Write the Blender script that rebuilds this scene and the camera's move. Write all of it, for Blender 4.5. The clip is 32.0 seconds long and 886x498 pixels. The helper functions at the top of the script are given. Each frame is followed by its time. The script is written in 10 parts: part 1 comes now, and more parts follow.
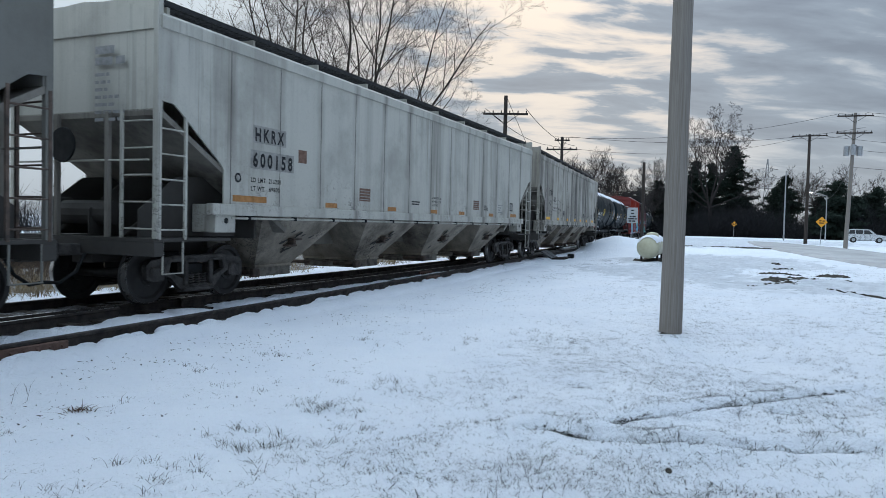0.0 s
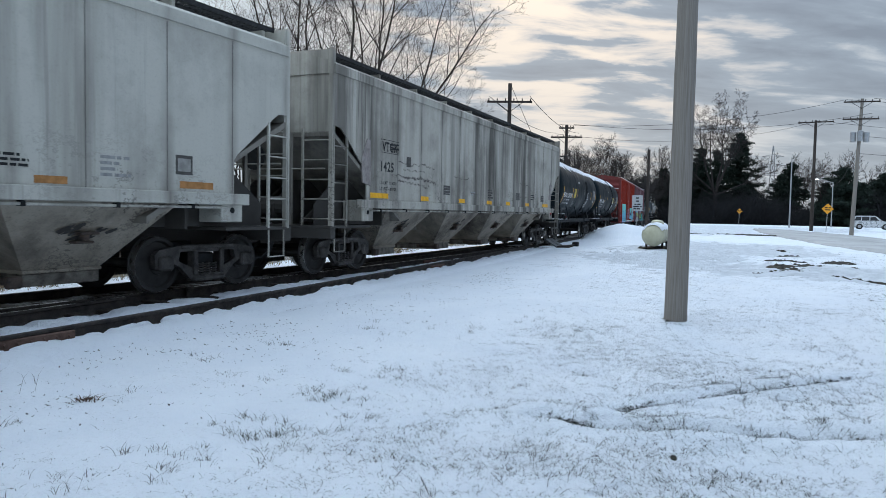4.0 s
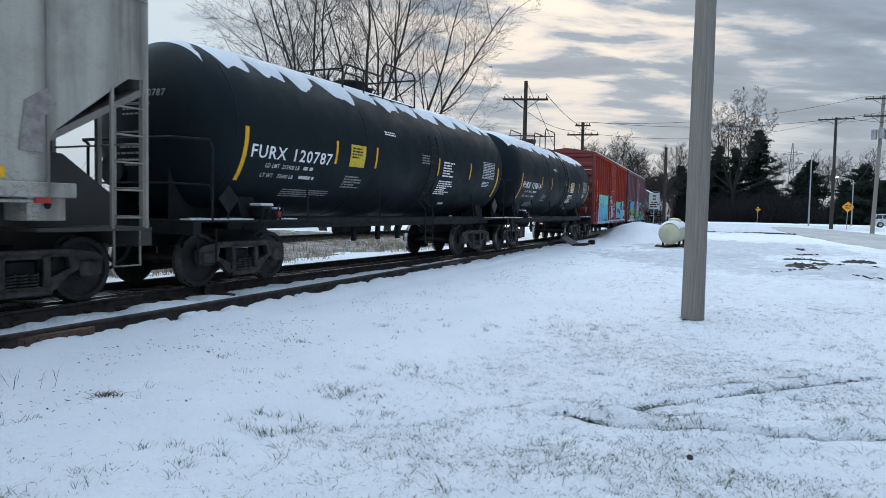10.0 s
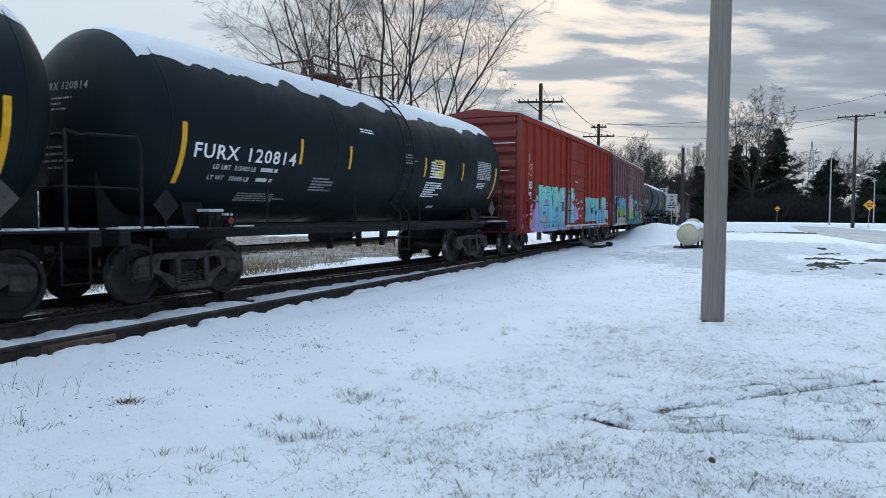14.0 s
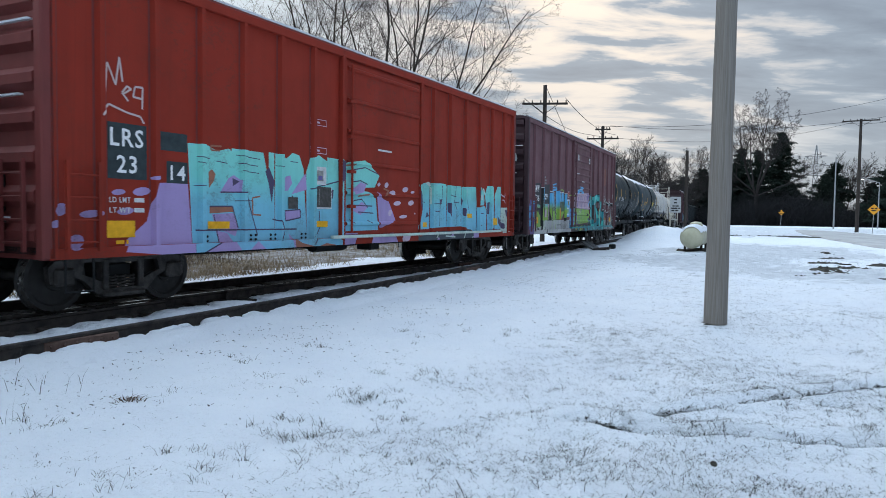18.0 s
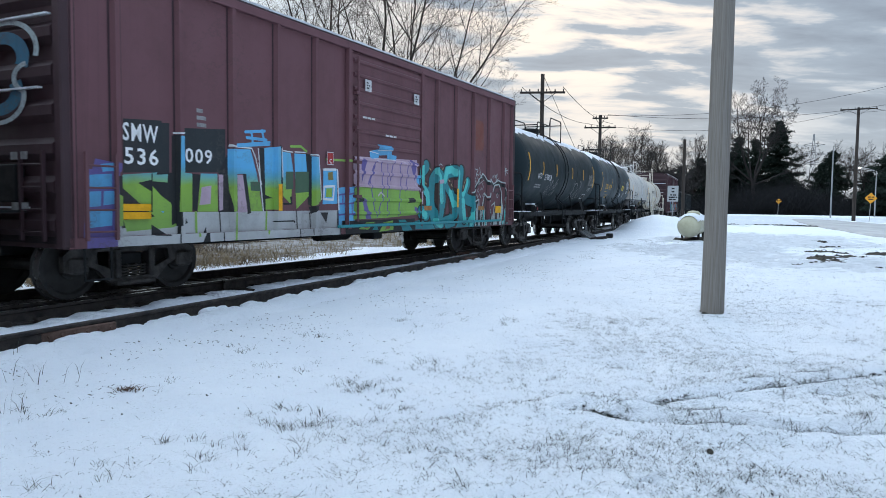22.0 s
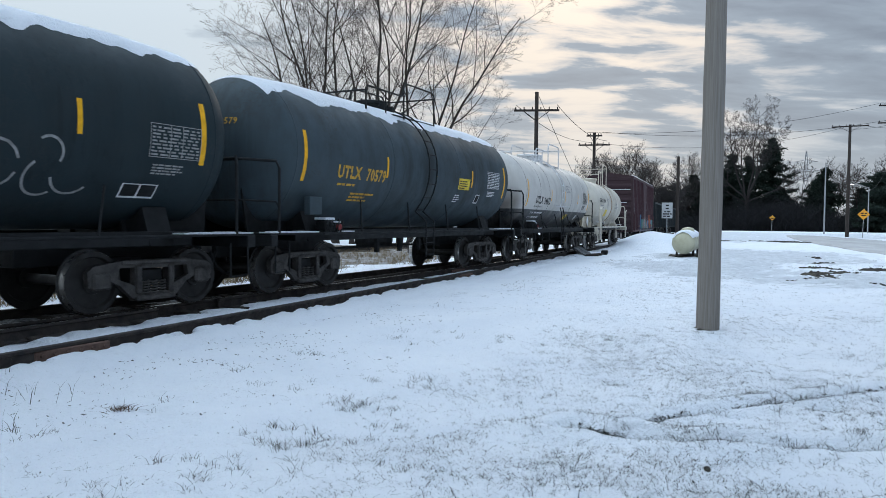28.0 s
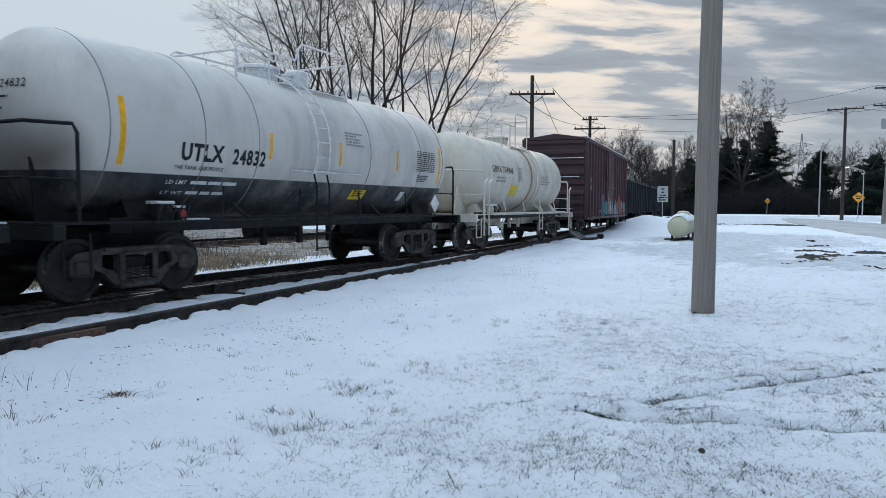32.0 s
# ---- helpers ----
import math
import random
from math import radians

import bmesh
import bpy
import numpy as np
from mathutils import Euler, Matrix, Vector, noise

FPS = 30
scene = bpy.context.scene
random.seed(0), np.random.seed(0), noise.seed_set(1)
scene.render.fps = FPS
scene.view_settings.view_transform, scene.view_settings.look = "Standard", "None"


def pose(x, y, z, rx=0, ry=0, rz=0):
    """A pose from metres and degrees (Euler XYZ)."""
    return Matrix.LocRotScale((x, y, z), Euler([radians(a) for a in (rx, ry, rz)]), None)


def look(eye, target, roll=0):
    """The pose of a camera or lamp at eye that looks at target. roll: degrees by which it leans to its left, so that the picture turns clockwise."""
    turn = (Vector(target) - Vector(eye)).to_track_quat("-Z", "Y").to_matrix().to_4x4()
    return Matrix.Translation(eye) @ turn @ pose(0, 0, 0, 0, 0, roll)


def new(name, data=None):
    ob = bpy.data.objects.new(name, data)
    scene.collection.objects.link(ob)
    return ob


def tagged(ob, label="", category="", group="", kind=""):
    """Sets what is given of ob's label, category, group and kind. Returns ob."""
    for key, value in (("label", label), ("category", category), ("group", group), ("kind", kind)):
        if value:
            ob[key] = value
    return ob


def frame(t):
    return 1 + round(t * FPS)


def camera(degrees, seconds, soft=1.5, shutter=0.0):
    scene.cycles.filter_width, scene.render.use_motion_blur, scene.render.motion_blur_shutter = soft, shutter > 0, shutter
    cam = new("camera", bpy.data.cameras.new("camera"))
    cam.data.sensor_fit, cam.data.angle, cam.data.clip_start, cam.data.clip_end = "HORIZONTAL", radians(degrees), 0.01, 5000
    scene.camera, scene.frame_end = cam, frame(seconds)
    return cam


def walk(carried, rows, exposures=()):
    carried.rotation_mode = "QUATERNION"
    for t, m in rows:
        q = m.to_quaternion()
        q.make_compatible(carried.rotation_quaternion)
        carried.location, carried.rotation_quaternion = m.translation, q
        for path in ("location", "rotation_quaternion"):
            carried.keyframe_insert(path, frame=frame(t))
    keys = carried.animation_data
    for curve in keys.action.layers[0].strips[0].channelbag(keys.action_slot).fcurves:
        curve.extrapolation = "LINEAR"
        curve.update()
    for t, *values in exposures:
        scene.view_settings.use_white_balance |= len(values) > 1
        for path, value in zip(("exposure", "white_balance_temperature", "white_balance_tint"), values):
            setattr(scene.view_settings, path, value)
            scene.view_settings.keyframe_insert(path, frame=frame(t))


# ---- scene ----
# The world's origin lies under the camera; rail top is z = 0; y is the way the camera looks.
cam = camera(63.376, 32.0, soft=0.62, shutter=0.16)
EYE_Z = 1.398
CAM_ROWS = [
    (0, 87.960, -1.340, -2.572), (0.5, 87.909, -1.259, -2.613), (1, 87.611, -1.107, -2.424), (1.5, 87.451, -1.034, -2.485),
    (2, 87.494, -1.277, -2.512), (2.5, 87.317, -1.424, -2.421), (3, 87.419, -1.352, -2.407), (3.5, 87.201, -1.112, -2.308),
    (5.5, 86.780, -1.366, -1.793), (6, 86.349, -1.537, -1.620), (6.5, 86.037, -1.193, -1.297), (7, 85.938, -0.631, -0.879),
    (7.5, 86.035, -0.793, -0.697), (8, 86.156, -1.317, -1.144), (8.5, 86.447, -1.104, -1.470), (9, 86.785, -1.001, -1.326),
    (9.5, 86.913, -1.025, -1.128), (10, 86.854, -1.107, -0.982), (10.5, 86.730, -0.943, -0.937), (11, 86.879, -0.911, -0.980),
    (11.5, 86.846, -0.741, -0.729), (12, 86.514, -0.782, -0.366), (12.5, 86.459, -0.555, -0.117), (13, 86.751, -0.288, 0.016),
    (13.5, 87.006, -0.338, 0.281), (14, 87.158, -0.303, 0.314), (14.5, 87.061, -0.557, -0.010), (16.5, 87.364, -0.704, 0.085),
    (17, 87.280, -0.772, 0.164), (17.5, 87.291, -0.746, 0.274), (18, 87.228, -0.789, 0.575), (18.5, 87.202, -0.952, 0.657),
    (19, 87.118, -1.088, 0.591), (19.5, 87.053, -1.055, 0.466), (20, 86.794, -1.044, 0.332), (20.5, 86.612, -0.895, 0.406),
    (21, 86.497, -0.820, 0.405), (21.5, 86.383, -0.738, 0.328), (22, 86.387, -0.683, 0.372), (22.5, 86.382, -0.671, 0.464),
    (23, 86.437, -0.635, 0.575), (23.5, 86.664, -0.531, 0.656), (24, 87.071, -0.539, 0.770), (24.5, 87.181, -0.529, 0.799),
    (25, 87.266, -0.554, 0.645), (25.5, 87.598, -0.397, 0.474), (27.5, 87.910, -0.533, 0.230), (28, 87.772, -0.528, -0.017),
    (28.5, 87.711, -0.554, -0.136), (29, 87.646, -0.664, -0.395), (29.5, 87.271, -0.673, -0.578), (30, 86.960, -0.800, -0.644),
    (30.5, 86.765, -0.653, -0.654), (31, 86.470, -0.458, -0.581), (31.5, 86.493, -0.233, -0.367), (32, 86.546, -0.297, -0.359),
]

walk(cam, [(t, pose(0, 0, EYE_Z, rx, ry, rz)) for t, rx, ry, rz in CAM_ROWS], exposures=[(0.0, -0.05), (2.0, -0.04), (6.0, 0.04), (9.0, 0.03), (13.0, 0.04), (17.0, 0.06), (20.0, 0.09), (22.0, 0.22), (24.0, 0.12), (26.0, 0.04), (30.0, 0.0), (32.0, -0.11)])

# ---- sky and light ----
SUN_AZ, SUN_EL = radians(11.0), radians(17.0)     # azimuth from +y towards +x
world = bpy.data.worlds.new("winter_sky")
scene.world = world
world.use_nodes = True
wn, wl = world.node_tree.nodes, world.node_tree.links
wn.clear()


def wnode(kind, **values):
    n = wn.new(kind)
    for k, v in values.items():
        n.inputs[k].default_value = v
    return n


def wmath(op, a, b=None, clamp=False):
    n = wn.new("ShaderNodeMath")
    n.operation, n.use_clamp = op, clamp
    for i, v in enumerate((a, b)):
        if v is None:
            continue
        if isinstance(v, (int, float)):
            n.inputs[i].default_value = v
        else:
            wl.new(v, n.inputs[i])
    return n.outputs[0]


def wramp(fac, stops):
    n = wn.new("ShaderNodeValToRGB")
    el = n.color_ramp.elements
    while len(el) < len(stops):
        el.new(0.5)
    for e, (p, c) in zip(el, stops):
        e.position, e.color = p, (*c, 1)
    wl.new(fac, n.inputs[0])
    return n.outputs[0]


def wmix(fac, a, b, blend="MIX"):
    n = wn.new("ShaderNodeMix")
    n.data_type, n.blend_type = "RGBA", blend
    for i, v in ((0, fac), (6, a), (7, b)):
        if isinstance(v, (int, float)):
            n.inputs[i].default_value = v
        elif isinstance(v, tuple):
            n.inputs[i].default_value = (*v, 1)
        else:
            wl.new(v, n.inputs[i])
    return n.outputs[2]


def build_sky():
    """A low overcast deck with torn warm gaps towards the hidden sun, over a clear sky."""
    coord = wn.new("ShaderNodeTexCoord")
    sep = wn.new("ShaderNodeSeparateXYZ")
    wl.new(coord.outputs["Generated"], sep.inputs[0])
    x, y, z = sep.outputs
    zc = wmath("MAXIMUM", z, 0.0)
    den = wmath("ADD", zc, 0.17)
    u, v = wmath("DIVIDE", x, den), wmath("DIVIDE", y, den)
    comb = wn.new("ShaderNodeCombineXYZ")
    wl.new(wmath("MULTIPLY", u, 0.50), comb.inputs[0])
    wl.new(v, comb.inputs[1])
    n1 = wnode("ShaderNodeTexNoise", Scale=4.3, Detail=6.0, Roughness=0.55, Distortion=0.3)
    n2 = wnode("ShaderNodeTexNoise", Scale=0.55, Detail=3.0, Roughness=0.5)
    for n in (n1, n2):
        wl.new(comb.outputs[0], n.inputs["Vector"])
    deck = wmath("ADD", wmath("MULTIPLY", n1.outputs[0], 0.66), wmath("MULTIPLY", n2.outputs[0], 0.34))
    sun = Vector((math.sin(SUN_AZ) * math.cos(SUN_EL), math.cos(SUN_AZ) * math.cos(SUN_EL), math.sin(SUN_EL)))
    dot = wn.new("ShaderNodeVectorMath")
    dot.operation = "DOT_PRODUCT"
    wl.new(coord.outputs["Generated"], dot.inputs[0])
    dot.inputs[1].default_value = sun
    facing = wmath("MAXIMUM", dot.outputs["Value"], 0.0)
    near, near_wide = wmath("POWER", facing, 34.0), wmath("POWER", facing, 22.0)
    # torn thinner round the sun and to the left of it, thicker to the right
    deck = wmath("SUBTRACT", deck, wmath("MULTIPLY", near_wide, 0.052))
    deck = wmath("ADD", wmath("SUBTRACT", deck, 0.010), wmath("SUBTRACT", wmath("MULTIPLY", x, 0.36), wmath("MULTIPLY", wmath("ABSOLUTE", x), 0.19)))
    cloud = wramp(deck, [(0.38, (0.66, 0.76, 0.84)), (0.46, (0.43, 0.526, 0.622)), (0.53, (0.307, 0.376, 0.462)), (0.64, (0.225, 0.275, 0.35))])
    gap = wramp(deck, [(0.455, (1, 1, 1)), (0.525, (0, 0, 0))])
    glow = wmix(wmath("MULTIPLY", gap, wmath("MULTIPLY", near_wide, 0.85), True), cloud, (0.80, 0.70, 0.655))
    core = wmath("MULTIPLY", wmath("MULTIPLY", near, 0.95), wramp(deck, [(0.44, (1, 1, 1)), (0.53, (0, 0, 0))]), True)
    lit = wmix(core, glow, (1.0, 0.89, 0.76))
    horizon = wmix(wmath("POWER", wmath("SUBTRACT", 1.0, zc, True), 10.0), lit, (0.418, 0.48, 0.548))
    sky = wn.new("ShaderNodeTexSky")
    sky.sky_type, sky.sun_disc, sky.sun_elevation, sky.sun_rotation = "NISHITA", False, SUN_EL, SUN_AZ
    # an overcast sky is about three times as bright overhead as at the horizon
    high = wn.new("ShaderNodeMapRange")
    high.interpolation_type = "SMOOTHSTEP"
    wl.new(zc, high.inputs[0])
    for i, v in ((1, 0.22), (2, 0.95), (3, 0.0), (4, 1.0)):
        high.inputs[i].default_value = v
    horizon = wmix(high.outputs[0], horizon, wmix(1.0, horizon, (2.93, 3.15, 3.38), "MULTIPLY"))
    both = wmix(0.03, horizon, wmix(1.0, sky.outputs[0], (0.10, 0.10, 0.10), "MULTIPLY"))
    bg = wnode("ShaderNodeBackground", Strength=SKY_STRENGTH)
    wl.new(both, bg.inputs[0])
    out = wn.new("ShaderNodeOutputWorld")
    wl.new(bg.outputs[0], out.inputs[0])


SKY_STRENGTH = 1.0
build_sky()
sun_data = bpy.data.lights.new("sun", "SUN")
sun_data.energy, sun_data.angle, sun_data.color = 0.5, radians(25), (1.0, 0.9, 0.78)
sun_ob = new("sun", sun_data)
sun_ob.matrix_world = look((60 * math.sin(SUN_AZ), 60 * math.cos(SUN_AZ), 60 * math.tan(SUN_EL)), (0, 0, 0))

# ---- materials ----
MATS = {}


def shader(name):
    m = bpy.data.materials.new(name)
    m.use_nodes = True
    nt = m.node_tree
    return m, nt, nt.nodes["Principled BSDF"]


def mix_node(nt, fac, a, b, blend="MIX"):
    n = nt.nodes.new("ShaderNodeMix")
    n.data_type, n.blend_type = "RGBA", blend
    for i, v in ((0, fac), (6, a), (7, b)):
        if isinstance(v, (int, float)):
            n.inputs[i].default_value = v
        elif isinstance(v, tuple):
            n.inputs[i].default_value = (*v, 1)
        else:
            nt.links.new(v, n.inputs[i])
    return n.outputs[2]


def math_node(nt, op, a, b=0.0, clamp=False):
    n = nt.nodes.new("ShaderNodeMath")
    n.operation, n.use_clamp = op, clamp
    for i, v in enumerate((a, b)):
        if isinstance(v, (int, float)):
            n.inputs[i].default_value = v
        else:
            nt.links.new(v, n.inputs[i])
    return n.outputs[0]


def noise_node(nt, scale, detail=4.0, rough=0.55, stretch=(1, 1, 1), shift=(0, 0, 0), distort=0.0, space="Object"):
    c = nt.nodes.new("ShaderNodeTexCoord")
    mp = nt.nodes.new("ShaderNodeMapping")
    mp.inputs["Scale"].default_value, mp.inputs["Location"].default_value = stretch, shift
    nt.links.new(c.outputs[space], mp.inputs[0])
    n = nt.nodes.new("ShaderNodeTexNoise")
    n.inputs["Scale"].default_value, n.inputs["Detail"].default_value = scale, detail
    n.inputs["Roughness"].default_value, n.inputs["Distortion"].default_value = rough, distort
    nt.links.new(mp.outputs[0], n.inputs[0])
    return n.outputs[0]


def ramp_node(nt, fac, stops):
    n = nt.nodes.new("ShaderNodeValToRGB")
    el = n.color_ramp.elements
    while len(el) < len(stops):
        el.new(0.5)
    for e, (p, c) in zip(el, stops):
        e.position = p
        e.color = (c, c, c, 1) if isinstance(c, (int, float)) else (*c, 1)
    nt.links.new(fac, n.inputs[0])
    return n.outputs[0]


def bump_node(nt, bsdf, height, strength=0.3, dist=0.01):
    b = nt.nodes.new("ShaderNodeBump")
    b.inputs["Strength"].default_value, b.inputs["Distance"].default_value = strength, dist
    nt.links.new(height, b.inputs["Height"])
    nt.links.new(b.outputs[0], bsdf.inputs["Normal"])


class Brush:
    """Masks of painted shapes in the plane of a car's side (x along, z up), for graffiti."""

    def __init__(self, nt, wobble=0.05, scale=3.0):
        self.nt = nt
        c = nt.nodes.new("ShaderNodeTexCoord")
        n = nt.nodes.new("ShaderNodeTexNoise")
        n.inputs["Scale"].default_value, n.inputs["Detail"].default_value = scale, 3.0
        nt.links.new(c.outputs["Object"], n.inputs[0])
        v = self.vec("SUBTRACT", n.outputs["Color"], (0.5, 0.5, 0.5))
        v = self.vec("MULTIPLY", v, (wobble * 2, 0.0, wobble * 2))
        self.p = self.vec("MULTIPLY", self.vec("ADD", c.outputs["Object"], v), (1, 0, 1))
        sep = nt.nodes.new("ShaderNodeSeparateXYZ")
        nt.links.new(self.p, sep.inputs[0])
        self.x, self.z = sep.outputs[0], sep.outputs[2]

    def vec(self, op, a, b, out=0):
        n = self.nt.nodes.new("ShaderNodeVectorMath")
        n.operation = op
        for i, v in enumerate((a, b)):
            if isinstance(v, tuple):
                n.inputs[i].default_value = v
            else:
                self.nt.links.new(v, n.inputs[i])
        return n.outputs[out]

    def m(self, op, a, b=0.0, clamp=False):
        return math_node(self.nt, op, a, b, clamp)

    def edge(self, d, soft=0.012):
        """1 where d < 0."""
        return self.m("SUBTRACT", 0.5, self.m("DIVIDE", d, 2 * soft), True)

    def box(self, x0, x1, z0, z1, soft=0.012):
        dx = self.m("SUBTRACT", self.m("ABSOLUTE", self.m("SUBTRACT", self.x, (x0 + x1) / 2)), (x1 - x0) / 2)
        dz = self.m("SUBTRACT", self.m("ABSOLUTE", self.m("SUBTRACT", self.z, (z0 + z1) / 2)), (z1 - z0) / 2)
        return self.edge(self.m("MAXIMUM", dx, dz), soft)

    def oval(self, cx, cz, rx, rz, soft=0.03):
        v = self.vec("DIVIDE", self.vec("SUBTRACT", self.p, (cx, 0, cz)), (rx, 1, rz))
        return self.edge(self.m("SUBTRACT", self.vec("LENGTH", v, (0, 0, 0), 1), 1.0), soft / max(rx, rz))

    def far(self, pts):
        """Distance from a bent line."""
        best = None
        for (ax, az), (bx, bz) in zip(pts, pts[1:]):
            ab = (bx - ax, 0.0, bz - az)
            ap = self.vec("SUBTRACT", self.p, (ax, 0, az))
            h = self.m("DIVIDE", self.vec("DOT_PRODUCT", ap, ab, 1), ab[0] ** 2 + ab[2] ** 2, True)
            comb = self.nt.nodes.new("ShaderNodeVectorMath")
            comb.operation = "SCALE"
            comb.inputs[0].default_value = ab
            self.nt.links.new(h, comb.inputs["Scale"])
            d = self.vec("DISTANCE", ap, comb.outputs[0], 1)
            best = d if best is None else self.m("MINIMUM", best, d)
        return best

    def stroke(self, pts, w, soft=0.012):
        return self.edge(self.m("SUBTRACT", self.far(pts), w), soft)


def paint(name, base, streak=None, grime=(0.09, 0.085, 0.075), streaks=0.5, blotch=0.25, rough=0.5, metal=0.0, bump=0.15, lo=0.46, hi=0.72, scale=1.0, spec=0.35, art=None, patchy=0.48, fine=0.0, scuff=0.0, seams=None, low=None):
    """Weathered paint: vertical rain streaks, soft blotches and fine grain; seams: first weld and spacing, low: the height below which it is scuffed."""
    if name in MATS:
        return MATS[name]
    m, nt, b = shader(name)
    streak = streak or grime
    if art:
        base = art(Brush(nt), nt, base)
    s = noise_node(nt, 2.2 * scale, 5, 0.6, (1.0, 1.0, 0.07))
    s2 = noise_node(nt, 0.55 * scale, 3, 0.5, (1.0, 1.0, 0.25), (3, 1, 0))
    f = math_node(nt, "MULTIPLY", ramp_node(nt, s, [(lo, 0.0), (hi, 1.0)]), ramp_node(nt, s2, [(0.35, 0.15), (0.65, 1.0)]))
    col = mix_node(nt, math_node(nt, "MULTIPLY", f, streaks), base, streak)
    if fine:
        s3 = noise_node(nt, 11 * scale, 4, 0.6, (1.0, 1.0, 0.025), (1, 7, 0))
        f = math_node(nt, "MULTIPLY", ramp_node(nt, s3, [(0.56, 0.0), (0.66, 1.0)]), ramp_node(nt, s2, [(0.40, 0.1), (0.62, 1.0)]))
        col = mix_node(nt, math_node(nt, "MULTIPLY", f, fine), col, streak)
    if seams or low:
        tc, sep = nt.nodes.new("ShaderNodeTexCoord"), nt.nodes.new("ShaderNodeSeparateXYZ")
        nt.links.new(tc.outputs["Object"], sep.inputs[0])
    if seams:
        # dirt washed down along the welds
        u = math_node(nt, "ADD", sep.outputs[0], math_node(nt, "MULTIPLY", math_node(nt, "SUBTRACT", s, 0.5), 0.10))
        u = math_node(nt, "FLOORED_MODULO", math_node(nt, "SUBTRACT", u, seams[0] - seams[1] / 2), seams[1])
        u = math_node(nt, "ABSOLUTE", math_node(nt, "SUBTRACT", u, seams[1] / 2))
        wash = noise_node(nt, 0.9, 4, 0.6, (1.0, 1.0, 0.35), (4, 6, 1))
        f = math_node(nt, "MULTIPLY", ramp_node(nt, u, [(0.0, 1.0), (0.03, 0.75), (0.17, 0.0)]), ramp_node(nt, wash, [(0.40, 0.05), (0.64, 0.9)]))
        col = mix_node(nt, f, col, streak)
    n = noise_node(nt, 1.1 * scale, 6, 0.65, (1, 1, 1), (5, 2, 7))
    col = mix_node(nt, math_node(nt, "MULTIPLY", ramp_node(nt, n, [(patchy, 0.0), (patchy + 0.24, 1.0)]), blotch), col, grime)
    if scuff:
        # scratches and scraped patches
        k = noise_node(nt, 1.3, 7, 0.72, (1, 1, 1.3), (2, 9, 4))
        line = ramp_node(nt, k, [(0.485, 0.0), (0.497, 1.0), (0.503, 1.0), (0.515, 0.0)])
        where = ramp_node(nt, noise_node(nt, 0.5, 3, 0.6, (1, 1, 1), (6, 0, 3)), [(0.46, 0.0), (0.60, 1.0)])
        if low:
            where = math_node(nt, "MULTIPLY", math_node(nt, "ADD", where, 0.25), ramp_node(nt, math_node(nt, "DIVIDE", sep.outputs[2], 5.0), [((low - 0.5) / 5, 1.0), ((low + 0.3) / 5, 0.04)]))
        col = mix_node(nt, math_node(nt, "MULTIPLY", math_node(nt, "MULTIPLY", line, where), scuff), col, grime)
        spot = ramp_node(nt, noise_node(nt, 9, 5, 0.7, (1, 1, 1), (1, 3, 8)), [(0.60, 0.0), (0.70, 1.0)])
        col = mix_node(nt, math_node(nt, "MULTIPLY", math_node(nt, "MULTIPLY", spot, where), scuff), col, grime)
    g = noise_node(nt, 38 * scale, 3, 0.6)
    col = mix_node(nt, math_node(nt, "MULTIPLY", ramp_node(nt, g, [(0.55, 0.0), (0.8, 1.0)]), blotch * 0.6), col, grime)
    nt.links.new(col, b.inputs["Base Color"])
    nt.links.new(ramp_node(nt, n, [(0.3, rough - 0.1), (0.7, min(1, rough + 0.2))]), b.inputs["Roughness"])
    b.inputs["Metallic"].default_value = metal
    b.inputs["Specular IOR Level"].default_value = spec
    bump_node(nt, b, n, bump, 0.02)
    MATS[name] = m
    return m


def plain(name, base, rough=0.6, metal=0.0, var=0.18, scale=6.0, bump=0.1, dist=0.01, stretch=(1, 1, 1), dark=None):
    """A plain surface with two scales of variation."""
    if name in MATS:
        return MATS[name]
    m, nt, b = shader(name)
    dark = dark or tuple(c * 0.55 for c in base)
    n = noise_node(nt, scale, 6, 0.6, stretch)
    n2 = noise_node(nt, scale * 9, 3, 0.6, stretch, (2, 4, 1))
    col = mix_node(nt, math_node(nt, "MULTIPLY", ramp_node(nt, n, [(0.38, 0.0), (0.68, 1.0)]), min(1, var * 2.2)), base, dark)
    col = mix_node(nt, math_node(nt, "MULTIPLY", ramp_node(nt, n2, [(0.5, 0.0), (0.75, 1.0)]), var), col, dark)
    nt.links.new(col, b.inputs["Base Color"])
    nt.links.new(ramp_node(nt, n, [(0.3, max(0.05, rough - 0.12)), (0.7, min(1, rough + 0.12))]), b.inputs["Roughness"])
    b.inputs["Metallic"].default_value = metal
    b.inputs["Specular IOR Level"].default_value = 0.22 if rough > 0.45 else 0.5
    bump_node(nt, b, n2, bump, dist)
    MATS[name] = m
    return m


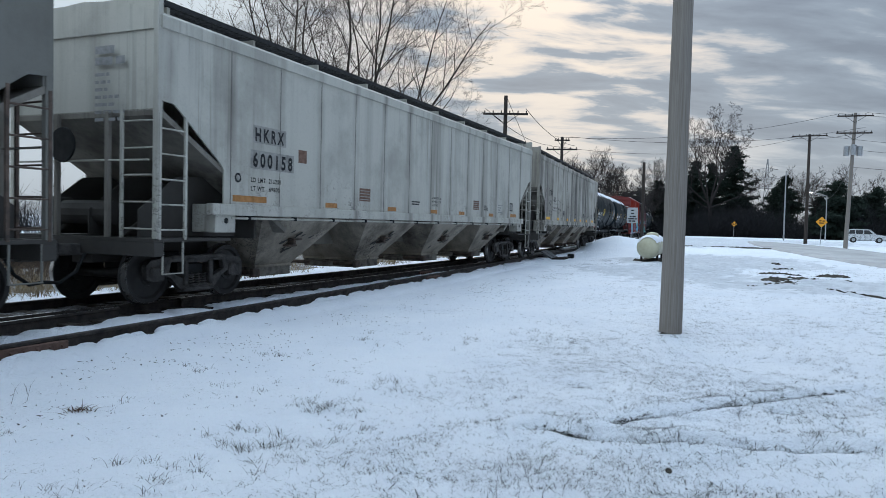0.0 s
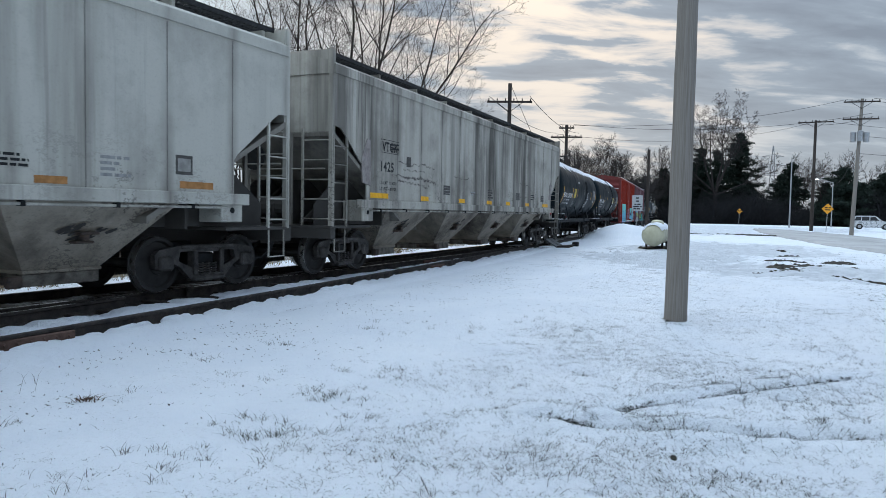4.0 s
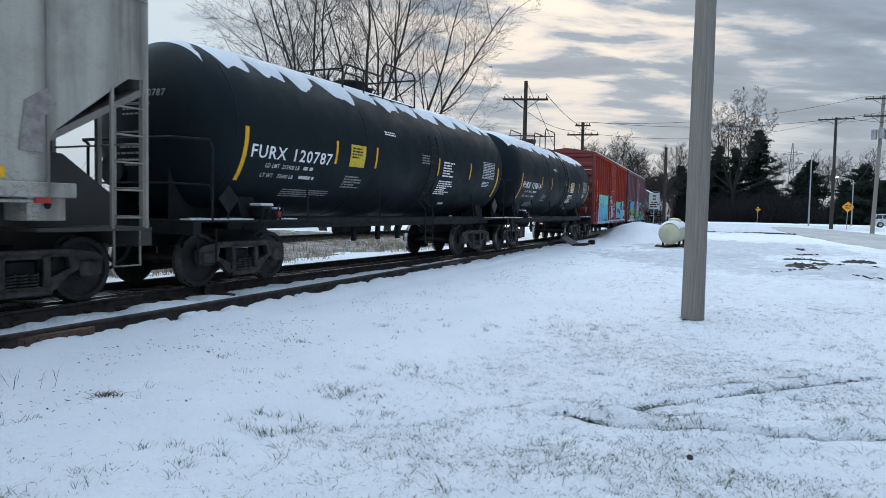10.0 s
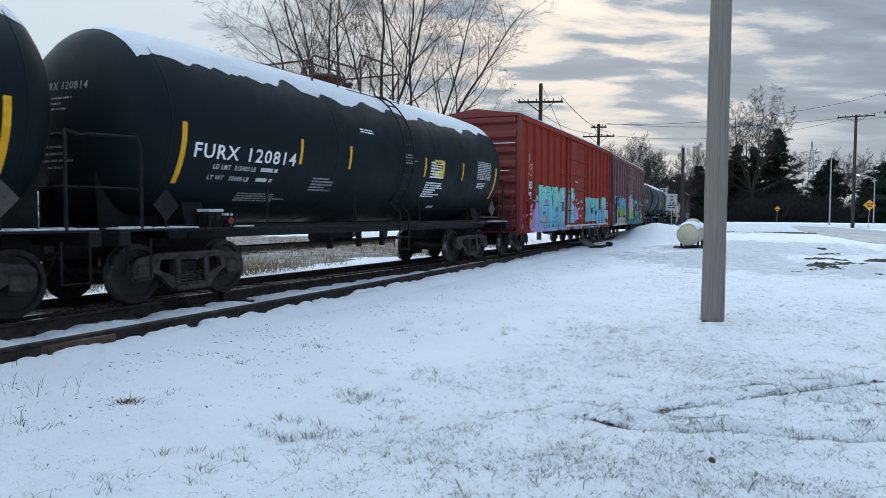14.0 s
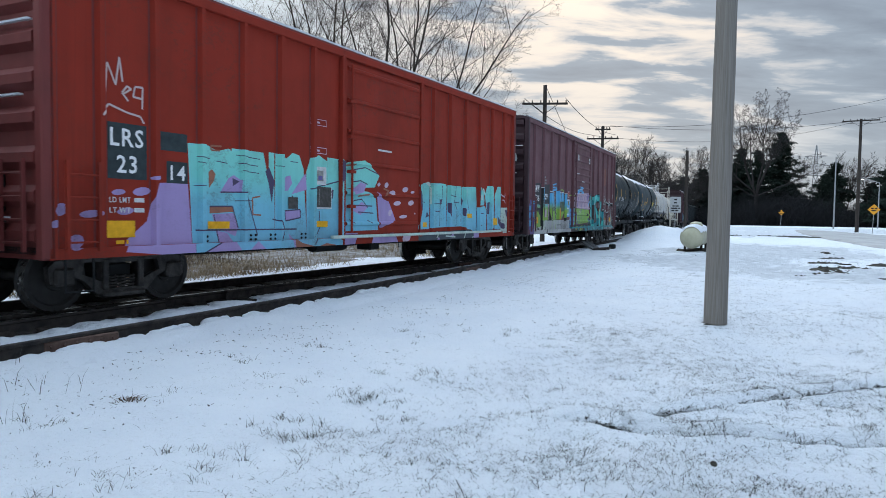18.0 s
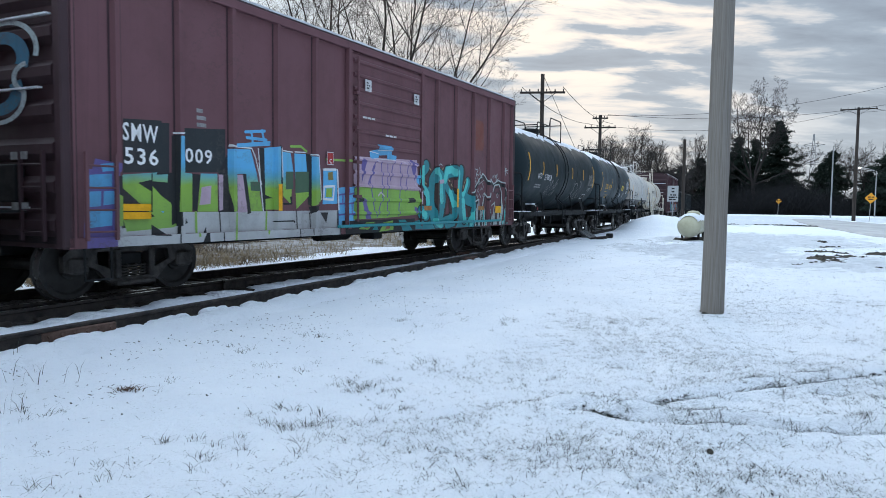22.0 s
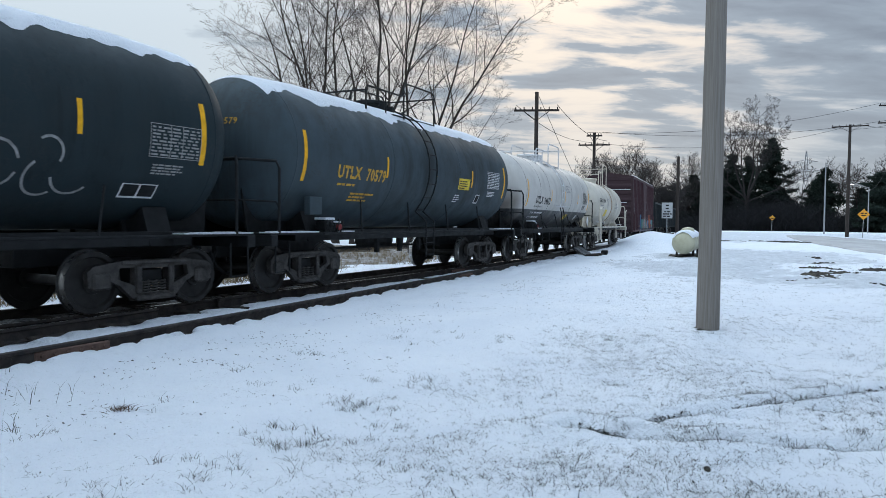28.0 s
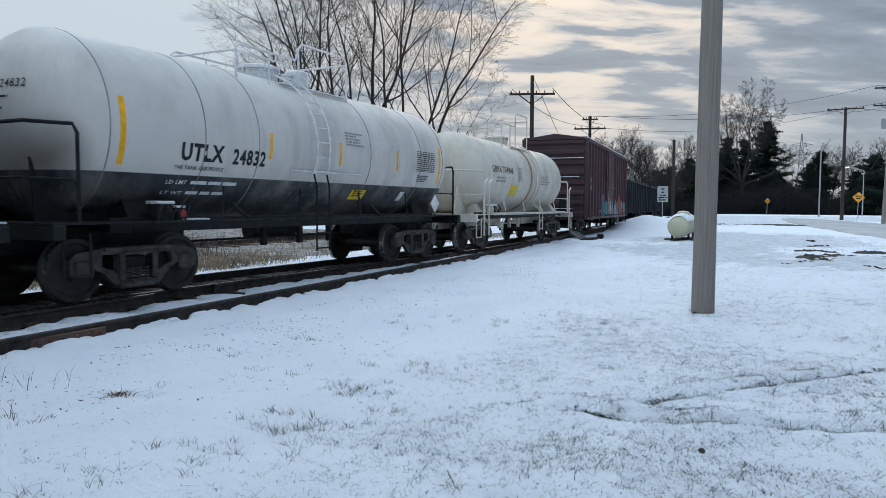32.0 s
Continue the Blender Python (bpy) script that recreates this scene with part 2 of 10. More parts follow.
def snow_material():
    m, nt, b = shader("snow")
    n = noise_node(nt, 0.7, 6, 0.6)
    n2 = noise_node(nt, 14, 6, 0.65, (1, 1, 1), (3, 0, 0))
    n3 = noise_node(nt, 70, 3, 0.6)
    col = mix_node(nt, ramp_node(nt, n, [(0.35, 0.0), (0.7, 1.0)]), (0.86, 0.885, 0.93), (0.79, 0.825, 0.885))
    col = mix_node(nt, math_node(nt, "MULTIPLY", ramp_node(nt, n2, [(0.57, 0.0), (0.72, 1.0)]), 0.18), col, (0.45, 0.47, 0.47))
    # grass tips and soil that the thin snow leaves bare, in patches
    bare = math_node(nt, "MULTIPLY", ramp_node(nt, noise_node(nt, 38, 4, 0.7, (1, 1, 1), (5, 1, 0)), [(0.58, 0.0), (0.66, 1.0)]), ramp_node(nt, noise_node(nt, 1.1, 4, 0.6, (1, 1, 1), (8, 2, 0)), [(0.44, 0.0), (0.62, 1.0)]))
    col = mix_node(nt, math_node(nt, "MULTIPLY", bare, 0.26), col, (0.14, 0.14, 0.115))
    nt.links.new(col, b.inputs["Base Color"])
    b.inputs["Roughness"].default_value = 0.75
    b.inputs["Specular IOR Level"].default_value = 0.25
    bump_node(nt, b, math_node(nt, "ADD", math_node(nt, "MULTIPLY", n2, 1.0), math_node(nt, "MULTIPLY", n3, 0.3)), 1.0, 0.09)
    MATS["snow"] = m
    return m


SNOW = snow_material()
STEEL_DARK = plain("dark_cast_steel", (0.082, 0.075, 0.070), 0.6, 0.1, 0.6, 6, 0.6, 0.02, dark=(0.030, 0.028, 0.027))
FRAME_BLACK = plain("black_underframe", (0.011, 0.012, 0.013), 0.7, 0.0, 0.3, 5, 0.2)
WHEEL = plain("wheel_steel", (0.040, 0.038, 0.037), 0.6, 0.2, 0.3, 6, 0.15)
TREAD = plain("polished_tread", (0.42, 0.41, 0.40), 0.3, 0.9, 0.15, 8, 0.05)
RAIL = plain("rusty_rail", (0.050, 0.041, 0.036), 0.75, 0.1, 0.5, 6, 0.4, 0.01, dark=(0.020, 0.018, 0.018))
RAIL_TOP = plain("polished_rail_head", (0.30, 0.30, 0.31), 0.28, 0.9, 0.2, 8, 0.05)
TIE = plain("old_tie", (0.045, 0.036, 0.03), 0.9, 0, 0.5, 7, 0.5, 0.02)
WOOD_POLE = plain("grey_pole_wood", (0.225, 0.205, 0.185), 0.92, 0, 0.32, 55, 0.4, 0.008, (1, 1, 0.02), (0.12, 0.105, 0.092))
BARK = plain("bark", (0.045, 0.037, 0.033), 0.95, 0, 0.4, 9, 0.5, 0.02, (1, 1, 0.2))
BARK_FAR = plain("far_bark", (0.040, 0.035, 0.034), 0.95, 0, 0.3, 4, 0.3)
YELLOW = plain("yellow_reflector", (0.84, 0.42, 0.012), 0.5, 0, 0.25, 8)
WHITE_LETTER = plain("white_lettering", (0.84, 0.84, 0.84), 0.6, 0, 0.12, 12)
BLACK_LETTER = plain("black_lettering", (0.018, 0.018, 0.02), 0.6, 0, 0.3, 12)
DULL_LETTER = plain("worn_lettering", (0.30, 0.30, 0.30), 0.7, 0, 0.4, 12)
GALV = plain("galvanised_steel", (0.36, 0.37, 0.38), 0.5, 0.6, 0.25, 10)

# ---- mesh helpers ----


def finish(bm, name, smooth=None):
    me = bpy.data.meshes.new(name)
    bmesh.ops.recalc_face_normals(bm, faces=bm.faces)
    bm.to_mesh(me)
    bm.free()
    if smooth:
        me.shade_smooth() if smooth is True else me.set_sharp_from_angle(angle=radians(smooth))
    return me


def part(name, bm, material, parent=None, label="", smooth=None, at=None):
    """One mesh object under a thing or a part."""
    me = bm if isinstance(bm, bpy.types.Mesh) else finish(bm, name, smooth)
    if not me.materials:
        for mt in (material if isinstance(material, (list, tuple)) else [material]):
            me.materials.append(mt)
    ob = new(name, me)
    ob.parent = parent
    if at is not None:
        ob.matrix_basis = at
    if label:
        tagged(ob, label)
    return ob


def thing(name, label, category, group="", kind="", at=None):
    ob = new(name)
    ob.empty_display_size = 0.3
    if at is not None:
        ob.matrix_basis = at
    return tagged(ob, label, category, group, kind)


def box(bm, lo, hi, bevel=0.0, mat=0):
    (a, b, c), (d, e, f) = lo, hi
    vs = [bm.verts.new(p) for p in ((a, b, c), (d, b, c), (d, e, c), (a, e, c), (a, b, f), (d, b, f), (d, e, f), (a, e, f))]
    fs = [bm.faces.new([vs[i] for i in q]) for q in ((0, 3, 2, 1), (4, 5, 6, 7), (0, 1, 5, 4), (1, 2, 6, 5), (2, 3, 7, 6), (3, 0, 4, 7))]
    for f_ in fs:
        f_.material_index = mat
    if bevel:
        es = list({e_ for f_ in fs for e_ in f_.edges})
        bmesh.ops.bevel(bm, geom=es, offset=bevel, segments=1, affect="EDGES")
    return bm


def boxes(*items, bevel=0.0):
    bm = bmesh.new()
    for lo, hi in items:
        box(bm, lo, hi, bevel)
    return bm


def hull8(bm, lower, upper):
    """A block with four lower and four upper corners, each given in turn."""
    vs = [bm.verts.new(p) for p in (*lower, *upper)]
    for q in ((0, 3, 2, 1), (4, 5, 6, 7), (0, 1, 5, 4), (1, 2, 6, 5), (2, 3, 7, 6), (3, 0, 4, 7)):
        bm.faces.new([vs[i] for i in q])
    return bm


def rod(bm, p, q, r, n=6, r2=None, caps=True):
    p, q = Vector(p), Vector(q)
    d = (q - p)
    if d.length < 1e-6:
        return bm
    d.normalize()
    a = d.orthogonal().normalized()
    b = d.cross(a)
    r2 = r if r2 is None else r2
    ring = []
    for c, rr in ((p, r), (q, r2)):
        ring.append([bm.verts.new(c + (a * math.cos(2 * math.pi * k / n) + b * math.sin(2 * math.pi * k / n)) * rr) for k in range(n)])
    for k in range(n):
        bm.faces.new((ring[0][k], ring[0][(k + 1) % n], ring[1][(k + 1) % n], ring[1][k]))
    if caps:
        bm.faces.new(ring[0][::-1])
        bm.faces.new(ring[1])
    return bm


def pipe(bm, pts, r, n=6):
    """A bent round bar through the points."""
    pts = [Vector(p) for p in pts]
    rings = []
    up = None
    for i, p in enumerate(pts):
        d = (pts[min(i + 1, len(pts) - 1)] - pts[max(i - 1, 0)]).normalized()
        a = d.orthogonal().normalized() if up is None else (up - d * up.dot(d)).normalized()
        up = a
        c = d.cross(a)
        rings.append([bm.verts.new(p + (a * math.cos(2 * math.pi * k / n) + c * math.sin(2 * math.pi * k / n)) * r) for k in range(n)])
    for ra, rb in zip(rings, rings[1:]):
        for k in range(n):
            bm.faces.new((ra[k], ra[(k + 1) % n], rb[(k + 1) % n], rb[k]))
    bm.faces.new(rings[0][::-1])
    bm.faces.new(rings[-1])
    return bm


def prism(bm, outline, y0, y1):
    """An outline in x and z drawn from y0 to y1."""
    a = [bm.verts.new((x, y0, z)) for x, z in outline]
    b = [bm.verts.new((x, y1, z)) for x, z in outline]
    n = len(a)
    bm.faces.new(a)
    bm.faces.new(b[::-1])
    for i in range(n):
        bm.faces.new((a[i], b[i], b[(i + 1) % n], a[(i + 1) % n]))
    return bm


def lathe(bm, prof, n, axis="X", centre=(0, 0, 0)):
    """Spin (along, radius) points about an axis."""
    c = Vector(centre)
    rings = []
    for u, r in prof:
        ring = []
        for k in range(n):
            a = 2 * math.pi * k / n
            p = {"X": (u, r * math.cos(a), r * math.sin(a)), "Y": (r * math.cos(a), u, r * math.sin(a)), "Z": (r * math.cos(a), r * math.sin(a), u)}[axis]
            ring.append(bm.verts.new(c + Vector(p)))
        rings.append(ring)
    for a, b in zip(rings, rings[1:]):
        for k in range(n):
            bm.faces.new((a[k], a[(k + 1) % n], b[(k + 1) % n], b[k]))
    bm.faces.new(rings[0][::-1])
    bm.faces.new(rings[-1])
    return bm


def text_mesh(words, height, bold=0.022, gap=1.14):
    """Letters as a mesh: x along the line from 0, y up from the base."""
    cu = bpy.data.curves.new("letters", "FONT")
    cu.body, cu.size, cu.resolution_u, cu.offset, cu.space_character = words, height * 1.38, 2, bold * height, gap
    ob = bpy.data.objects.new("letters", cu)
    me = bpy.data.meshes.new_from_object(ob)
    bpy.data.objects.remove(ob)
    bpy.data.curves.remove(cu)
    return me


def bars_mesh(rows, seed=0):
    """Unreadable small writing: rows of (x, y, length, height)."""
    rnd = random.Random(seed)
    bm = bmesh.new()
    for x, y, length, h in rows:
        u = x
        while u < x + length:
            w = min(rnd.uniform(1.5, 5.5) * h, x + length - u)
            vs = [bm.verts.new(p) for p in ((u, y, 0), (u + w, y, 0), (u + w, y + h, 0), (u, y + h, 0))]
            bm.faces.new(vs)
            u += w + h * rnd.uniform(0.5, 0.9)
    me = bpy.data.meshes.new("writing")
    bm.to_mesh(me)
    bm.free()
    return me


def lay_flat(me, x, z, lat, gap=0.004):
    """Lay a flat drawing on the camera side of a flat-sided car."""
    for v in me.vertices:
        v.co = (x + v.co.x, -lat - gap - v.co.z, z + v.co.y)
    return me


def lay_round(me, x, z, radius, zc, gap=0.005):
    """Lay a flat drawing on the camera side of a tank."""
    a0 = math.asin(max(-1, min(1, (z - zc) / radius)))
    r = radius + gap
    for v in me.vertices:
        a = a0 + v.co.y / radius
        v.co = (x + v.co.x, -r * math.cos(a), zc + r * math.sin(a))
    return me


# ---- the line of the track ----
D0, YAW, KAPPA = 10.238, 0.50845, -0.003425


CURVED = 40.0                                     # the bend runs out here


def heading(s):
    return YAW + KAPPA * min(s, CURVED)


def track_at(s, lat=0.0, z=0.0):
    c = min(s, CURVED)
    th, tm, half = heading(s), YAW + KAPPA * c / 2, KAPPA * c / 2
    f = math.sin(half) / half if abs(half) > 1e-9 else 1.0
    return Vector((-D0 * math.cos(YAW) + math.sin(tm) * c * f + math.sin(th) * (s - c) + math.cos(th) * lat,
                   D0 * math.sin(YAW) + math.cos(tm) * c * f + math.cos(th) * (s - c) - math.sin(th) * lat, z))


def track_pose(s, lat=0.0, z=0.0):
    p = track_at(s, lat, z)
    return pose(p.x, p.y, p.z, 0, 0, 90 - math.degrees(heading(s)))


def near_track(x, y):
    """Distance along and across the line, for a point of the ground."""
    s = 0.0
    for _ in range(6):
        p, th = track_at(s), heading(s)
        s += (x - p.x) * math.sin(th) + (y - p.y) * math.cos(th)
    p, th = track_at(s), heading(s)
    return s, (x - p.x) * math.cos(th) - (y - p.y) * math.sin(th)


def branch_lat(s):
    """How far the side track has left the main one."""
    u = max(0.0, 33.0 - s)
    return 0.05 * u + 0.0007 * u * u


def smooth01(a, b, v):
    t = max(0.0, min(1.0, (v - a) / (b - a)))
    return t * t * (3 - 2 * t)


GROUND = -0.20


def ground_z(x, y):
    r = math.hypot(x, y)
    z = GROUND + 0.45 * smooth01(45, 120, r) * smooth01(-5, 25, x)
    z += 0.030 * noise.noise((x * 0.35, y * 0.35, 0)) + 0.012 * noise.noise((x * 1.6, y * 1.6, 3)) * (1 if r < 40 else 0)
    if r < 60 and y > -5:
        z += 0.017 * noise.noise((x * 4, y * 4, 7)) + 0.007 * noise.noise((x * 11, y * 11, 2))
        if r < 16:
            z -= 0.22 * max(0.0, noise.noise((x * 4.3, y * 4.3, 21)) - 0.40) + 0.12 * max(0.0, noise.noise((x * 9.0, y * 9.0, 31)) - 0.42)
    s, lat = near_track(x, y) if r < 140 else (0, 40)
    if abs(lat) < 4.5:
        k = smooth01(4.5, 1.2 if lat < 0 else 3.4, abs(lat))
        z = z * (1 - k) + (GROUND + 0.012 * noise.noise((x * 2.5, y * 2.5, 0))) * k
    if 12 < y < 75 and x > 3:
        k = smooth01(12, 18, y) * smooth01(75, 50, y) * smooth01(3, 8, x)
        z += k * (0.06 * noise.noise((x * 0.9, y * 0.45, 11)) + 0.05 * abs(noise.noise((x * 2.3, y * 1.1, 5))))
    z += (1.0 + 0.12 * noise.noise((x * 1.1, y * 0.8, 6))) * math.exp(-((x - 14.5) / 2.6) ** 2 - ((y - 48.5) / 4.0) ** 2)
    # two wheel ruts in the verge
    for x0, y0, x1, y1, w, dpt in ((0.95, 5.55, 2.2, 5.15, 0.095, 0.09), (2.2, 5.15, 4.6, 5.12, 0.105, 0.10), (1.1, 5.6, 4.8, 7.15, 0.075, 0.06), (0.9, 5.55, -1.0, 6.9, 0.12, 0.02), (0.6, 5.5, 1.3, 5.6, 0.2, -0.04), (2.9, 4.1, 4.4, 5.4, 0.06, 0.03)):
        t = max(0.0, min(1.0, ((x - x0) * (x1 - x0) + (y - y0) * (y1 - y0)) / ((x1 - x0) ** 2 + (y1 - y0) ** 2)))
        dd = math.hypot(x - x0 - t * (x1 - x0), y - y0 - t * (y1 - y0))
        z -= dpt * math.exp(-(dd / w) ** 2)
        z += dpt * 0.4 * math.exp(-((dd - 2.2 * w) / w) ** 2)
    return z


def build_ground():
    angles = [radians(-50 + 0.42 * k) for k in range(239)] + [radians(50.4 + 4.4 * k) for k in range(1, 59)]
    radii = [0.0]
    r = 0.9
    while r < 3500:
        radii.append(r)
        r *= 1.06 if r < 2.8 else 1.0105 if r < 9 else 1.02 if r < 60 else 1.07
    verts = [(0, 0, GROUND)]
    for r in radii[1:]:
        for a in angles:
            x, y = r * math.sin(a), r * math.cos(a)
            verts.append((x, y, ground_z(x, y) if r < 400 else GROUND + (0.45 if x > 25 else 0)))
    n = len(angles)
    faces = [(0, 1 + k, 1 + (k + 1) % n) for k in range(n)]
    for j in range(len(radii) - 2):
        b = 1 + j * n
        faces += [(b + k, b + n + k, b + n + (k + 1) % n, b + (k + 1) % n) for k in range(n)]
    me = bpy.data.meshes.new("ground")
    me.from_pydata(verts, [], faces)
    me.shade_smooth()
    me.materials.append(SNOW)
    ob = new("ground", me)
    return tagged(ob, "thin fresh snow over grass beside the railway", "snow", kind="structure")


build_ground()

# ---- rails ----
RAIL_PROFILE = [(-0.075, -0.185), (0.075, -0.185), (0.075, -0.172), (0.012, -0.155), (0.010, -0.05), (0.037, -0.036), (0.037, -0.006),
                (0.028, 0.0), (-0.028, 0.0), (-0.037, -0.006), (-0.037, -0.036), (-0.010, -0.05), (-0.012, -0.155), (-0.075, -0.172)]


def rail_mesh(line, s0, s1, step=0.8, polished=True):
    n = max(2, int((s1 - s0) / step))
    bm = bmesh.new()
    rows = []
    for i in range(n + 1):
        s = s0 + (s1 - s0) * i / n
        rows.append([bm.verts.new(track_at(s, line(s) + u, z)) for u, z in RAIL_PROFILE])
    m = len(RAIL_PROFILE)
    for a, b in zip(rows, rows[1:]):
        for k in range(m):
            f = bm.faces.new((a[k], a[(k + 1) % m], b[(k + 1) % m], b[k]))
            f.material_index = 1 if (k == 7 and polished) else 0
    bm.faces.new(rows[0][::-1])
    bm.faces.new(rows[-1])
    return bm


def build_track():
    track = thing("railway_track", "rusty steel rails of a main line half sunk in snow", "railway track", kind="structure")
    part("rail", rail_mesh(lambda s: 0.755, -40, 110), [RAIL, RAIL_TOP], track)
    part("rail", rail_mesh(lambda s: -0.755, -40, 110), [RAIL, RAIL_TOP], track)
    side = thing("siding_track", "rusty rails of a side track joining the main line", "railway track", kind="structure")
    part("rail", rail_mesh(lambda s: 0.755 + branch_lat(s), -30, 31.5, polished=False), [RAIL, RAIL_TOP], side)
    part("rail", rail_mesh(lambda s: -0.745 + branch_lat(s), -30, 7.6), [RAIL, RAIL_TOP], side)
    part("rail", rail_mesh(lambda s: -0.745 + branch_lat(s), 9.0, 31.5, polished=False), [RAIL, RAIL_TOP], side)
    # joint bars and bolts on the near rails
    for line, at in ((lambda s: 0.755 + branch_lat(s), (4.95, 17.4)), (lambda s: 0.755, (6.9, 19.0))):
        for s in at:
            bm = bmesh.new()
            box(bm, (-0.46, -0.062, -0.165), (0.46, -0.012, -0.045), 0.012)
            for k in range(6):
                rod(bm, (-0.38 + k * 0.152, -0.095, -0.1), (-0.38 + k * 0.152, -0.02, -0.1), 0.024, 6)
            joint = part("joint_bar", bm, plain("rust_bar", (0.125, 0.078, 0.062), 0.85, 0, 0.5, 9, 0.4), side if line(0) > 1 else track, at=track_pose(s, line(s)))
    # ballast and ties between the rails
    bm = bmesh.new()
    rows = []
    rnd = random.Random(3)
    for i in range(0, 520):
        s = -10 + i * 0.13
        rows.append([bm.verts.new(track_at(s, -1.9 + j * 0.19, -0.165 + rnd.uniform(-0.02, 0.02) + (0.02 if abs(j - 10) < 4 else 0) - (0.06 if j in (0, 20) else 0))) for j in range(14)])
    for a, b in zip(rows, rows[1:]):
        for k in range(13):
            bm.faces.new((a[k], a[k + 1], b[k + 1], b[k]))
    bal = plain("dark_ballast", (0.055, 0.05, 0.046), 0.95, 0, 0.5, 22, 0.8, 0.03, dark=(0.30, 0.31, 0.33))
    part("ballast", bm, bal, track, "dark ballast with a dusting of snow")
    bm = boxes(((-0.11, -1.3, -0.3), (0.11, 1.3, -0.125)), bevel=0.012)
    me = finish(bm, "tie")
    for i in range(75):
        part("tie", me, TIE, track, at=track_pose(-8 + i * 0.54 + 0.03 * math.sin(i * 7.0), 0.0, -0.012 * (i % 3)))


build_track()

# ---- freight car running gear ----
WHEEL_R = 0.457
BASE = 1.86


def wheelset_mesh():
    bm = bmesh.new()
    for side in (-1, 1):
        # tread, flange on the inside, dished plate and hub
        prof = [(0.86, 0.10), (0.86, 0.16), (0.835, 0.17), (0.80, 0.36), (0.845, 0.385), (0.845, 0.452), (0.835, 0.457), (0.735, 0.462), (0.72, 0.488), (0.70, 0.485), (0.70, 0.38), (0.74, 0.36), (0.765, 0.16), (0.70, 0.15), (0.70, 0.10)]
        n = 32
        rings = [[bm.verts.new((r * math.cos(2 * math.pi * k / n), side * u, r * math.sin(2 * math.pi * k / n))) for k in range(n)] for u, r in prof]
        for j, (a, b) in enumerate(zip(rings, rings[1:])):
            for k in range(n):
                f = bm.faces.new((a[k], a[(k + 1) % n], b[(k + 1) % n], b[k]))
                f.material_index = 1 if j in (5, 6) else 0
        bm.faces.new(rings[0])
        bm.faces.new(rings[-1])
    rod(bm, (0, -0.72, 0), (0, 0.72, 0), 0.08, 12)
    rod(bm, (0, -1.02, 0), (0, -0.84, 0), 0.095, 14)
    rod(bm, (0, 1.02, 0), (0, 0.84, 0), 0.095, 14)
    for side in (-1, 1):
        for k in range(3):
            a = k * 2.094
            rod(bm, (0.05 * math.cos(a), side * 1.015, 0.05 * math.sin(a)), (0.05 * math.cos(a), side * 1.045, 0.05 * math.sin(a)), 0.016, 6)
    me = finish(bm, "wheelset", 40)
    me.materials.append(WHEEL)
    me.materials.append(TREAD)
    return me


def plate_with_holes(bm, outer, holes, y0, y1):
    """A cast plate in x and z: an outline with openings, y0 to y1."""
    tmp = bmesh.new()
    edges = []
    for loop in (outer, *holes):
        vs = [tmp.verts.new((x, y0, z)) for x, z in loop]
        edges += [tmp.edges.new((vs[i], vs[(i + 1) % len(vs)])) for i in range(len(vs))]
    bmesh.ops.triangle_fill(tmp, use_beauty=True, use_dissolve=False, edges=edges)
    for f in tmp.faces:
        if f.normal.y > 0:
            f.normal_flip()
    got = bmesh.ops.extrude_face_region(tmp, geom=list(tmp.faces))
    bmesh.ops.translate(tmp, verts=[v for v in got["geom"] if isinstance(v, bmesh.types.BMVert)], vec=(0, y1 - y0, 0))
    me = bpy.data.meshes.new("tmp")
    bmesh.ops.recalc_face_normals(tmp, faces=tmp.faces)
    tmp.to_mesh(me)
    tmp.free()
    bm.from_mesh(me)
    bpy.data.meshes.remove(me)
    return bm


def side_frame_mesh():
    h = BASE / 2
    outer = [(-h - 0.20, 0.40), (-h - 0.22, 0.62), (-h - 0.12, 0.70), (-0.62, 0.76), (0.62, 0.76), (h + 0.12, 0.70), (h + 0.22, 0.62), (h + 0.20, 0.40), (h + 0.02, 0.40), (h - 0.10, 0.50),
             (0.62, 0.40), (0.42, 0.21), (0.32, 0.17), (-0.32, 0.17), (-0.42, 0.21), (-0.62, 0.40), (-h + 0.10, 0.50), (-h - 0.02, 0.40)]
    left = [(-0.66, 0.50), (-0.62, 0.66), (-0.36, 0.66), (-0.36, 0.38)]
    right = [(0.36, 0.38), (0.36, 0.66), (0.62, 0.66), (0.66, 0.50)]
    mid = [(-0.25, 0.27), (-0.25, 0.64), (0.25, 0.64), (0.25, 0.27)]
    bm = bmesh.new()
    plate_with_holes(bm, outer, (left, mid, right), -0.05, 0.05)
    for sgn in (-1, 1):
        box(bm, (sgn * h - 0.15, -0.10, 0.36), (sgn * h + 0.15, 0.08, 0.60), 0.03)
        box(bm, (sgn * 0.30 - 0.05, -0.09, 0.26), (sgn * 0.30 + 0.05, 0.09, 0.68), 0.015)
    box(bm, (-0.6, -0.085, 0.70), (0.6, 0.085, 0.77), 0.015)
    box(bm, (-0.36, -0.11, 0.15), (0.36, 0.11, 0.225), 0.02)
    return finish(bm, "side_frame")


def spring_mesh():
    bm = bmesh.new()
    for cx in (-0.15, 0.0, 0.15):
        pts = [Vector((cx + 0.066 * math.cos(a), 0.066 * math.sin(a), 0.235 + 0.21 * a / (2 * math.pi * 5))) for a in np.linspace(0, 10 * math.pi, 46)]
        pipe(bm, pts, 0.016, 4)
    return finish(bm, "spring_pack", True)


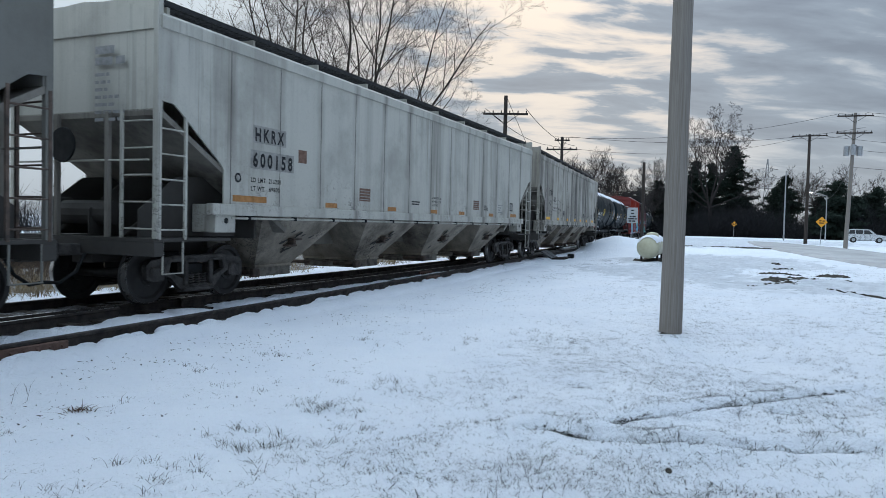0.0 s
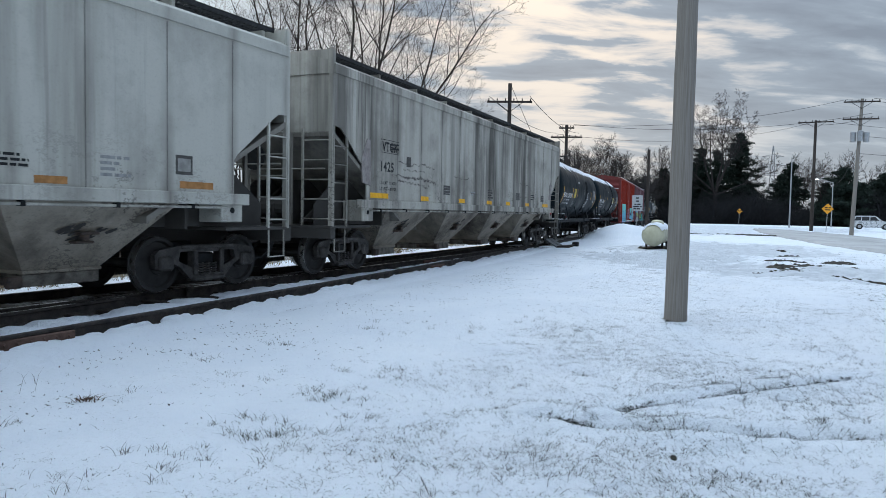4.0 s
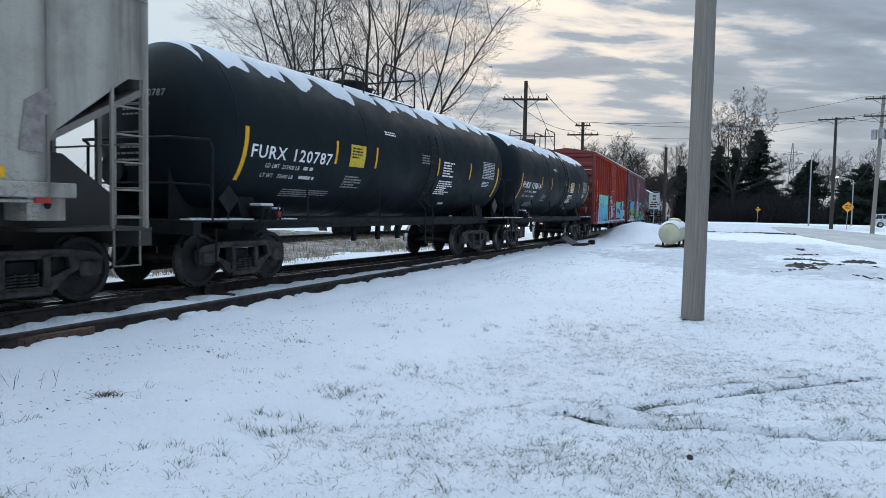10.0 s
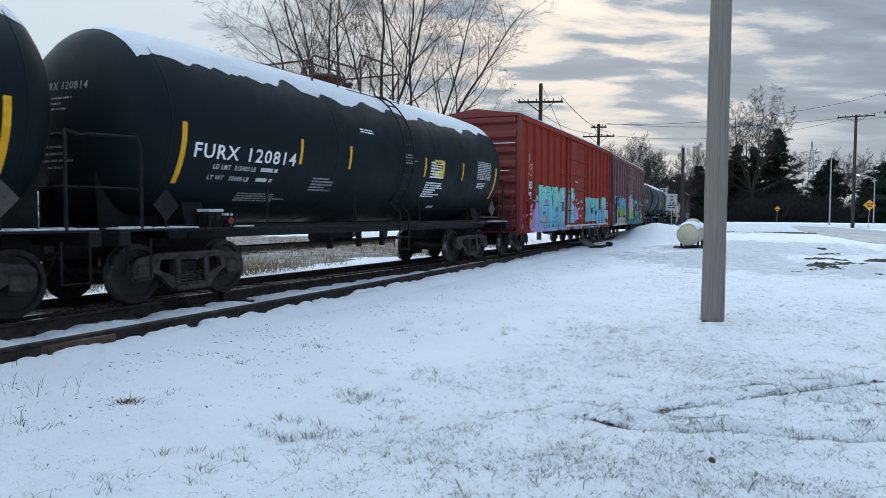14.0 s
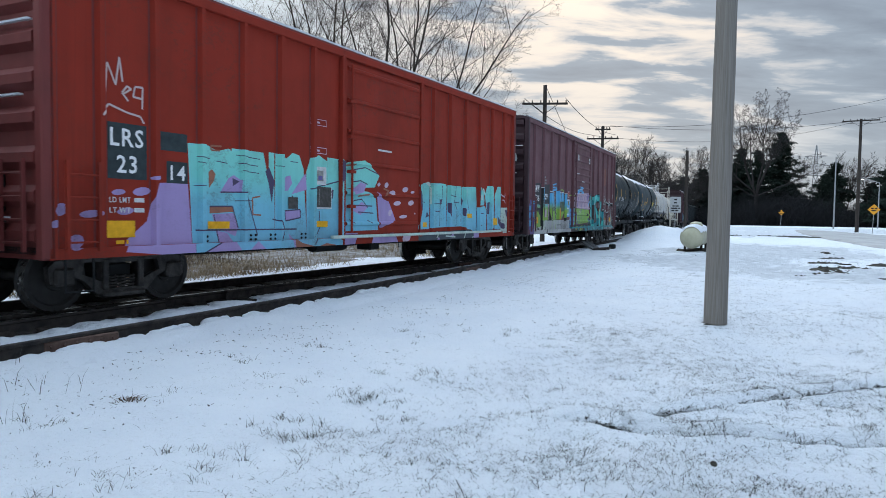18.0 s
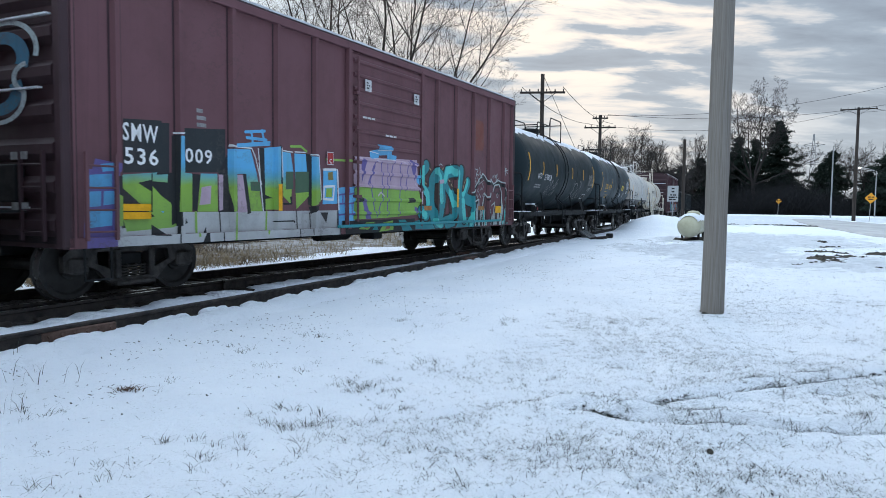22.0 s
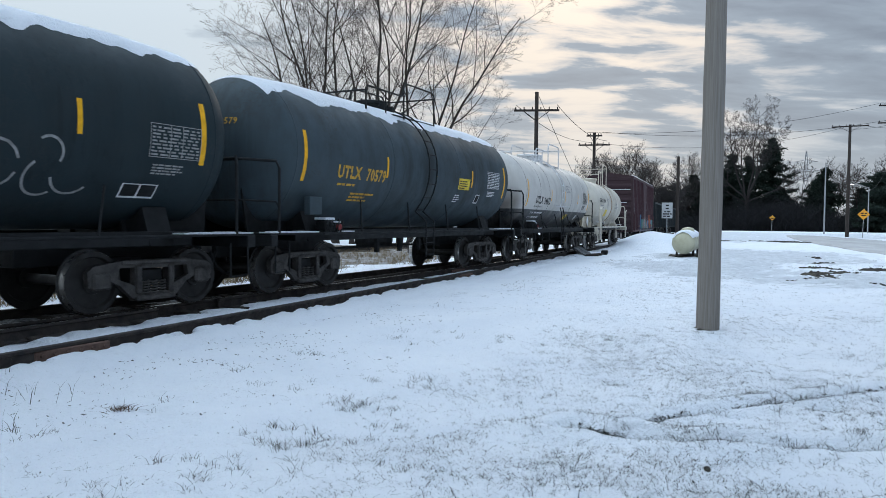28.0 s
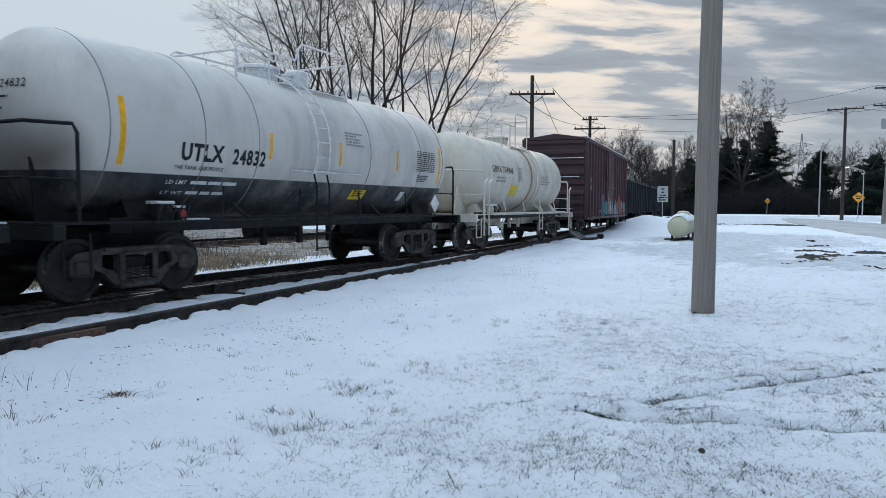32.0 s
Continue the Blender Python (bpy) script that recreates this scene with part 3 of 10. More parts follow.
WHEELSET, SIDE_FRAME, SPRINGS = wheelset_mesh(), side_frame_mesh(), spring_mesh()
AXLES = []
RUST_FRAME = plain("rusty_side_frame", (0.125, 0.090, 0.072), 0.8, 0.1, 0.45, 5, 0.3, dark=(0.045, 0.04, 0.037))


def add_truck(car, x, frame_mat=None, a0=0.0):
    """A two-axle truck at x along the car."""
    mat = frame_mat or STEEL_DARK
    bm = boxes(((-0.2, -0.95, 0.40), (0.2, 0.95, 0.62)), ((-0.28, -0.35, 0.6), (0.28, 0.35, 0.80)), ((-0.75, -0.62, 0.33), (-0.66, 0.62, 0.48)), ((0.66, -0.62, 0.33), (0.75, 0.62, 0.48)), bevel=0.02)
    truck = part("truck", bm, FRAME_BLACK, car, at=pose(x, 0, 0))
    for side in (-1, 1):
        part("side_frame", SIDE_FRAME, mat, truck, at=pose(0, side * 0.97, 0))
        part("spring_pack", SPRINGS, STEEL_DARK, truck, at=pose(0, side * 0.97, 0))
    for k in (-1, 1):
        w = part("wheelset", WHEELSET, WHEEL, truck, at=pose(k * BASE / 2, 0, WHEEL_R))
        AXLES.append((w, k * BASE / 2, a0 + x + k))
    return truck


def add_couplers(car, half, z=0.86, mat=None):
    for sgn in (-1, 1):
        bm = bmesh.new()
        box(bm, (min(sgn * (half - 0.5), sgn * (half + 0.45)), -0.09, z - 0.09), (max(sgn * (half - 0.5), sgn * (half + 0.45)), 0.09, z + 0.09), 0.02)
        box(bm, (min(sgn * (half + 0.40), sgn * (half + 0.72)), -0.16, z - 0.16), (max(sgn * (half + 0.40), sgn * (half + 0.72)), 0.13, z + 0.16), 0.05)
        part("coupler", bm, mat or STEEL_DARK, car)
        bm = bmesh.new()
        pts = [Vector((sgn * (half + 0.1), -0.30, z - 0.05)), Vector((sgn * (half + 0.25), -0.30, z - 0.32)), Vector((sgn * (half + 0.5), -0.26, z - 0.48)), Vector((sgn * (half + 0.75), -0.2, z - 0.46))]
        pipe(bm, pts, 0.028, 8)
        part("brake_hose", bm, FRAME_BLACK, car)


def ladder(car, x, y, z0, z1, width, along, mat, rungs=5, r=0.022, name="ladder"):
    """A ladder with its rails along z; along: the direction of the rungs."""
    ax = Vector((1, 0, 0)) if along == "x" else Vector((0, 1, 0))
    c = Vector((x, y, 0))
    bm = bmesh.new()
    for sgn in (-0.5, 0.5):
        p = c + ax * width * sgn
        box(bm, (p.x - r, p.y - r, z0), (p.x + r, p.y + r, z1))
    lad = part(name, bm, mat, car)
    for k in range(rungs):
        z = z0 + (z1 - z0) * (k + 0.4) / rungs
        b2 = rod(bmesh.new(), c - ax * width * 0.5 + Vector((0, 0, z)), c + ax * width * 0.5 + Vector((0, 0, z)), 0.014, 6)
        part("rung", b2, mat, lad)
    return lad


def stirrup(car, x, y, z, mat, w=0.36, drop=0.5):
    bm = pipe(bmesh.new(), [(x - w / 2, y, z), (x - w / 2, y, z - drop), (x + w / 2, y, z - drop), (x + w / 2, y, z)], 0.018, 6)
    part("stirrup_step", bm, mat, car)


def letters(car, words, x, z, h, lat, mat, radius=None, zc=0, width=None, name="lettering", label="", bold=0.022, gap=1.14):
    me = text_mesh(words, h, bold, gap)
    lo, hi = min(v.co.x for v in me.vertices), max(v.co.x for v in me.vertices)
    for v in me.vertices:
        v.co.x = (v.co.x - lo) * ((width / (hi - lo)) if width else 1.0)
    me = lay_flat(me, x, z, lat) if radius is None else lay_round(me, x, z, radius, zc)
    return part(name, me, mat, car, label)


def small_print(car, x, z, w, n, mat, lat=None, radius=None, zc=0, h=0.05, seed=1):
    rnd = random.Random(seed)
    me = bars_mesh([(0, -k * h * 1.8, w * rnd.uniform(0.55, 1.0), h) for k in range(n)], seed)
    me = lay_flat(me, x, z, lat) if radius is None else lay_round(me, x, z, radius, zc)
    return tagged(part("small_writing", me, mat, car), kind="stuff")


def patch(car, x, z, w, h, mat, lat=None, radius=None, zc=0, name="reflector", gap=0.004):
    bm = bmesh.new()
    n = 6 if radius else 1
    for k in range(n):
        vs = [bm.verts.new(p) for p in ((0, h * k / n, 0), (w, h * k / n, 0), (w, h * (k + 1) / n, 0), (0, h * (k + 1) / n, 0))]
        bm.faces.new(vs)
    me = bpy.data.meshes.new(name)
    bm.to_mesh(me)
    bm.free()
    me = lay_flat(me, x, z, lat, gap) if radius is None else lay_round(me, x, z, radius, zc, gap)
    return part(name, me, mat, car)


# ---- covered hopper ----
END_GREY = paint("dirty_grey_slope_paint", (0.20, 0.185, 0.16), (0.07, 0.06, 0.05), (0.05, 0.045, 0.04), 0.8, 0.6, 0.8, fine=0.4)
# grime, darkened further to hold the shade of the car ends
END_GRIME_SHADE = paint("grimy_shaded_end_paint", (0.050, 0.046, 0.042), (0.06, 0.055, 0.05), (0.04, 0.037, 0.033), 0.8, 0.7, 0.8)


def covered_hopper(a, label, body_mat, lower_mat, details, group="covered hoppers", ladder_mat=None):
    """Half length 9.8 m between end posts; eave at 4.36 m. The markings are counted from a point 0.2 m behind the middle."""
    car = thing("covered_hopper", label, "freight car", group)
    H, LAT, EAVE, SILL, MARK = 9.80, 1.60, 4.36, 1.50, 0.20
    xs = H - 0.03
    # side sheets, with the lower corners cut back to the bolster
    outline = [(-xs, EAVE), (-xs, 3.13), (-9.52, 3.11), (-9.40, 3.03), (-8.47, 2.31), (-8.38, 2.20), (-8.38, SILL)]
    outline = outline + [(-x, z) for x, z in outline[::-1]]
    for side in (-1, 1):
        bm = prism(bmesh.new(), outline, side * LAT, side * (LAT - 0.03))
        part("side_sheet", bm, body_mat, car)
    # roof: low crown, eave band
    bm = bmesh.new()
    sect = [(-LAT - 0.03, EAVE - 0.16), (-LAT - 0.03, EAVE + 0.02), (-LAT + 0.10, EAVE + 0.10), (-0.8, EAVE + 0.30), (0, EAVE + 0.36), (0.8, EAVE + 0.30), (LAT - 0.10, EAVE + 0.10), (LAT + 0.03, EAVE + 0.02), (LAT + 0.03, EAVE - 0.16)]
    ra = [bm.verts.new((-H, y, z)) for y, z in sect]
    rb = [bm.verts.new((H, y, z)) for y, z in sect]
    for k in range(len(sect) - 1):
        bm.faces.new((ra[k], ra[k + 1], rb[k + 1], rb[k]))
    bm.faces.new(ra)
    bm.faces.new(rb[::-1])
    bm.faces.new((ra[0], rb[0], rb[-1], ra[-1]))
    part("roof", bm, body_mat, car)
    # running boards over the hatches
    grate = plain("dark_grating", (0.035, 0.036, 0.038), 0.7, 0.3, 0.3, 10)
    for y in (-1.12, 1.12):
        bm = bmesh.new()
        box(bm, (-H + 0.15, y - 0.26, EAVE + 0.27), (H - 0.15, y - 0.235, EAVE + 0.35))
        box(bm, (-H + 0.15, y + 0.235, EAVE + 0.27), (H - 0.15, y + 0.26, EAVE + 0.35))
        for k in range(140):
            x = -H + 0.2 + k * (2 * H - 0.4) / 139
            box(bm, (x, y - 0.235, EAVE + 0.30), (x + 0.03, y + 0.235, EAVE + 0.34))
        for yy in (-0.1, 0.08):
            box(bm, (-H + 0.15, y + yy, EAVE + 0.305), (H - 0.15, y + yy + 0.02, EAVE + 0.337))
        part("running_board", bm, grate, car)
        for k in range(10):
            x = -H + 0.4 + k * (2 * H - 0.8) / 9
            part("board_bracket", boxes(((x, y - 0.2, EAVE + 0.05), (x + 0.06, y + 0.2, EAVE + 0.27))), body_mat, car)
    for k in range(10):
        x = -8.1 + k * 1.8
        part("roof_hatch", boxes(((x - 0.75, -0.5, EAVE + 0.30), (x + 0.75, 0.5, EAVE + 0.40)), bevel=0.03), body_mat, car)
    # weld seams of the side sheets
    seam = plain("seam_" + body_mat.name, (0.19, 0.18, 0.165), 0.7, 0, 0.5, 1.2)
    for k in range(13):
        x = -8.42 + k * 1.38 + MARK
        part("seam", boxes(((x - 0.006, -LAT - 0.005, 1.64), (x + 0.006, -LAT, EAVE - 0.18))), seam, car)
    # end sheets and slope sheets
    for sgn in (-1, 1):
        bm = prism(bmesh.new(), [(sgn * xs, EAVE + 0.34), (sgn * (xs - 0.05), EAVE + 0.34), (sgn * (xs - 0.05), 3.0), (sgn * xs, 3.0)], -LAT + 0.03, LAT - 0.03)
        part("end_sheet", bm, body_mat, car)
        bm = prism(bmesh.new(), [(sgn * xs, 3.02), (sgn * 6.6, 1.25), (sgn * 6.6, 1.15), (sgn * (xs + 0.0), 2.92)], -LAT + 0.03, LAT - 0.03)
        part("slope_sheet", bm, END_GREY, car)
        # end posts and platform
        for y in (-LAT + 0.05, LAT - 0.05, -0.55, 0.55):
            z0 = 1.05
            wid = 0.05 if abs(y) > 1 else 0.04
            part("end_post", boxes(((sgn * H - wid, y - wid, z0), (sgn * H + wid, y + wid, 3.0 if abs(y) < 1 else EAVE + 0.36)), bevel=0.01), body_mat if abs(y) > 1 else END_GREY, car)
        part("end_platform", boxes(((min(sgn * (H - 1.6), sgn * (H + 0.1)), -LAT, 1.02), (max(sgn * (H - 1.6), sgn * (H + 0.1)), LAT, 1.07))), END_GRIME_SHADE, car)
        part("end_sill", boxes(((min(sgn * (H - 0.1), sgn * (H + 0.1)), -LAT, 0.80), (max(sgn * (H - 0.1), sgn * (H + 0.1)), LAT, 1.02)), bevel=0.01), END_GRIME_SHADE, car)
        for y0_, y1_ in ((-LAT - 0.01, -LAT + 0.5), (LAT - 0.5, LAT)):
            part("bolster_box", boxes(((min(sgn * 8.08, sgn * 8.58), y0_, 1.16), (max(sgn * 8.08, sgn * 8.58), y1_, 1.63)), bevel=0.015), body_mat, car)
        part("jacking_eye", rod(bmesh.new(), (sgn * 8.33, -LAT - 0.018, 1.36), (sgn * 8.33, -LAT, 1.36), 0.05, 12), FRAME_BLACK, car)
        # ladder on the side and on the end
        ladder(car, sgn * (H - 0.27), -LAT + 0.01, 1.05, 2.95, 0.54, "x", ladder_mat or body_mat, 5)
        ladder(car, sgn * (H + 0.03), -LAT + 0.40, 1.05, 3.08, 0.66, "y", ladder_mat or body_mat, 5)
        stirrup(car, sgn * (H - 0.30), -LAT + 0.02, 1.05, body_mat, 0.42, 0.52)
        bm = pipe(bmesh.new(), [(sgn * (H + 0.02), -1.4, 2.25), (sgn * (H + 0.02), 1.4, 2.25)], 0.016)
        part("hand_rail", bm, body_mat, car)
        # dark plates added to stand for the shade inside the end bay
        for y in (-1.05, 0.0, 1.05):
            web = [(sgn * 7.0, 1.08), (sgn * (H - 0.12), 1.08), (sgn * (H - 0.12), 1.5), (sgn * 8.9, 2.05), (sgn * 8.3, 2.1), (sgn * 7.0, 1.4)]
            part("end_bay_filler", prism(bmesh.new(), web, y - 0.012, y + 0.012), END_GRIME_SHADE, car)
        part("end_bay_dark_plate", boxes(((min(sgn * 7.4, sgn * 7.45), -LAT + 0.1, 1.05), (max(sgn * 7.4, sgn * 7.45), LAT - 0.1, 1.7))), END_GRIME_SHADE, car)
        part("center_sill", boxes(((min(sgn * 7.0, sgn * H), -0.22, 0.65), (max(sgn * 7.0, sgn * H), 0.22, 1.03)), bevel=0.01), END_GRIME_SHADE, car)
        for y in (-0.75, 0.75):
            part("slope_brace", rod(bmesh.new(), (sgn * (H - 0.1), y, 1.1), (sgn * 7.9, y, 2.1), 0.04, 6), END_GRIME_SHADE, car)
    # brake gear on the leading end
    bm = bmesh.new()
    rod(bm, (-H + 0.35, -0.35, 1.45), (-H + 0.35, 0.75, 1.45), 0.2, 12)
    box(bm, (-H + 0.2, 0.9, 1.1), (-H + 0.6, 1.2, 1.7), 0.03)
    part("air_reservoir", bm, END_GRIME_SHADE, car)
    bm = lathe(bmesh.new(), [(-0.01, 0.27), (0.02, 0.28), (0.03, 0.25), (0.02, 0.05), (0.03, 0.01)], 20, "X", (-H - 0.12, 0.3, 2.5))
    part("brake_wheel", bm, FRAME_BLACK, car)
    # side sill
    for side in (-1, 1):
        part("side_sill", boxes(((-8.7, min(side * (LAT + 0.06), side * (LAT - 0.09)), 1.45), (8.7, max(side * (LAT + 0.06), side * (LAT - 0.09)), 1.64)), bevel=0.012), body_mat, car)
        part("train_line", rod(bmesh.new(), (-8.2, side * (LAT + 0.01), 1.405), (8.2, side * (LAT + 0.01), 1.405), 0.022, 6), body_mat, car)
        for k in range(12):
            x = -7.73 + k * 1.38
            part("pipe_clip", boxes(((x - 0.035, min(side * (LAT + 0.04), side * (LAT - 0.06)), 1.375), (x + 0.035, max(side * (LAT + 0.04), side * (LAT - 0.06)), 1.45)), bevel=0.008), FRAME_BLACK, car)
    part("centre_sill", boxes(((-7.3, -0.32, 0.84), (7.3, 0.32, 1.42)), bevel=0.01), END_GREY, car)
    # four bays with outlet gates
    for k in range(4):
        x = -5.84 + 3.893 * k
        bm = hull8(bmesh.new(), [(x - 0.58, -0.72, 0.46), (x + 0.58, -0.72, 0.46), (x + 0.58, 0.72, 0.46), (x - 0.58, 0.72, 0.46)],
                   [(x - 1.42, -LAT + 0.05, SILL - 0.03), (x + 1.42, -LAT + 0.05, SILL - 0.03), (x + 1.42, LAT - 0.05, SILL - 0.03), (x - 1.42, LAT - 0.05, SILL - 0.03)])
        bay = part("hopper_bay", bm, lower_mat, car)
        part("bay_flange", boxes(((x - 0.62, -0.77, 0.44), (x + 0.62, 0.77, 0.49)), bevel=0.008), lower_mat, bay)
        part("outlet_gate", boxes(((x - 0.60, -0.74, 0.26), (x + 0.60, 0.74, 0.44)), ((x - 1.0, -0.30, 0.28), (x - 0.60, 0.30, 0.40)), bevel=0.012), plain("gate_steel", (0.19, 0.175, 0.15), 0.8, 0.1, 0.5, 5, dark=(0.06, 0.05, 0.045)), bay)
        part("gate_shaft", rod(bmesh.new(), (x - 0.85, -0.95, 0.36), (x - 0.85, 0.95, 0.36), 0.045, 8), RUST_FRAME, bay)
        part("shaft_socket", boxes(((x - 0.95, -1.0, 0.28), (x - 0.75, -0.88, 0.44)), bevel=0.02), RUST_FRAME, bay)
        bm = boxes(((x - 0.14, -1.22, 0.86), (x + 0.16, -1.06, 0.90)), ((x - 0.14, -1.34, 0.99), (x + 0.16, -1.18, 1.03)), ((x - 0.04, -1.26, 0.90), (x + 0.06, -1.10, 0.99)), bevel=0.012)
        part("vibrator_bracket", bm, RUST_FRAME, bay)
        rnd, bm = random.Random(int(x * 10) + int(a)), bmesh.new()
        for i in range(16):
            u, v, ru, rv = rnd.gauss(0.05, 0.20), rnd.gauss(-0.02, 0.10), rnd.uniform(0.03, 0.15), rnd.uniform(0.015, 0.05)
            ring = []
            for q in range(9):
                t, wob = q * 0.698, rnd.uniform(0.6, 1.25)
                zz = 1.0 + v + rv * wob * math.sin(t) + 0.35 * ru * wob * math.cos(t)
                ring.append(bm.verts.new((x + u + ru * wob * math.cos(t), -0.72 - (zz - 0.46) * 0.83 / 0.96 - 0.004 - 0.0003 * i, zz)))
            bm.faces.new(ring)
        tagged(part("rust_stain", bm, END_GRIME_SHADE, bay, "dark rusty stain round the bracket"), kind="stuff")
    add_truck(car, -8.33, a0=a)
    add_truck(car, 8.38, a0=a)
    add_couplers(car, H + 0.1)
    built = set(car.children)
    details(car, LAT)
    for ob in car.children:
        if ob not in built:
            ob.location.x += MARK
    TRAIN.append((car, a - MARK))
    return car


# ---- tank car ----


def tank_car(a, label, L, R, zc, mat, head_mat, style, details, half, trucks, snow=True, frame_mat=None, rail_mat=None, group="tank cars", truck_mat=None):
    """L: half length of the straight shell; half: half length of the underframe."""
    car = thing("tank_car", label, "freight car", group)
    frame_mat, rail_mat = frame_mat or FRAME_BLACK, rail_mat or frame_mat or FRAME_BLACK
    bulge = R * 0.52
    n = 56
    prof = [(-L - bulge * math.cos(t), max(0.02, R * math.sin(t))) for t in np.linspace(0.02, math.pi / 2, 9)] + [(x, R) for x in np.linspace(-L + 0.6, L - 0.6, 8)] + [(L + bulge * math.cos(t), max(0.02, R * math.sin(t))) for t in np.linspace(math.pi / 2, 0.02, 9)]
    bm = lathe(bmesh.new(), prof, n, "X", (0, 0, zc))
    part("tank", bm, mat, car, smooth=True)
    # girth seams
    for x in style.get("welds", (-L, -L / 3, L / 3, L)):
        bm = lathe(bmesh.new(), [(x - 0.011, R - 0.01), (x - 0.008, R + 0.006), (x + 0.008, R + 0.006), (x + 0.011, R - 0.01)], n, "X", (0, 0, zc))
        part("girth_weld", bm, style.get("weld_mat", mat), car, smooth=True)
    # underframe: stub sills, end sills, side running rails, saddles
    for x0, x1 in ((-half, -half + 3.4), (half - 3.4, half)):
        part("stub_sill", boxes(((x0, -0.2, 0.68), (x1, 0.2, 1.06)), bevel=0.012), frame_mat, car)
    for sgn in (-1, 1):
        x0 = sgn * half
        part("end_sill", boxes(((min(x0, x0 - sgn * 0.18), -1.5, 0.92), (max(x0, x0 - sgn * 0.18), 1.5, 1.12)), bevel=0.012), frame_mat, car)
        part("end_platform", boxes(((min(x0, x0 - sgn * 1.7), -1.48, 1.12), (max(x0, x0 - sgn * 1.7), 1.48, 1.15))), frame_mat, car)
        saddle = bmesh.new()
        tx = sgn * trucks
        outer = [(-1.2, 0.98), (1.2, 0.98)] + [(R * 1.015 * math.sin(t), zc - R * 1.015 * math.cos(t)) for t in np.linspace(0.72, -0.72, 13)]
        va = [saddle.verts.new((tx - 0.22, y, z)) for y, z in outer]
        vb = [saddle.verts.new((tx + 0.22, y, z)) for y, z in outer]
        saddle.faces.new(va)
        saddle.faces.new(vb[::-1])
        for k in range(len(outer)):
            saddle.faces.new((va[k], vb[k], vb[(k + 1) % len(outer)], va[(k + 1) % len(outer)]))
        part("saddle", saddle, frame_mat, car)
        xe, xo = sgn * (L + 0.5), sgn * (L + 0.95)
        for zr, rr in ((2.45, 0.026), (1.72, 0.018)):
            bm = pipe(bmesh.new(), [(xe, -1.45, 1.12), (xe, -1.45, zr - 0.12), (xe + sgn * 0.03, -1.40, zr), (xo, -1.0, zr + 0.02), (xo, 1.0, zr + 0.02), (xe + sgn * 0.03, 1.40, zr), (xe, 1.45, zr - 0.12), (xe, 1.45, 1.12)], rr, 8)
            part("hand_rail", bm, rail_mat, car)
        stirrup(car, x0 - sgn * 0.35, -1.46, 1.0, rail_mat, 0.4, 0.55)
        if snow:
            bm = bmesh.new()
            for k in range(5):
                u = x0 - sgn * (0.15 + 0.3 * k)
                box(bm, (u - 0.14, -1.46, 1.15), (u + 0.14, -1.2 + 0.12 * (k % 3), 1.15 + 0.025 + 0.01 * (k % 2)), 0.008)
            part("snow_on_platform", bm, SNOW, car)
    # walkway bar along the side, with brackets
    for y in (-1.48, 1.48):
        bm = rod(bmesh.new(), (-half + 1.6, y, 1.13), (half - 1.6, y, 1.13), 0.024, 8)
        part("side_rail", bm, rail_mat, car)
        for x in np.linspace(-trucks + 1.3, trucks - 1.3, 4):
            part("rail_bracket", rod(bmesh.new(), (x, y, 1.13), (x + 0.25, y * 0.86, zc - R * 0.58), 0.02, 5), rail_mat, car)
    # dark boxes added along the tank to block the bright gap beneath it
    for y in (-1.12, 1.12):
        part("side_sill", boxes(((-trucks - 0.6, y - 0.05, 0.98), (trucks + 0.6, y + 0.05, 1.20)), bevel=0.01), FRAME_BLACK, car)
    for sgn in (-1, 1):
        for y in (-0.62, 0.62):
            web = [(sgn * (L - 1.1), 1.15), (sgn * (half - 0.35), 1.15), (sgn * (L + 0.62), zc - R * 0.35), (sgn * (L + 0.3), zc - R * 0.62), (sgn * (L - 1.1), zc - R * 0.86)]
            part("head_brace", prism(bmesh.new(), web, y - 0.02, y + 0.02), frame_mat, car)
    # brake gear under the tank
    bm = bmesh.new()
    rod(bm, (-0.5, 0.3, 0.86), (0.9, 0.3, 0.86), 0.17, 12)
    rod(bm, (-trucks, 0.1, 0.72), (trucks, 0.1, 0.72), 0.025, 6)
    for x in (-0.9, 0.25, 1.3):
        box(bm, (x - 0.06, -0.5, 0.6), (x + 0.06, -0.4, 1.1), 0.01)
    rod(bm, (-trucks + 1, -0.5, 0.98), (trucks - 1, -0.5, 0.98), 0.022, 6)
    part("brake_rigging", bm, frame_mat, car)
    # manway, platform and safety rail on top
    top, top_mat = zc + R, style.get("rail_mat", rail_mat)
    dx = style.get("dome", -0.5)
    bm = lathe(bmesh.new(), [(top - 0.1, 0.40), (top + 0.16, 0.40), (top + 0.17, 0.45), (top + 0.22, 0.45), (top + 0.25, 0.38), (top + 0.28, 0.1)], 20, "Z", (dx, 0, 0))
    part("manway", bm, top_mat, car, smooth=35)
    for k in range(6):
        t = k * math.pi / 3
        part("manway_bolt", rod(bmesh.new(), (dx + 0.43 * math.cos(t), 0.43 * math.sin(t), top + 0.1), (dx + 0.43 * math.cos(t), 0.43 * math.sin(t), top + 0.27), 0.025, 6), top_mat, car)
    part("relief_valve", lathe(bmesh.new(), [(top - 0.05, 0.10), (top + 0.18, 0.10), (top + 0.20, 0.14), (top + 0.24, 0.14), (top + 0.25, 0.02)], 12, "Z", (dx + 0.95, 0, 0)), top_mat, car)
    pl, py = style.get("platform", 1.5), 0.80
    pz = zc + math.sqrt(R * R - py * py) + 0.03
    for y in (-0.62, 0.62):
        bm = bmesh.new()
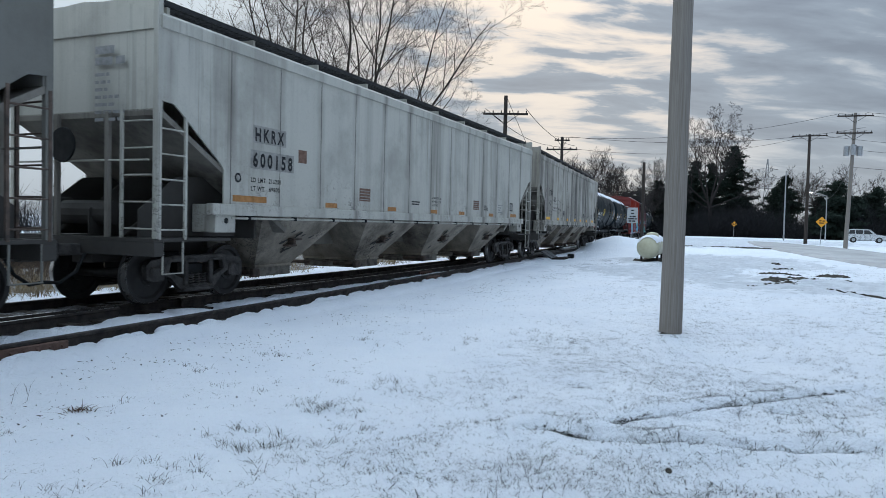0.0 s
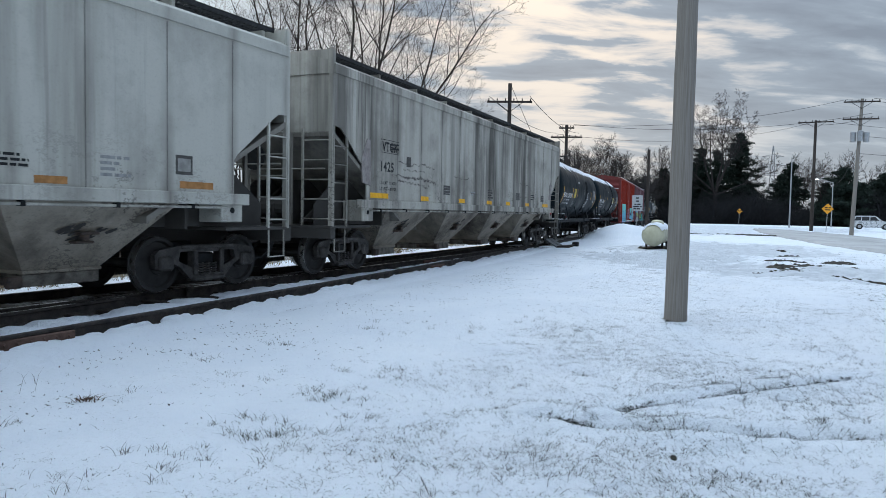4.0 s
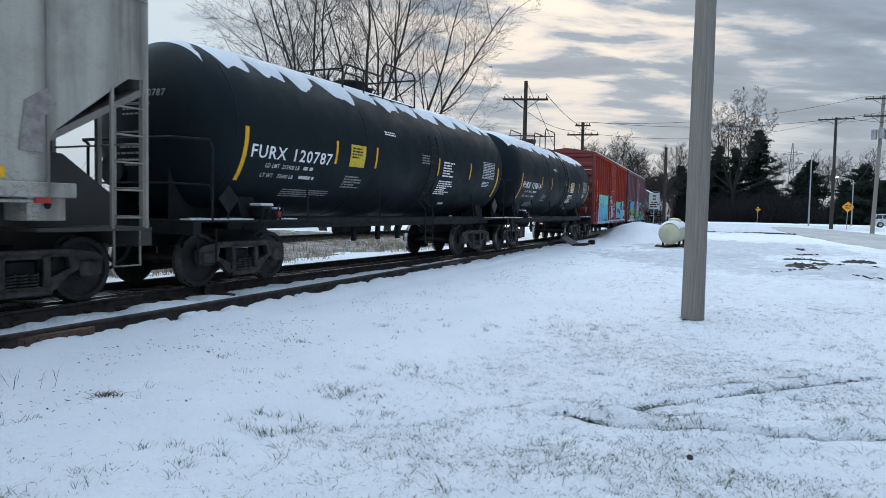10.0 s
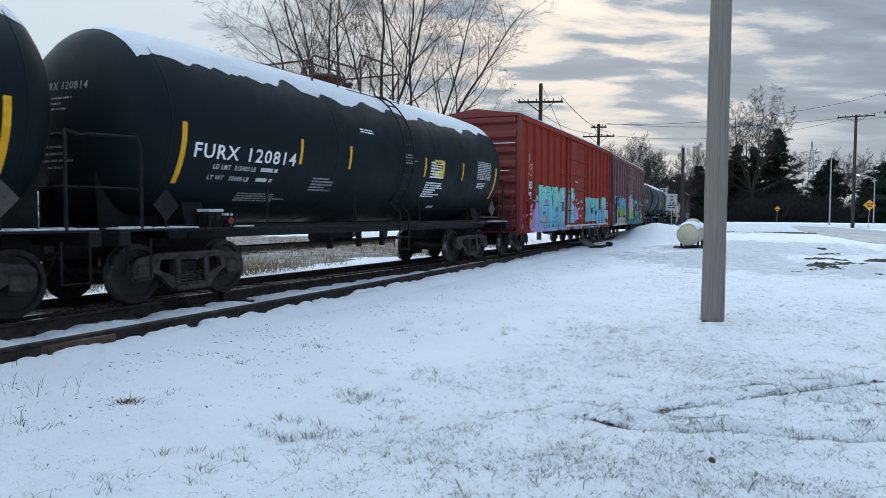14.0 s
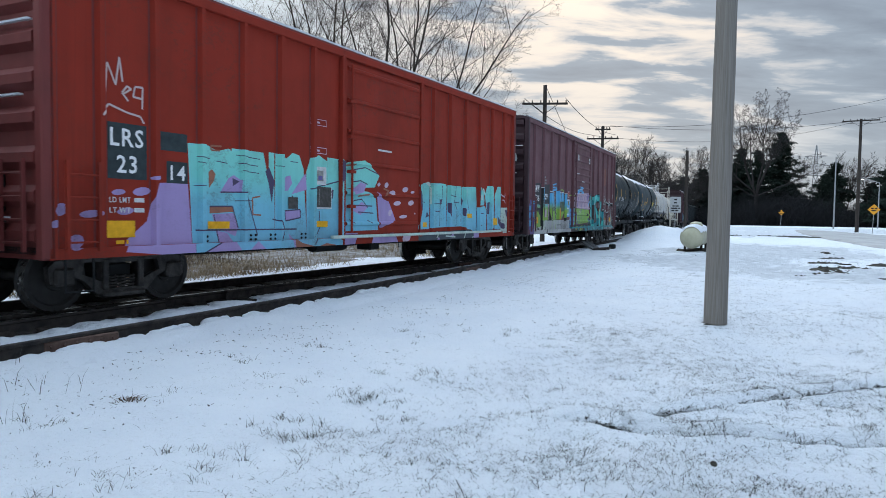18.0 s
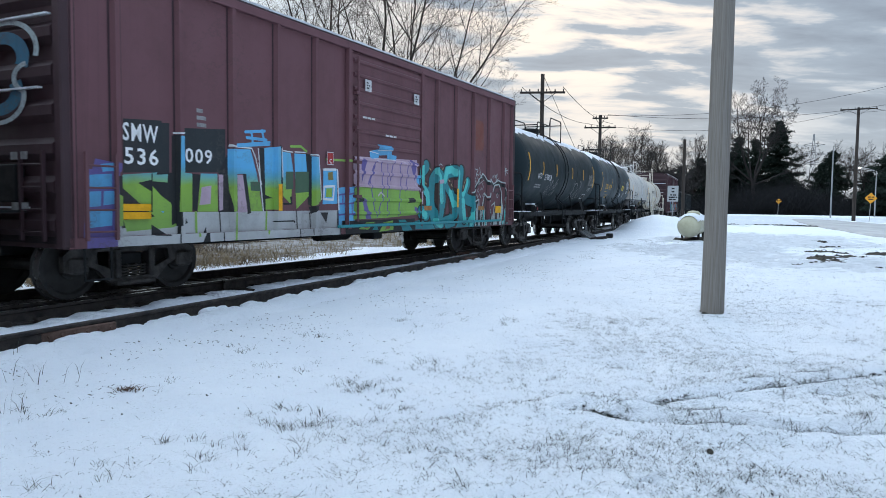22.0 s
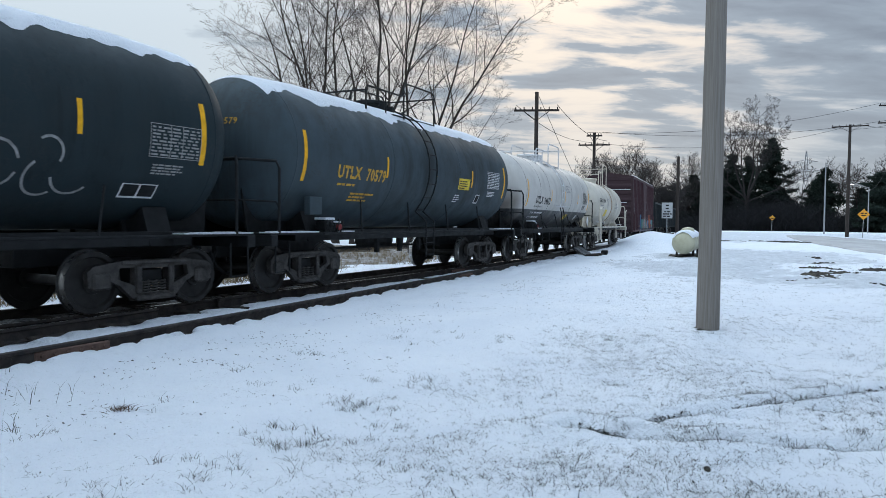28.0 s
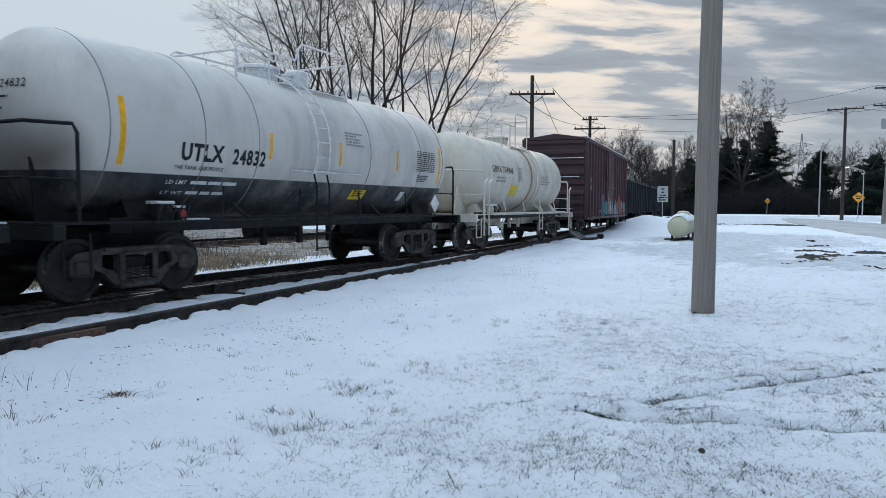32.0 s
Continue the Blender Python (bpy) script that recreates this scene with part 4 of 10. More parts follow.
        for k in range(3):
            box(bm, (-pl * 0.5, y - 0.18 + k * 0.13, pz + 0.04), (pl, y - 0.09 + k * 0.13, pz + 0.065))
        part("top_platform", bm, top_mat, car)
    rh = style.get("rail", 0.92)
    for y in (-py, py):
        bm = pipe(bmesh.new(), [(-pl - 0.5, y, pz - 0.04), (-pl - 0.5, y, pz + rh * 0.55), (-pl - 0.4, y, pz + rh * 0.62), (-0.3, y, pz + rh * 0.62), (-0.2, y, pz + rh - 0.12), (-0.1, y, pz + rh), (pl - 0.12, y, pz + rh), (pl, y, pz + rh - 0.1), (pl, y, pz - 0.04)], 0.023, 8)
        rod(bm, (-0.2, y, pz - 0.04), (-0.2, y, pz + rh - 0.1), 0.022, 6)
        rod(bm, (-pl + 0.4, y, pz - 0.04), (-pl + 0.4, y, pz + rh * 0.62), 0.02, 6)
        part("safety_rail", bm, top_mat, car)
    for x, z in ((-pl - 0.5, pz + rh * 0.5), (pl, pz + rh - 0.15)):
        part("safety_rail", rod(bmesh.new(), (x, -py, z), (x, py, z), 0.022, 6), top_mat, car)
    # bent side ladder over the shoulder
    lx = style.get("ladder", 0.6)
    ang = np.linspace(radians(style.get("ladder_top", 62)), radians(style.get("ladder_low", -42)), 12)
    for sx in (-0.21, 0.21):
        pts = [(lx + sx, -(R + 0.11) * math.cos(t), zc + (R + 0.11) * math.sin(t)) for t in ang] 
        low = pts[-1]
        part("lower_ladder_rail", pipe(bmesh.new(), [low, (lx + sx, -1.5, low[2] - 0.25), (lx + sx, -1.5, 0.5)], 0.02, 6), frame_mat, car)
        part("ladder_rail", pipe(bmesh.new(), pts, 0.02, 6), style.get("ladder_mat", rail_mat), car)
    for t in np.linspace(radians(style.get("ladder_top", 62) - 4), radians(style.get("ladder_low", -42) + 2), 9):
        c = (-(R + 0.11) * math.cos(t), zc + (R + 0.11) * math.sin(t))
        part("rung", rod(bmesh.new(), (lx - 0.21, *c), (lx + 0.21, *c), 0.014, 6), style.get("ladder_mat", rail_mat), car)
    for z in (0.55, 0.85):
        part("rung", rod(bmesh.new(), (lx - 0.21, -1.5, z), (lx + 0.21, -1.5, z), 0.016, 6), frame_mat, car)
    # brake valve box and wheel on the leading platform
    bm = boxes(((-half + 1.75, -1.42, 1.16), (-half + 2.05, -1.15, 1.40)), ((-half + 2.1, -1.42, 1.15), (-half + 2.25, -1.25, 1.34)), ((-half + 1.85, -1.48, 1.25), (-half + 1.98, -1.38, 1.34)), bevel=0.035)
    part("brake_valve", bm, frame_mat, car)
    part("valve_cap", rod(bmesh.new(), (-half + 2.17, -1.48, 1.26), (-half + 2.17, -1.42, 1.26), 0.06, 10), plain("valve_red", (0.22, 0.03, 0.03), 0.6, 0, 0.3, 9), car)
    part("snow_on_valve", boxes(((-half + 1.74, -1.43, 1.40), (-half + 2.06, -1.14, 1.45)), ((-half + 2.08, -1.43, 1.34), (-half + 2.27, -1.24, 1.38)), ((-half + 2.30, -1.46, 1.15), (-half + 2.75, -1.30, 1.18)), bevel=0.012), SNOW, car)
    bm = bmesh.new()
    for k in range(5):
        pipe(bm, [(-half + 1.7 + 0.13 * k, -1.45, 1.15), (-half + 1.72 + 0.14 * k, -1.47, 1.30 + 0.04 * (k % 2)), (-half + 1.85 + 0.13 * k, -1.40, 1.42 - 0.05 * (k % 3)), (-half + 1.95 + 0.12 * k, -1.2, 1.2)], 0.018, 5)
    tagged(part("brake_pipes", bm, FRAME_BLACK, car), kind="stuff")
    part("brake_wheel", lathe(bmesh.new(), [(-0.012, 0.26), (0.0, 0.285), (0.022, 0.285), (0.03, 0.26), (0.02, 0.24), (-0.004, 0.24)], 20, "X", (-half + 0.28, 0.62, 1.98)), FRAME_BLACK, car)
    bm = rod(bmesh.new(), (-half + 0.30, 0.62, 1.12), (-half + 0.30, 0.62, 1.98), 0.035, 8)
    for k in range(3):
        t = k * math.pi / 3
        rod(bm, (-half + 0.285, 0.62 - 0.26 * math.cos(t), 1.98 - 0.26 * math.sin(t)), (-half + 0.285, 0.62 + 0.26 * math.cos(t), 1.98 + 0.26 * math.sin(t)), 0.012, 5)
    part("brake_stand", bm, FRAME_BLACK, car)
    # shell snow
    if snow:
        part("roof_snow", snow_cap(L, R, zc, style.get("snow", 1.0), int(a * 7) & 255, style.get("tongues", 0.0)), SNOW, car, "snow lying along the top of the tank", smooth=True)
    for tx in (-trucks, trucks):
        add_truck(car, tx, truck_mat, a0=a)
    add_couplers(car, half)
    details(car, R, zc, L)
    TRAIN.append((car, a))
    return car


def snow_cap(L, R, zc, reach, seed, tongues=0.0):
    bm = bmesh.new()
    rows = []
    m = 15
    for i in range(241):
        x = -L - 0.25 + (2 * L + 0.5) * i / 240
        low = radians(47 - 9 * (reach - 1)) + radians(10) * noise.noise((x * 1.1, seed, 0)) + radians(6) * noise.noise((x * 2.7, seed, 2)) + radians(2) * noise.noise((x * 8.0, seed, 2))
        low += radians(tongues) * max(0.0, math.sin(x * 5.6 + 0.7 * math.sin(x * 1.3))) ** 3
        over = max(0.0, abs(x) - L)
        rr = R * math.sqrt(max(0, 1 - (over / (R * 0.52)) ** 2))
        row = []
        for j in range(m):
            u = j / (m - 1)
            a = low + (math.pi - 2 * low) * u
            thick = 0.065 * min(1.0, 6 * min(u, 1 - u)) ** 0.6 * min(1, 8 * min(i, 240 - i) / 240) + 0.002
            row.append(bm.verts.new((x, -(rr + thick) * math.cos(a), zc + (rr + thick) * math.sin(a))))
        rows.append(row)
    for a, b in zip(rows, rows[1:]):
        for k in range(m - 1):
            bm.faces.new((a[k], a[k + 1], b[k + 1], b[k]))
    return bm


# ---- box car ----


def box_car(a, label, side_mats, end_mat, details, half=7.72, z0=0.76, z1=4.62, trucks=6.2, door=(-1.5, 1.5), posts=(2.4, 3.33, 4.26, 5.18, 6.06, 6.95), door_ribs=6, group="box cars", roof_mat=None, track_mat=None):
    car = thing("box_car", label, "freight car", group)
    LAT = 1.53
    P = 0.075
    side_mat = side_mats[0]
    for side in (-1, 1):
        for u0, u1, mt in ((-half, door[0] - 0.02, side_mats[0]), (door[0] - 0.02, door[1] + 0.02, side_mats[1]), (door[1] + 0.02, half, side_mats[2])):
            part("side_wall", boxes(((u0, min(side * LAT, side * (LAT - 0.05)), z0 + 0.12), (u1, max(side * LAT, side * (LAT - 0.05)), z1))), mt, car)
            part("side_sill", boxes(((u0, min(side * (LAT + P), side * (LAT - 0.05)), z0), (u1, max(side * (LAT + P), side * (LAT - 0.05)), z0 + 0.14))), mt, car)
        part("top_chord", boxes(((-half, min(side * (LAT + P + 0.01), side * (LAT - 0.05)), z1 - 0.14), (half, max(side * (LAT + P + 0.01), side * (LAT - 0.05)), z1)), bevel=0.008), side_mat, car)
        xs = [-half + 0.07, half - 0.07]
        xs += [sg * x for x in posts for sg in (-1, 1)]
        for x in xs:
            w = 0.07 if abs(abs(x) - half) > 0.2 else 0.07
            bm = prism(bmesh.new(), [(-w, 0), (-w * 0.55, P), (w * 0.55, P), (w, 0)], 0, 1)
            for v in bm.verts:
                v.co = (x + v.co.x, side * (LAT + v.co.z), z0 + 0.14 + v.co.y * (z1 - z0 - 0.28))
            part("side_post", bm, side_mats[0] if x < 0 else side_mats[2], car)
            # thin strips in the dark end colour draw the shadow beside each post
            part("post_edge_shade", boxes(((x - 0.105, min(side * LAT, side * (LAT + 0.001)), z0 + 0.14), (x + 0.105, max(side * LAT, side * (LAT + 0.001)), z1 - 0.14))), end_mat, car)
        # sliding door with pressed ribs
        bm = boxes(((door[0], min(side * (LAT + 0.06), side * LAT), z0 + 0.20), (door[1], max(side * (LAT + 0.06), side * LAT), z1 - 0.20)))
        dr = part("door", bm, side_mats[1], car)
        for k in range(door_ribs):
            z = z0 + 0.42 + k * (z1 - z0 - 0.75) / (door_ribs - 1)
            bm = prism(bmesh.new(), [(-0.05, 0), (-0.02, 0.045), (0.02, 0.045), (0.05, 0)], 0, 1)
            for v in bm.verts:
                v.co = (door[0] + 0.06 + v.co.y * (door[1] - door[0] - 0.12), side * (LAT + 0.06 + v.co.z), z + v.co.x)
            part("door_rib", bm, side_mats[1], dr)
        for x in (door[0] - 0.08, door[1] + 0.08):
            part("door_post", boxes(((x - 0.06, min(side * LAT, side * (LAT + 0.10)), z0 + 0.1), (x + 0.06, max(side * LAT, side * (LAT + 0.10)), z1 - 0.1)), bevel=0.01), side_mats[1], car)
        bm = rod(bmesh.new(), (door[0] + 0.15, side * (LAT + 0.13), z0 + 0.25), (door[0] + 0.15, side * (LAT + 0.13), z1 - 0.25), 0.025, 8)
        for z in (1.5, 2.2, 2.9, 3.6):
            box(bm, (door[0] + 0.05, min(side * (LAT + 0.06), side * (LAT + 0.16)), z), (door[0] + 0.25, max(side * (LAT + 0.06), side * (LAT + 0.16)), z + 0.06))
        part("lock_rod", bm, side_mats[1], dr)
        part("door_track", boxes(((door[0] - 0.5, min(side * (LAT + 0.07), side * (LAT + 0.16)), z0 + 0.13), (half - 1.2, max(side * (LAT + 0.07), side * (LAT + 0.16)), z0 + 0.19)), bevel=0.008), track_mat or FRAME_BLACK, car)
    # corrugated ends
    for sgn in (-1, 1):
        x = sgn * half
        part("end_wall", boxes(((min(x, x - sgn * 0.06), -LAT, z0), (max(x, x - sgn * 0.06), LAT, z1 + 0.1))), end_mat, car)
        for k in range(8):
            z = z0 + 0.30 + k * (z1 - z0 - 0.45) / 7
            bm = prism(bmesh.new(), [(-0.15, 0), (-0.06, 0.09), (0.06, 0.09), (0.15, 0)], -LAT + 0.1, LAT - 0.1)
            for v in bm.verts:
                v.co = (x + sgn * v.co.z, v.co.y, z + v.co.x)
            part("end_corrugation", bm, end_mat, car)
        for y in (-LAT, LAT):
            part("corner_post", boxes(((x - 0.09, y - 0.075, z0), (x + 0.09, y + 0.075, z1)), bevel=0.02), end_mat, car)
        ladder(car, x - sgn * 0.42, -LAT - 0.15, z0 + 0.1, z0 + 1.25, 0.45, "x", side_mat, 4)
        ladder(car, x + sgn * 0.16, -LAT + 0.42, z0 + 0.1, z0 + 1.25, 0.45, "y", end_mat, 4)
        stirrup(car, x - sgn * 0.4, -LAT - 0.08, z0, FRAME_BLACK, 0.4, 0.42)
        part("crossover_platform", boxes(((min(x + sgn * 0.1, x + sgn * 0.5), -0.9, 1.22), (max(x + sgn * 0.1, x + sgn * 0.5), 0.9, 1.25))), FRAME_BLACK, car)
        bm = bmesh.new()
        box(bm, (min(x, x + sgn * 0.14), -0.75, 1.35), (max(x, x + sgn * 0.14), -0.25, 1.85), 0.02)
        part("brake_housing", bm, FRAME_BLACK, car)
        for z, y0_, y1_ in ((1.27, -0.9, 0.9), (2.8, -1.2, 0.1), (3.7, -1.4, 0.5)):
            part("snow_on_ledge", boxes(((min(x + sgn * 0.05, x + sgn * 0.12), y0_, z), (max(x + sgn * 0.05, x + sgn * 0.12), y1_, z + 0.025))), SNOW, car)
    # roof
    bm = bmesh.new()
    sect = [(-LAT - P, z1 - 0.02), (-LAT - P, z1 + 0.03), (0, z1 + 0.26), (LAT + P, z1 + 0.03), (LAT + P, z1 - 0.02)]
    ra = [bm.verts.new((-half - 0.08, y, z)) for y, z in sect]
    rb = [bm.verts.new((half + 0.08, y, z)) for y, z in sect]
    for k in range(len(sect)):
        bm.faces.new((ra[k], rb[k], rb[(k + 1) % 5], ra[(k + 1) % 5]))
    bm.faces.new(ra[::-1])
    bm.faces.new(rb)
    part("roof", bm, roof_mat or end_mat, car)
    bm = bmesh.new()
    for k in range(40):
        u = -half + k * half / 20
        e = 0.03 + 0.015 * math.sin(k * 2.3)
        box(bm, (u, -LAT - P + 0.03, z1 + 0.035), (u + half / 20 - 0.002, -LAT + 0.4, z1 + 0.065 + e * 0.5))
    part("roof_snow", bm, SNOW, car)
    # floor frame
    part("floor_frame", boxes(((-half, -LAT + 0.05, z0 + 0.05), (half, LAT - 0.05, z0 + 0.2)), ((-half, -0.18, 0.62), (half, 0.18, 0.95)), bevel=0.01), FRAME_BLACK, car)
    bm = bmesh.new()
    rod(bm, (-1.2, -0.6, 0.72), (-0.1, -0.6, 0.72), 0.16, 10)
    rod(bm, (-trucks, -1.1, 0.78), (trucks, -1.1, 0.70), 0.02, 6)
    box(bm, (0.6, -0.9, 0.55), (1.0, -0.5, 0.9), 0.03)
    part("brake_rigging", bm, FRAME_BLACK, car)
    for tx in (-trucks, trucks):
        add_truck(car, tx, a0=a)
    add_couplers(car, half + 0.05)
    details(car, LAT, box_car_cells(half, z0, z1, door, posts, door_ribs, LAT, P))
    TRAIN.append((car, a))
    return car


def gondola(a, label, mat, half=7.6, z1=3.3):
    car = thing("gondola_car", label, "freight car", "gondola cars")
    LAT = 1.52
    for side in (-1, 1):
        part("side_wall", boxes(((-half, min(side * LAT, side * (LAT - 0.05)), 1.0), (half, max(side * LAT, side * (LAT - 0.05)), z1))), mat, car)
        for k in range(12):
            x = -half + 0.1 + k * (2 * half - 0.2) / 11
            part("side_post", boxes(((x - 0.06, min(side * LAT, side * (LAT + 0.1)), 1.0), (x + 0.06, max(side * LAT, side * (LAT + 0.1)), z1)), bevel=0.01), mat, car)
        part("top_chord", boxes(((-half, min(side * (LAT + 0.1), side * (LAT - 0.06)), z1 - 0.12), (half, max(side * (LAT + 0.1), side * (LAT - 0.06)), z1 + 0.02)), bevel=0.01), mat, car)
    for sgn in (-1, 1):
        part("end_wall", boxes(((min(sgn * half, sgn * (half - 0.06)), -LAT, 1.0), (max(sgn * half, sgn * (half - 0.06)), LAT, z1))), mat, car)
        ladder(car, sgn * (half - 0.4), -LAT - 0.12, 1.0, 2.6, 0.45, "x", mat, 5)
    part("floor_frame", boxes(((-half, -LAT, 0.95), (half, LAT, 1.1)), ((-half, -0.18, 0.62), (half, 0.18, 0.95))), FRAME_BLACK, car)
    for tx in (-half + 1.6, half - 1.6):
        add_truck(car, tx, a0=a)
    add_couplers(car, half + 0.05)
    TRAIN.append((car, a))
    return car


TRAIN = []

# ---- the train, from the leading car back ----


def faded_art(br, nt, base):
    """Half-faded letters in orange, blue and white along the lower side."""
    c = mix_node(nt, br.box(-3.0, 7.4, 0.7, 1.25, 0.12), base, (0.14, 0.11, 0.13))
    hues = ((0.10, 0.22, 0.34), (0.42, 0.17, 0.08), (0.12, 0.28, 0.26), (0.45, 0.40, 0.40), (0.40, 0.12, 0.07))
    for k in range(6):
        x = -2.6 + k * 1.65
        c = mix_node(nt, br.stroke(((x, 0.9), (x + 0.2, 1.9 + 0.3 * math.sin(k * 2.3)), (x + 0.9, 0.95)), 0.13), c, hues[k % 5])
        c = mix_node(nt, br.oval(x + 1.1, 1.35, 0.25, 0.4), c, hues[(k + 2) % 5])
    return c


def tagged_art(br, nt, base):
    """Scratched dark scrawls over the lower side of a streaked hopper."""
    br = Brush(nt, 0.085, 6.0)
    gap = ramp_node(nt, noise_node(nt, 7.0, 5, 0.7, (1, 1, 2.0), (3, 1, 6)), [(0.40, 0.0), (0.52, 1.0)])
    c = base
    for w, pts in ((0.016, ((-6.9, 2.62), (-6.0, 2.56), (-5.4, 2.62), (-4.6, 2.55))), (0.013, ((-6.5, 2.46), (-5.9, 2.42), (-5.2, 2.44))), (0.030, ((-7.1, 2.28), (-6.2, 2.22), (-5.5, 2.26), (-4.5, 2.16))), (0.020, ((-6.8, 2.12), (-5.8, 2.10), (-5.0, 2.02))), (0.013, ((-3.1, 2.44), (-2.2, 2.38), (-1.9, 2.44))),
                   (0.013, ((3.6, 2.52), (4.1, 2.45), (4.5, 2.50), (5.0, 2.42))), (0.013, ((3.2, 2.05), (3.9, 2.00), (4.6, 2.04))), (0.012, ((-1.7, 2.02), (-0.9, 1.98))), (0.014, ((-9.1, 2.7), (-8.9, 2.3), (-8.6, 2.1)))):
        c = mix_node(nt, br.m("MULTIPLY", br.stroke(pts, w), gap), c, (0.060, 0.048, 0.046))
    return c


def half_black_art(br, nt, base):
    """Black below a level line."""
    level = Brush(nt, 0.0)
    # rust run below the head's grab rail
    rust = br.m("MULTIPLY", br.oval(-5.72, 2.02, 0.22, 0.36, 0.30), 0.75)
    base = mix_node(nt, rust, base, (0.075, 0.045, 0.032))
    return mix_node(nt, level.edge(level.m("SUBTRACT", level.z, 1.86), 0.006), base, (0.012, 0.015, 0.019))


def clip_half(poly, axis, at, sign):
    """The part of a flat outline on one side of a line."""
    out = []
    for p, q in zip(poly, poly[1:] + poly[:1]):
        a, b = sign * (p[axis] - at), sign * (q[axis] - at)
        if a >= 0:
            out.append(p)
        if a * b < 0:
            u = a / (a - b)
            out.append((p[0] + (q[0] - p[0]) * u, p[1] + (q[1] - p[1]) * u))
    return out


def box_car_cells(half, z0, z1, door, posts, door_ribs, lat, p):
    """The relief of a box car's side as cells: x and z limits, and depth at the four corners' x or z ends."""
    cells = []
    spans = []
    for x in sorted([-half + 0.07, half - 0.07] + [sg * v for v in posts for sg in (-1, 1)]):
        spans += [(x - 0.07, x - 0.0385, 0.0, p), (x - 0.0385, x + 0.0385, p, p), (x + 0.0385, x + 0.07, p, 0.0)]
    spans += [(x - 0.06, x + 0.06, 0.10, 0.10) for x in (door[0] - 0.08, door[1] + 0.08)]
    spans.append((door[0] - 0.02, door[1] + 0.02, None, None))
    spans.sort()
    at = -half
    for x0, x1, d0, d1 in spans:
        if x0 > at + 1e-4:
            cells.append((at, x0, z0 + 0.14, z1, lat, lat, 0))
        if d0 is not None:
            cells.append((x0, x1, z0 + 0.14, z1, lat + d0, lat + d1, 0))
        else:
            zz = z0 + 0.20
            for k in range(door_ribs):
                z = z0 + 0.42 + k * (z1 - z0 - 0.75) / (door_ribs - 1)
                for za, zb, da, db in ((zz, z - 0.05, 0.0, 0.0), (z - 0.05, z - 0.02, 0.0, 0.045), (z - 0.02, z + 0.02, 0.045, 0.045), (z + 0.02, z + 0.05, 0.045, 0.0)):
                    cells.append((x0, x1, za, zb, lat + 0.06 + da, lat + 0.06 + db, 1))
                zz = z + 0.05
        at = max(at, x1)
    cells.append((at, half, z0 + 0.14, z1, lat, lat, 0))
    cells.append((-half, half, z0, z0 + 0.14, lat + p, lat + p, 0))
    return cells


def spray(car, cells, mat, outlines, layer):
    """Paint laid over the relief of a side: flat outlines in x and z, cut along posts and ribs."""
    verts, faces = [], []
    for i, outline in enumerate(outlines):
        lift = 0.0015 + 0.0004 * layer + 0.00002 * i
        lo, hi = min(q[0] for q in outline), max(q[0] for q in outline)
        for x0, x1, za, zb, da, db, along in cells:
            if x1 <= lo or x0 >= hi:
                continue
            poly = list(outline)
            for axis, at, sign in ((0, x0, 1), (0, x1, -1), (1, za, 1), (1, zb, -1)):
                poly = clip_half(poly, axis, at, sign) if poly else poly
            if len(poly) < 3:
                continue
            n = len(verts)
            for x, z in poly:
                u = (z - za) / (zb - za) if along else (x - x0) / (x1 - x0)
                verts.append((x, -(da + (db - da) * u) - lift, z))
            faces.append(tuple(range(n, n + len(poly))))
    me = bpy.data.meshes.new("spray_paint")
    me.from_pydata(verts, [], faces)
    return tagged(part("spray_paint", me, mat, car), kind="stuff")


def ribbons(w, *lines):
    """Brush lines of half width w with round joints, as outlines."""
    out = []
    for pts in lines:
        for (ax, az), (bx, bz) in zip(pts, pts[1:]):
            q = math.hypot(bx - ax, bz - az) or 1.0
            nx, nz = -(bz - az) / q * w, (bx - ax) / q * w
            out.append([(ax - nx, az - nz), (bx - nx, bz - nz), (bx + nx, bz + nz), (ax + nx, az + nz)])
        for x, z in pts if w > 0.015 else ():
            out.append([(x + w * math.cos(k * math.pi / 6), z + w * math.sin(k * math.pi / 6)) for k in range(12)])
    return out


def ovals(*items):
    return [[(x + rx * math.cos(k * math.pi / 6), z + rz * (math.sin(k * math.pi / 6) + 0.25 * math.cos(k * math.pi / 6))) for k in range(12)] for x, z, rx, rz in items]


def fade(stops):
    """Paint that changes colour with height: stops of (metres, colour)."""
    def art(br, nt, base):
        lo, hi = stops[0][0], stops[-1][0]
        return ramp_node(nt, br.m("DIVIDE", br.m("SUBTRACT", br.z, lo), hi - lo, True), [((z - lo) / (hi - lo), c) for z, c in stops])
    return art


def spray_can(name, colour, art=None):
    return paint("spray_" + name, colour, tuple(c * 0.6 for c in colour), (0.10, 0.08, 0.075), 0.45, 0.30, 0.55, art=art, scuff=0.55, fine=0.3, patchy=0.47)


TURQUOISE = spray_can("turquoise", (0.20, 0.60, 0.56), fade(((0.9, (0.17, 0.45, 0.62)), (1.5, (0.17, 0.49, 0.63)), (1.95, (0.19, 0.60, 0.56)), (2.5, (0.22, 0.64, 0.56)))))
LAVENDER = spray_can("lavender", (0.37, 0.27, 0.52))
DARK_PLUM = spray_can("plum", (0.065, 0.045, 0.10))
RUST_ORANGE = spray_can("rust_orange", (0.33, 0.12, 0.07))
PALE_LILAC = spray_can("pale_lilac", (0.56, 0.44, 0.55))
PALE_MINT = spray_can("pale_mint", (0.50, 0.60, 0.54))
SLATE_BLUE = spray_can("slate_blue", (0.045, 0.065, 0.085))
CHALK_PINK = spray_can("chalk_pink", (0.55, 0.42, 0.40))
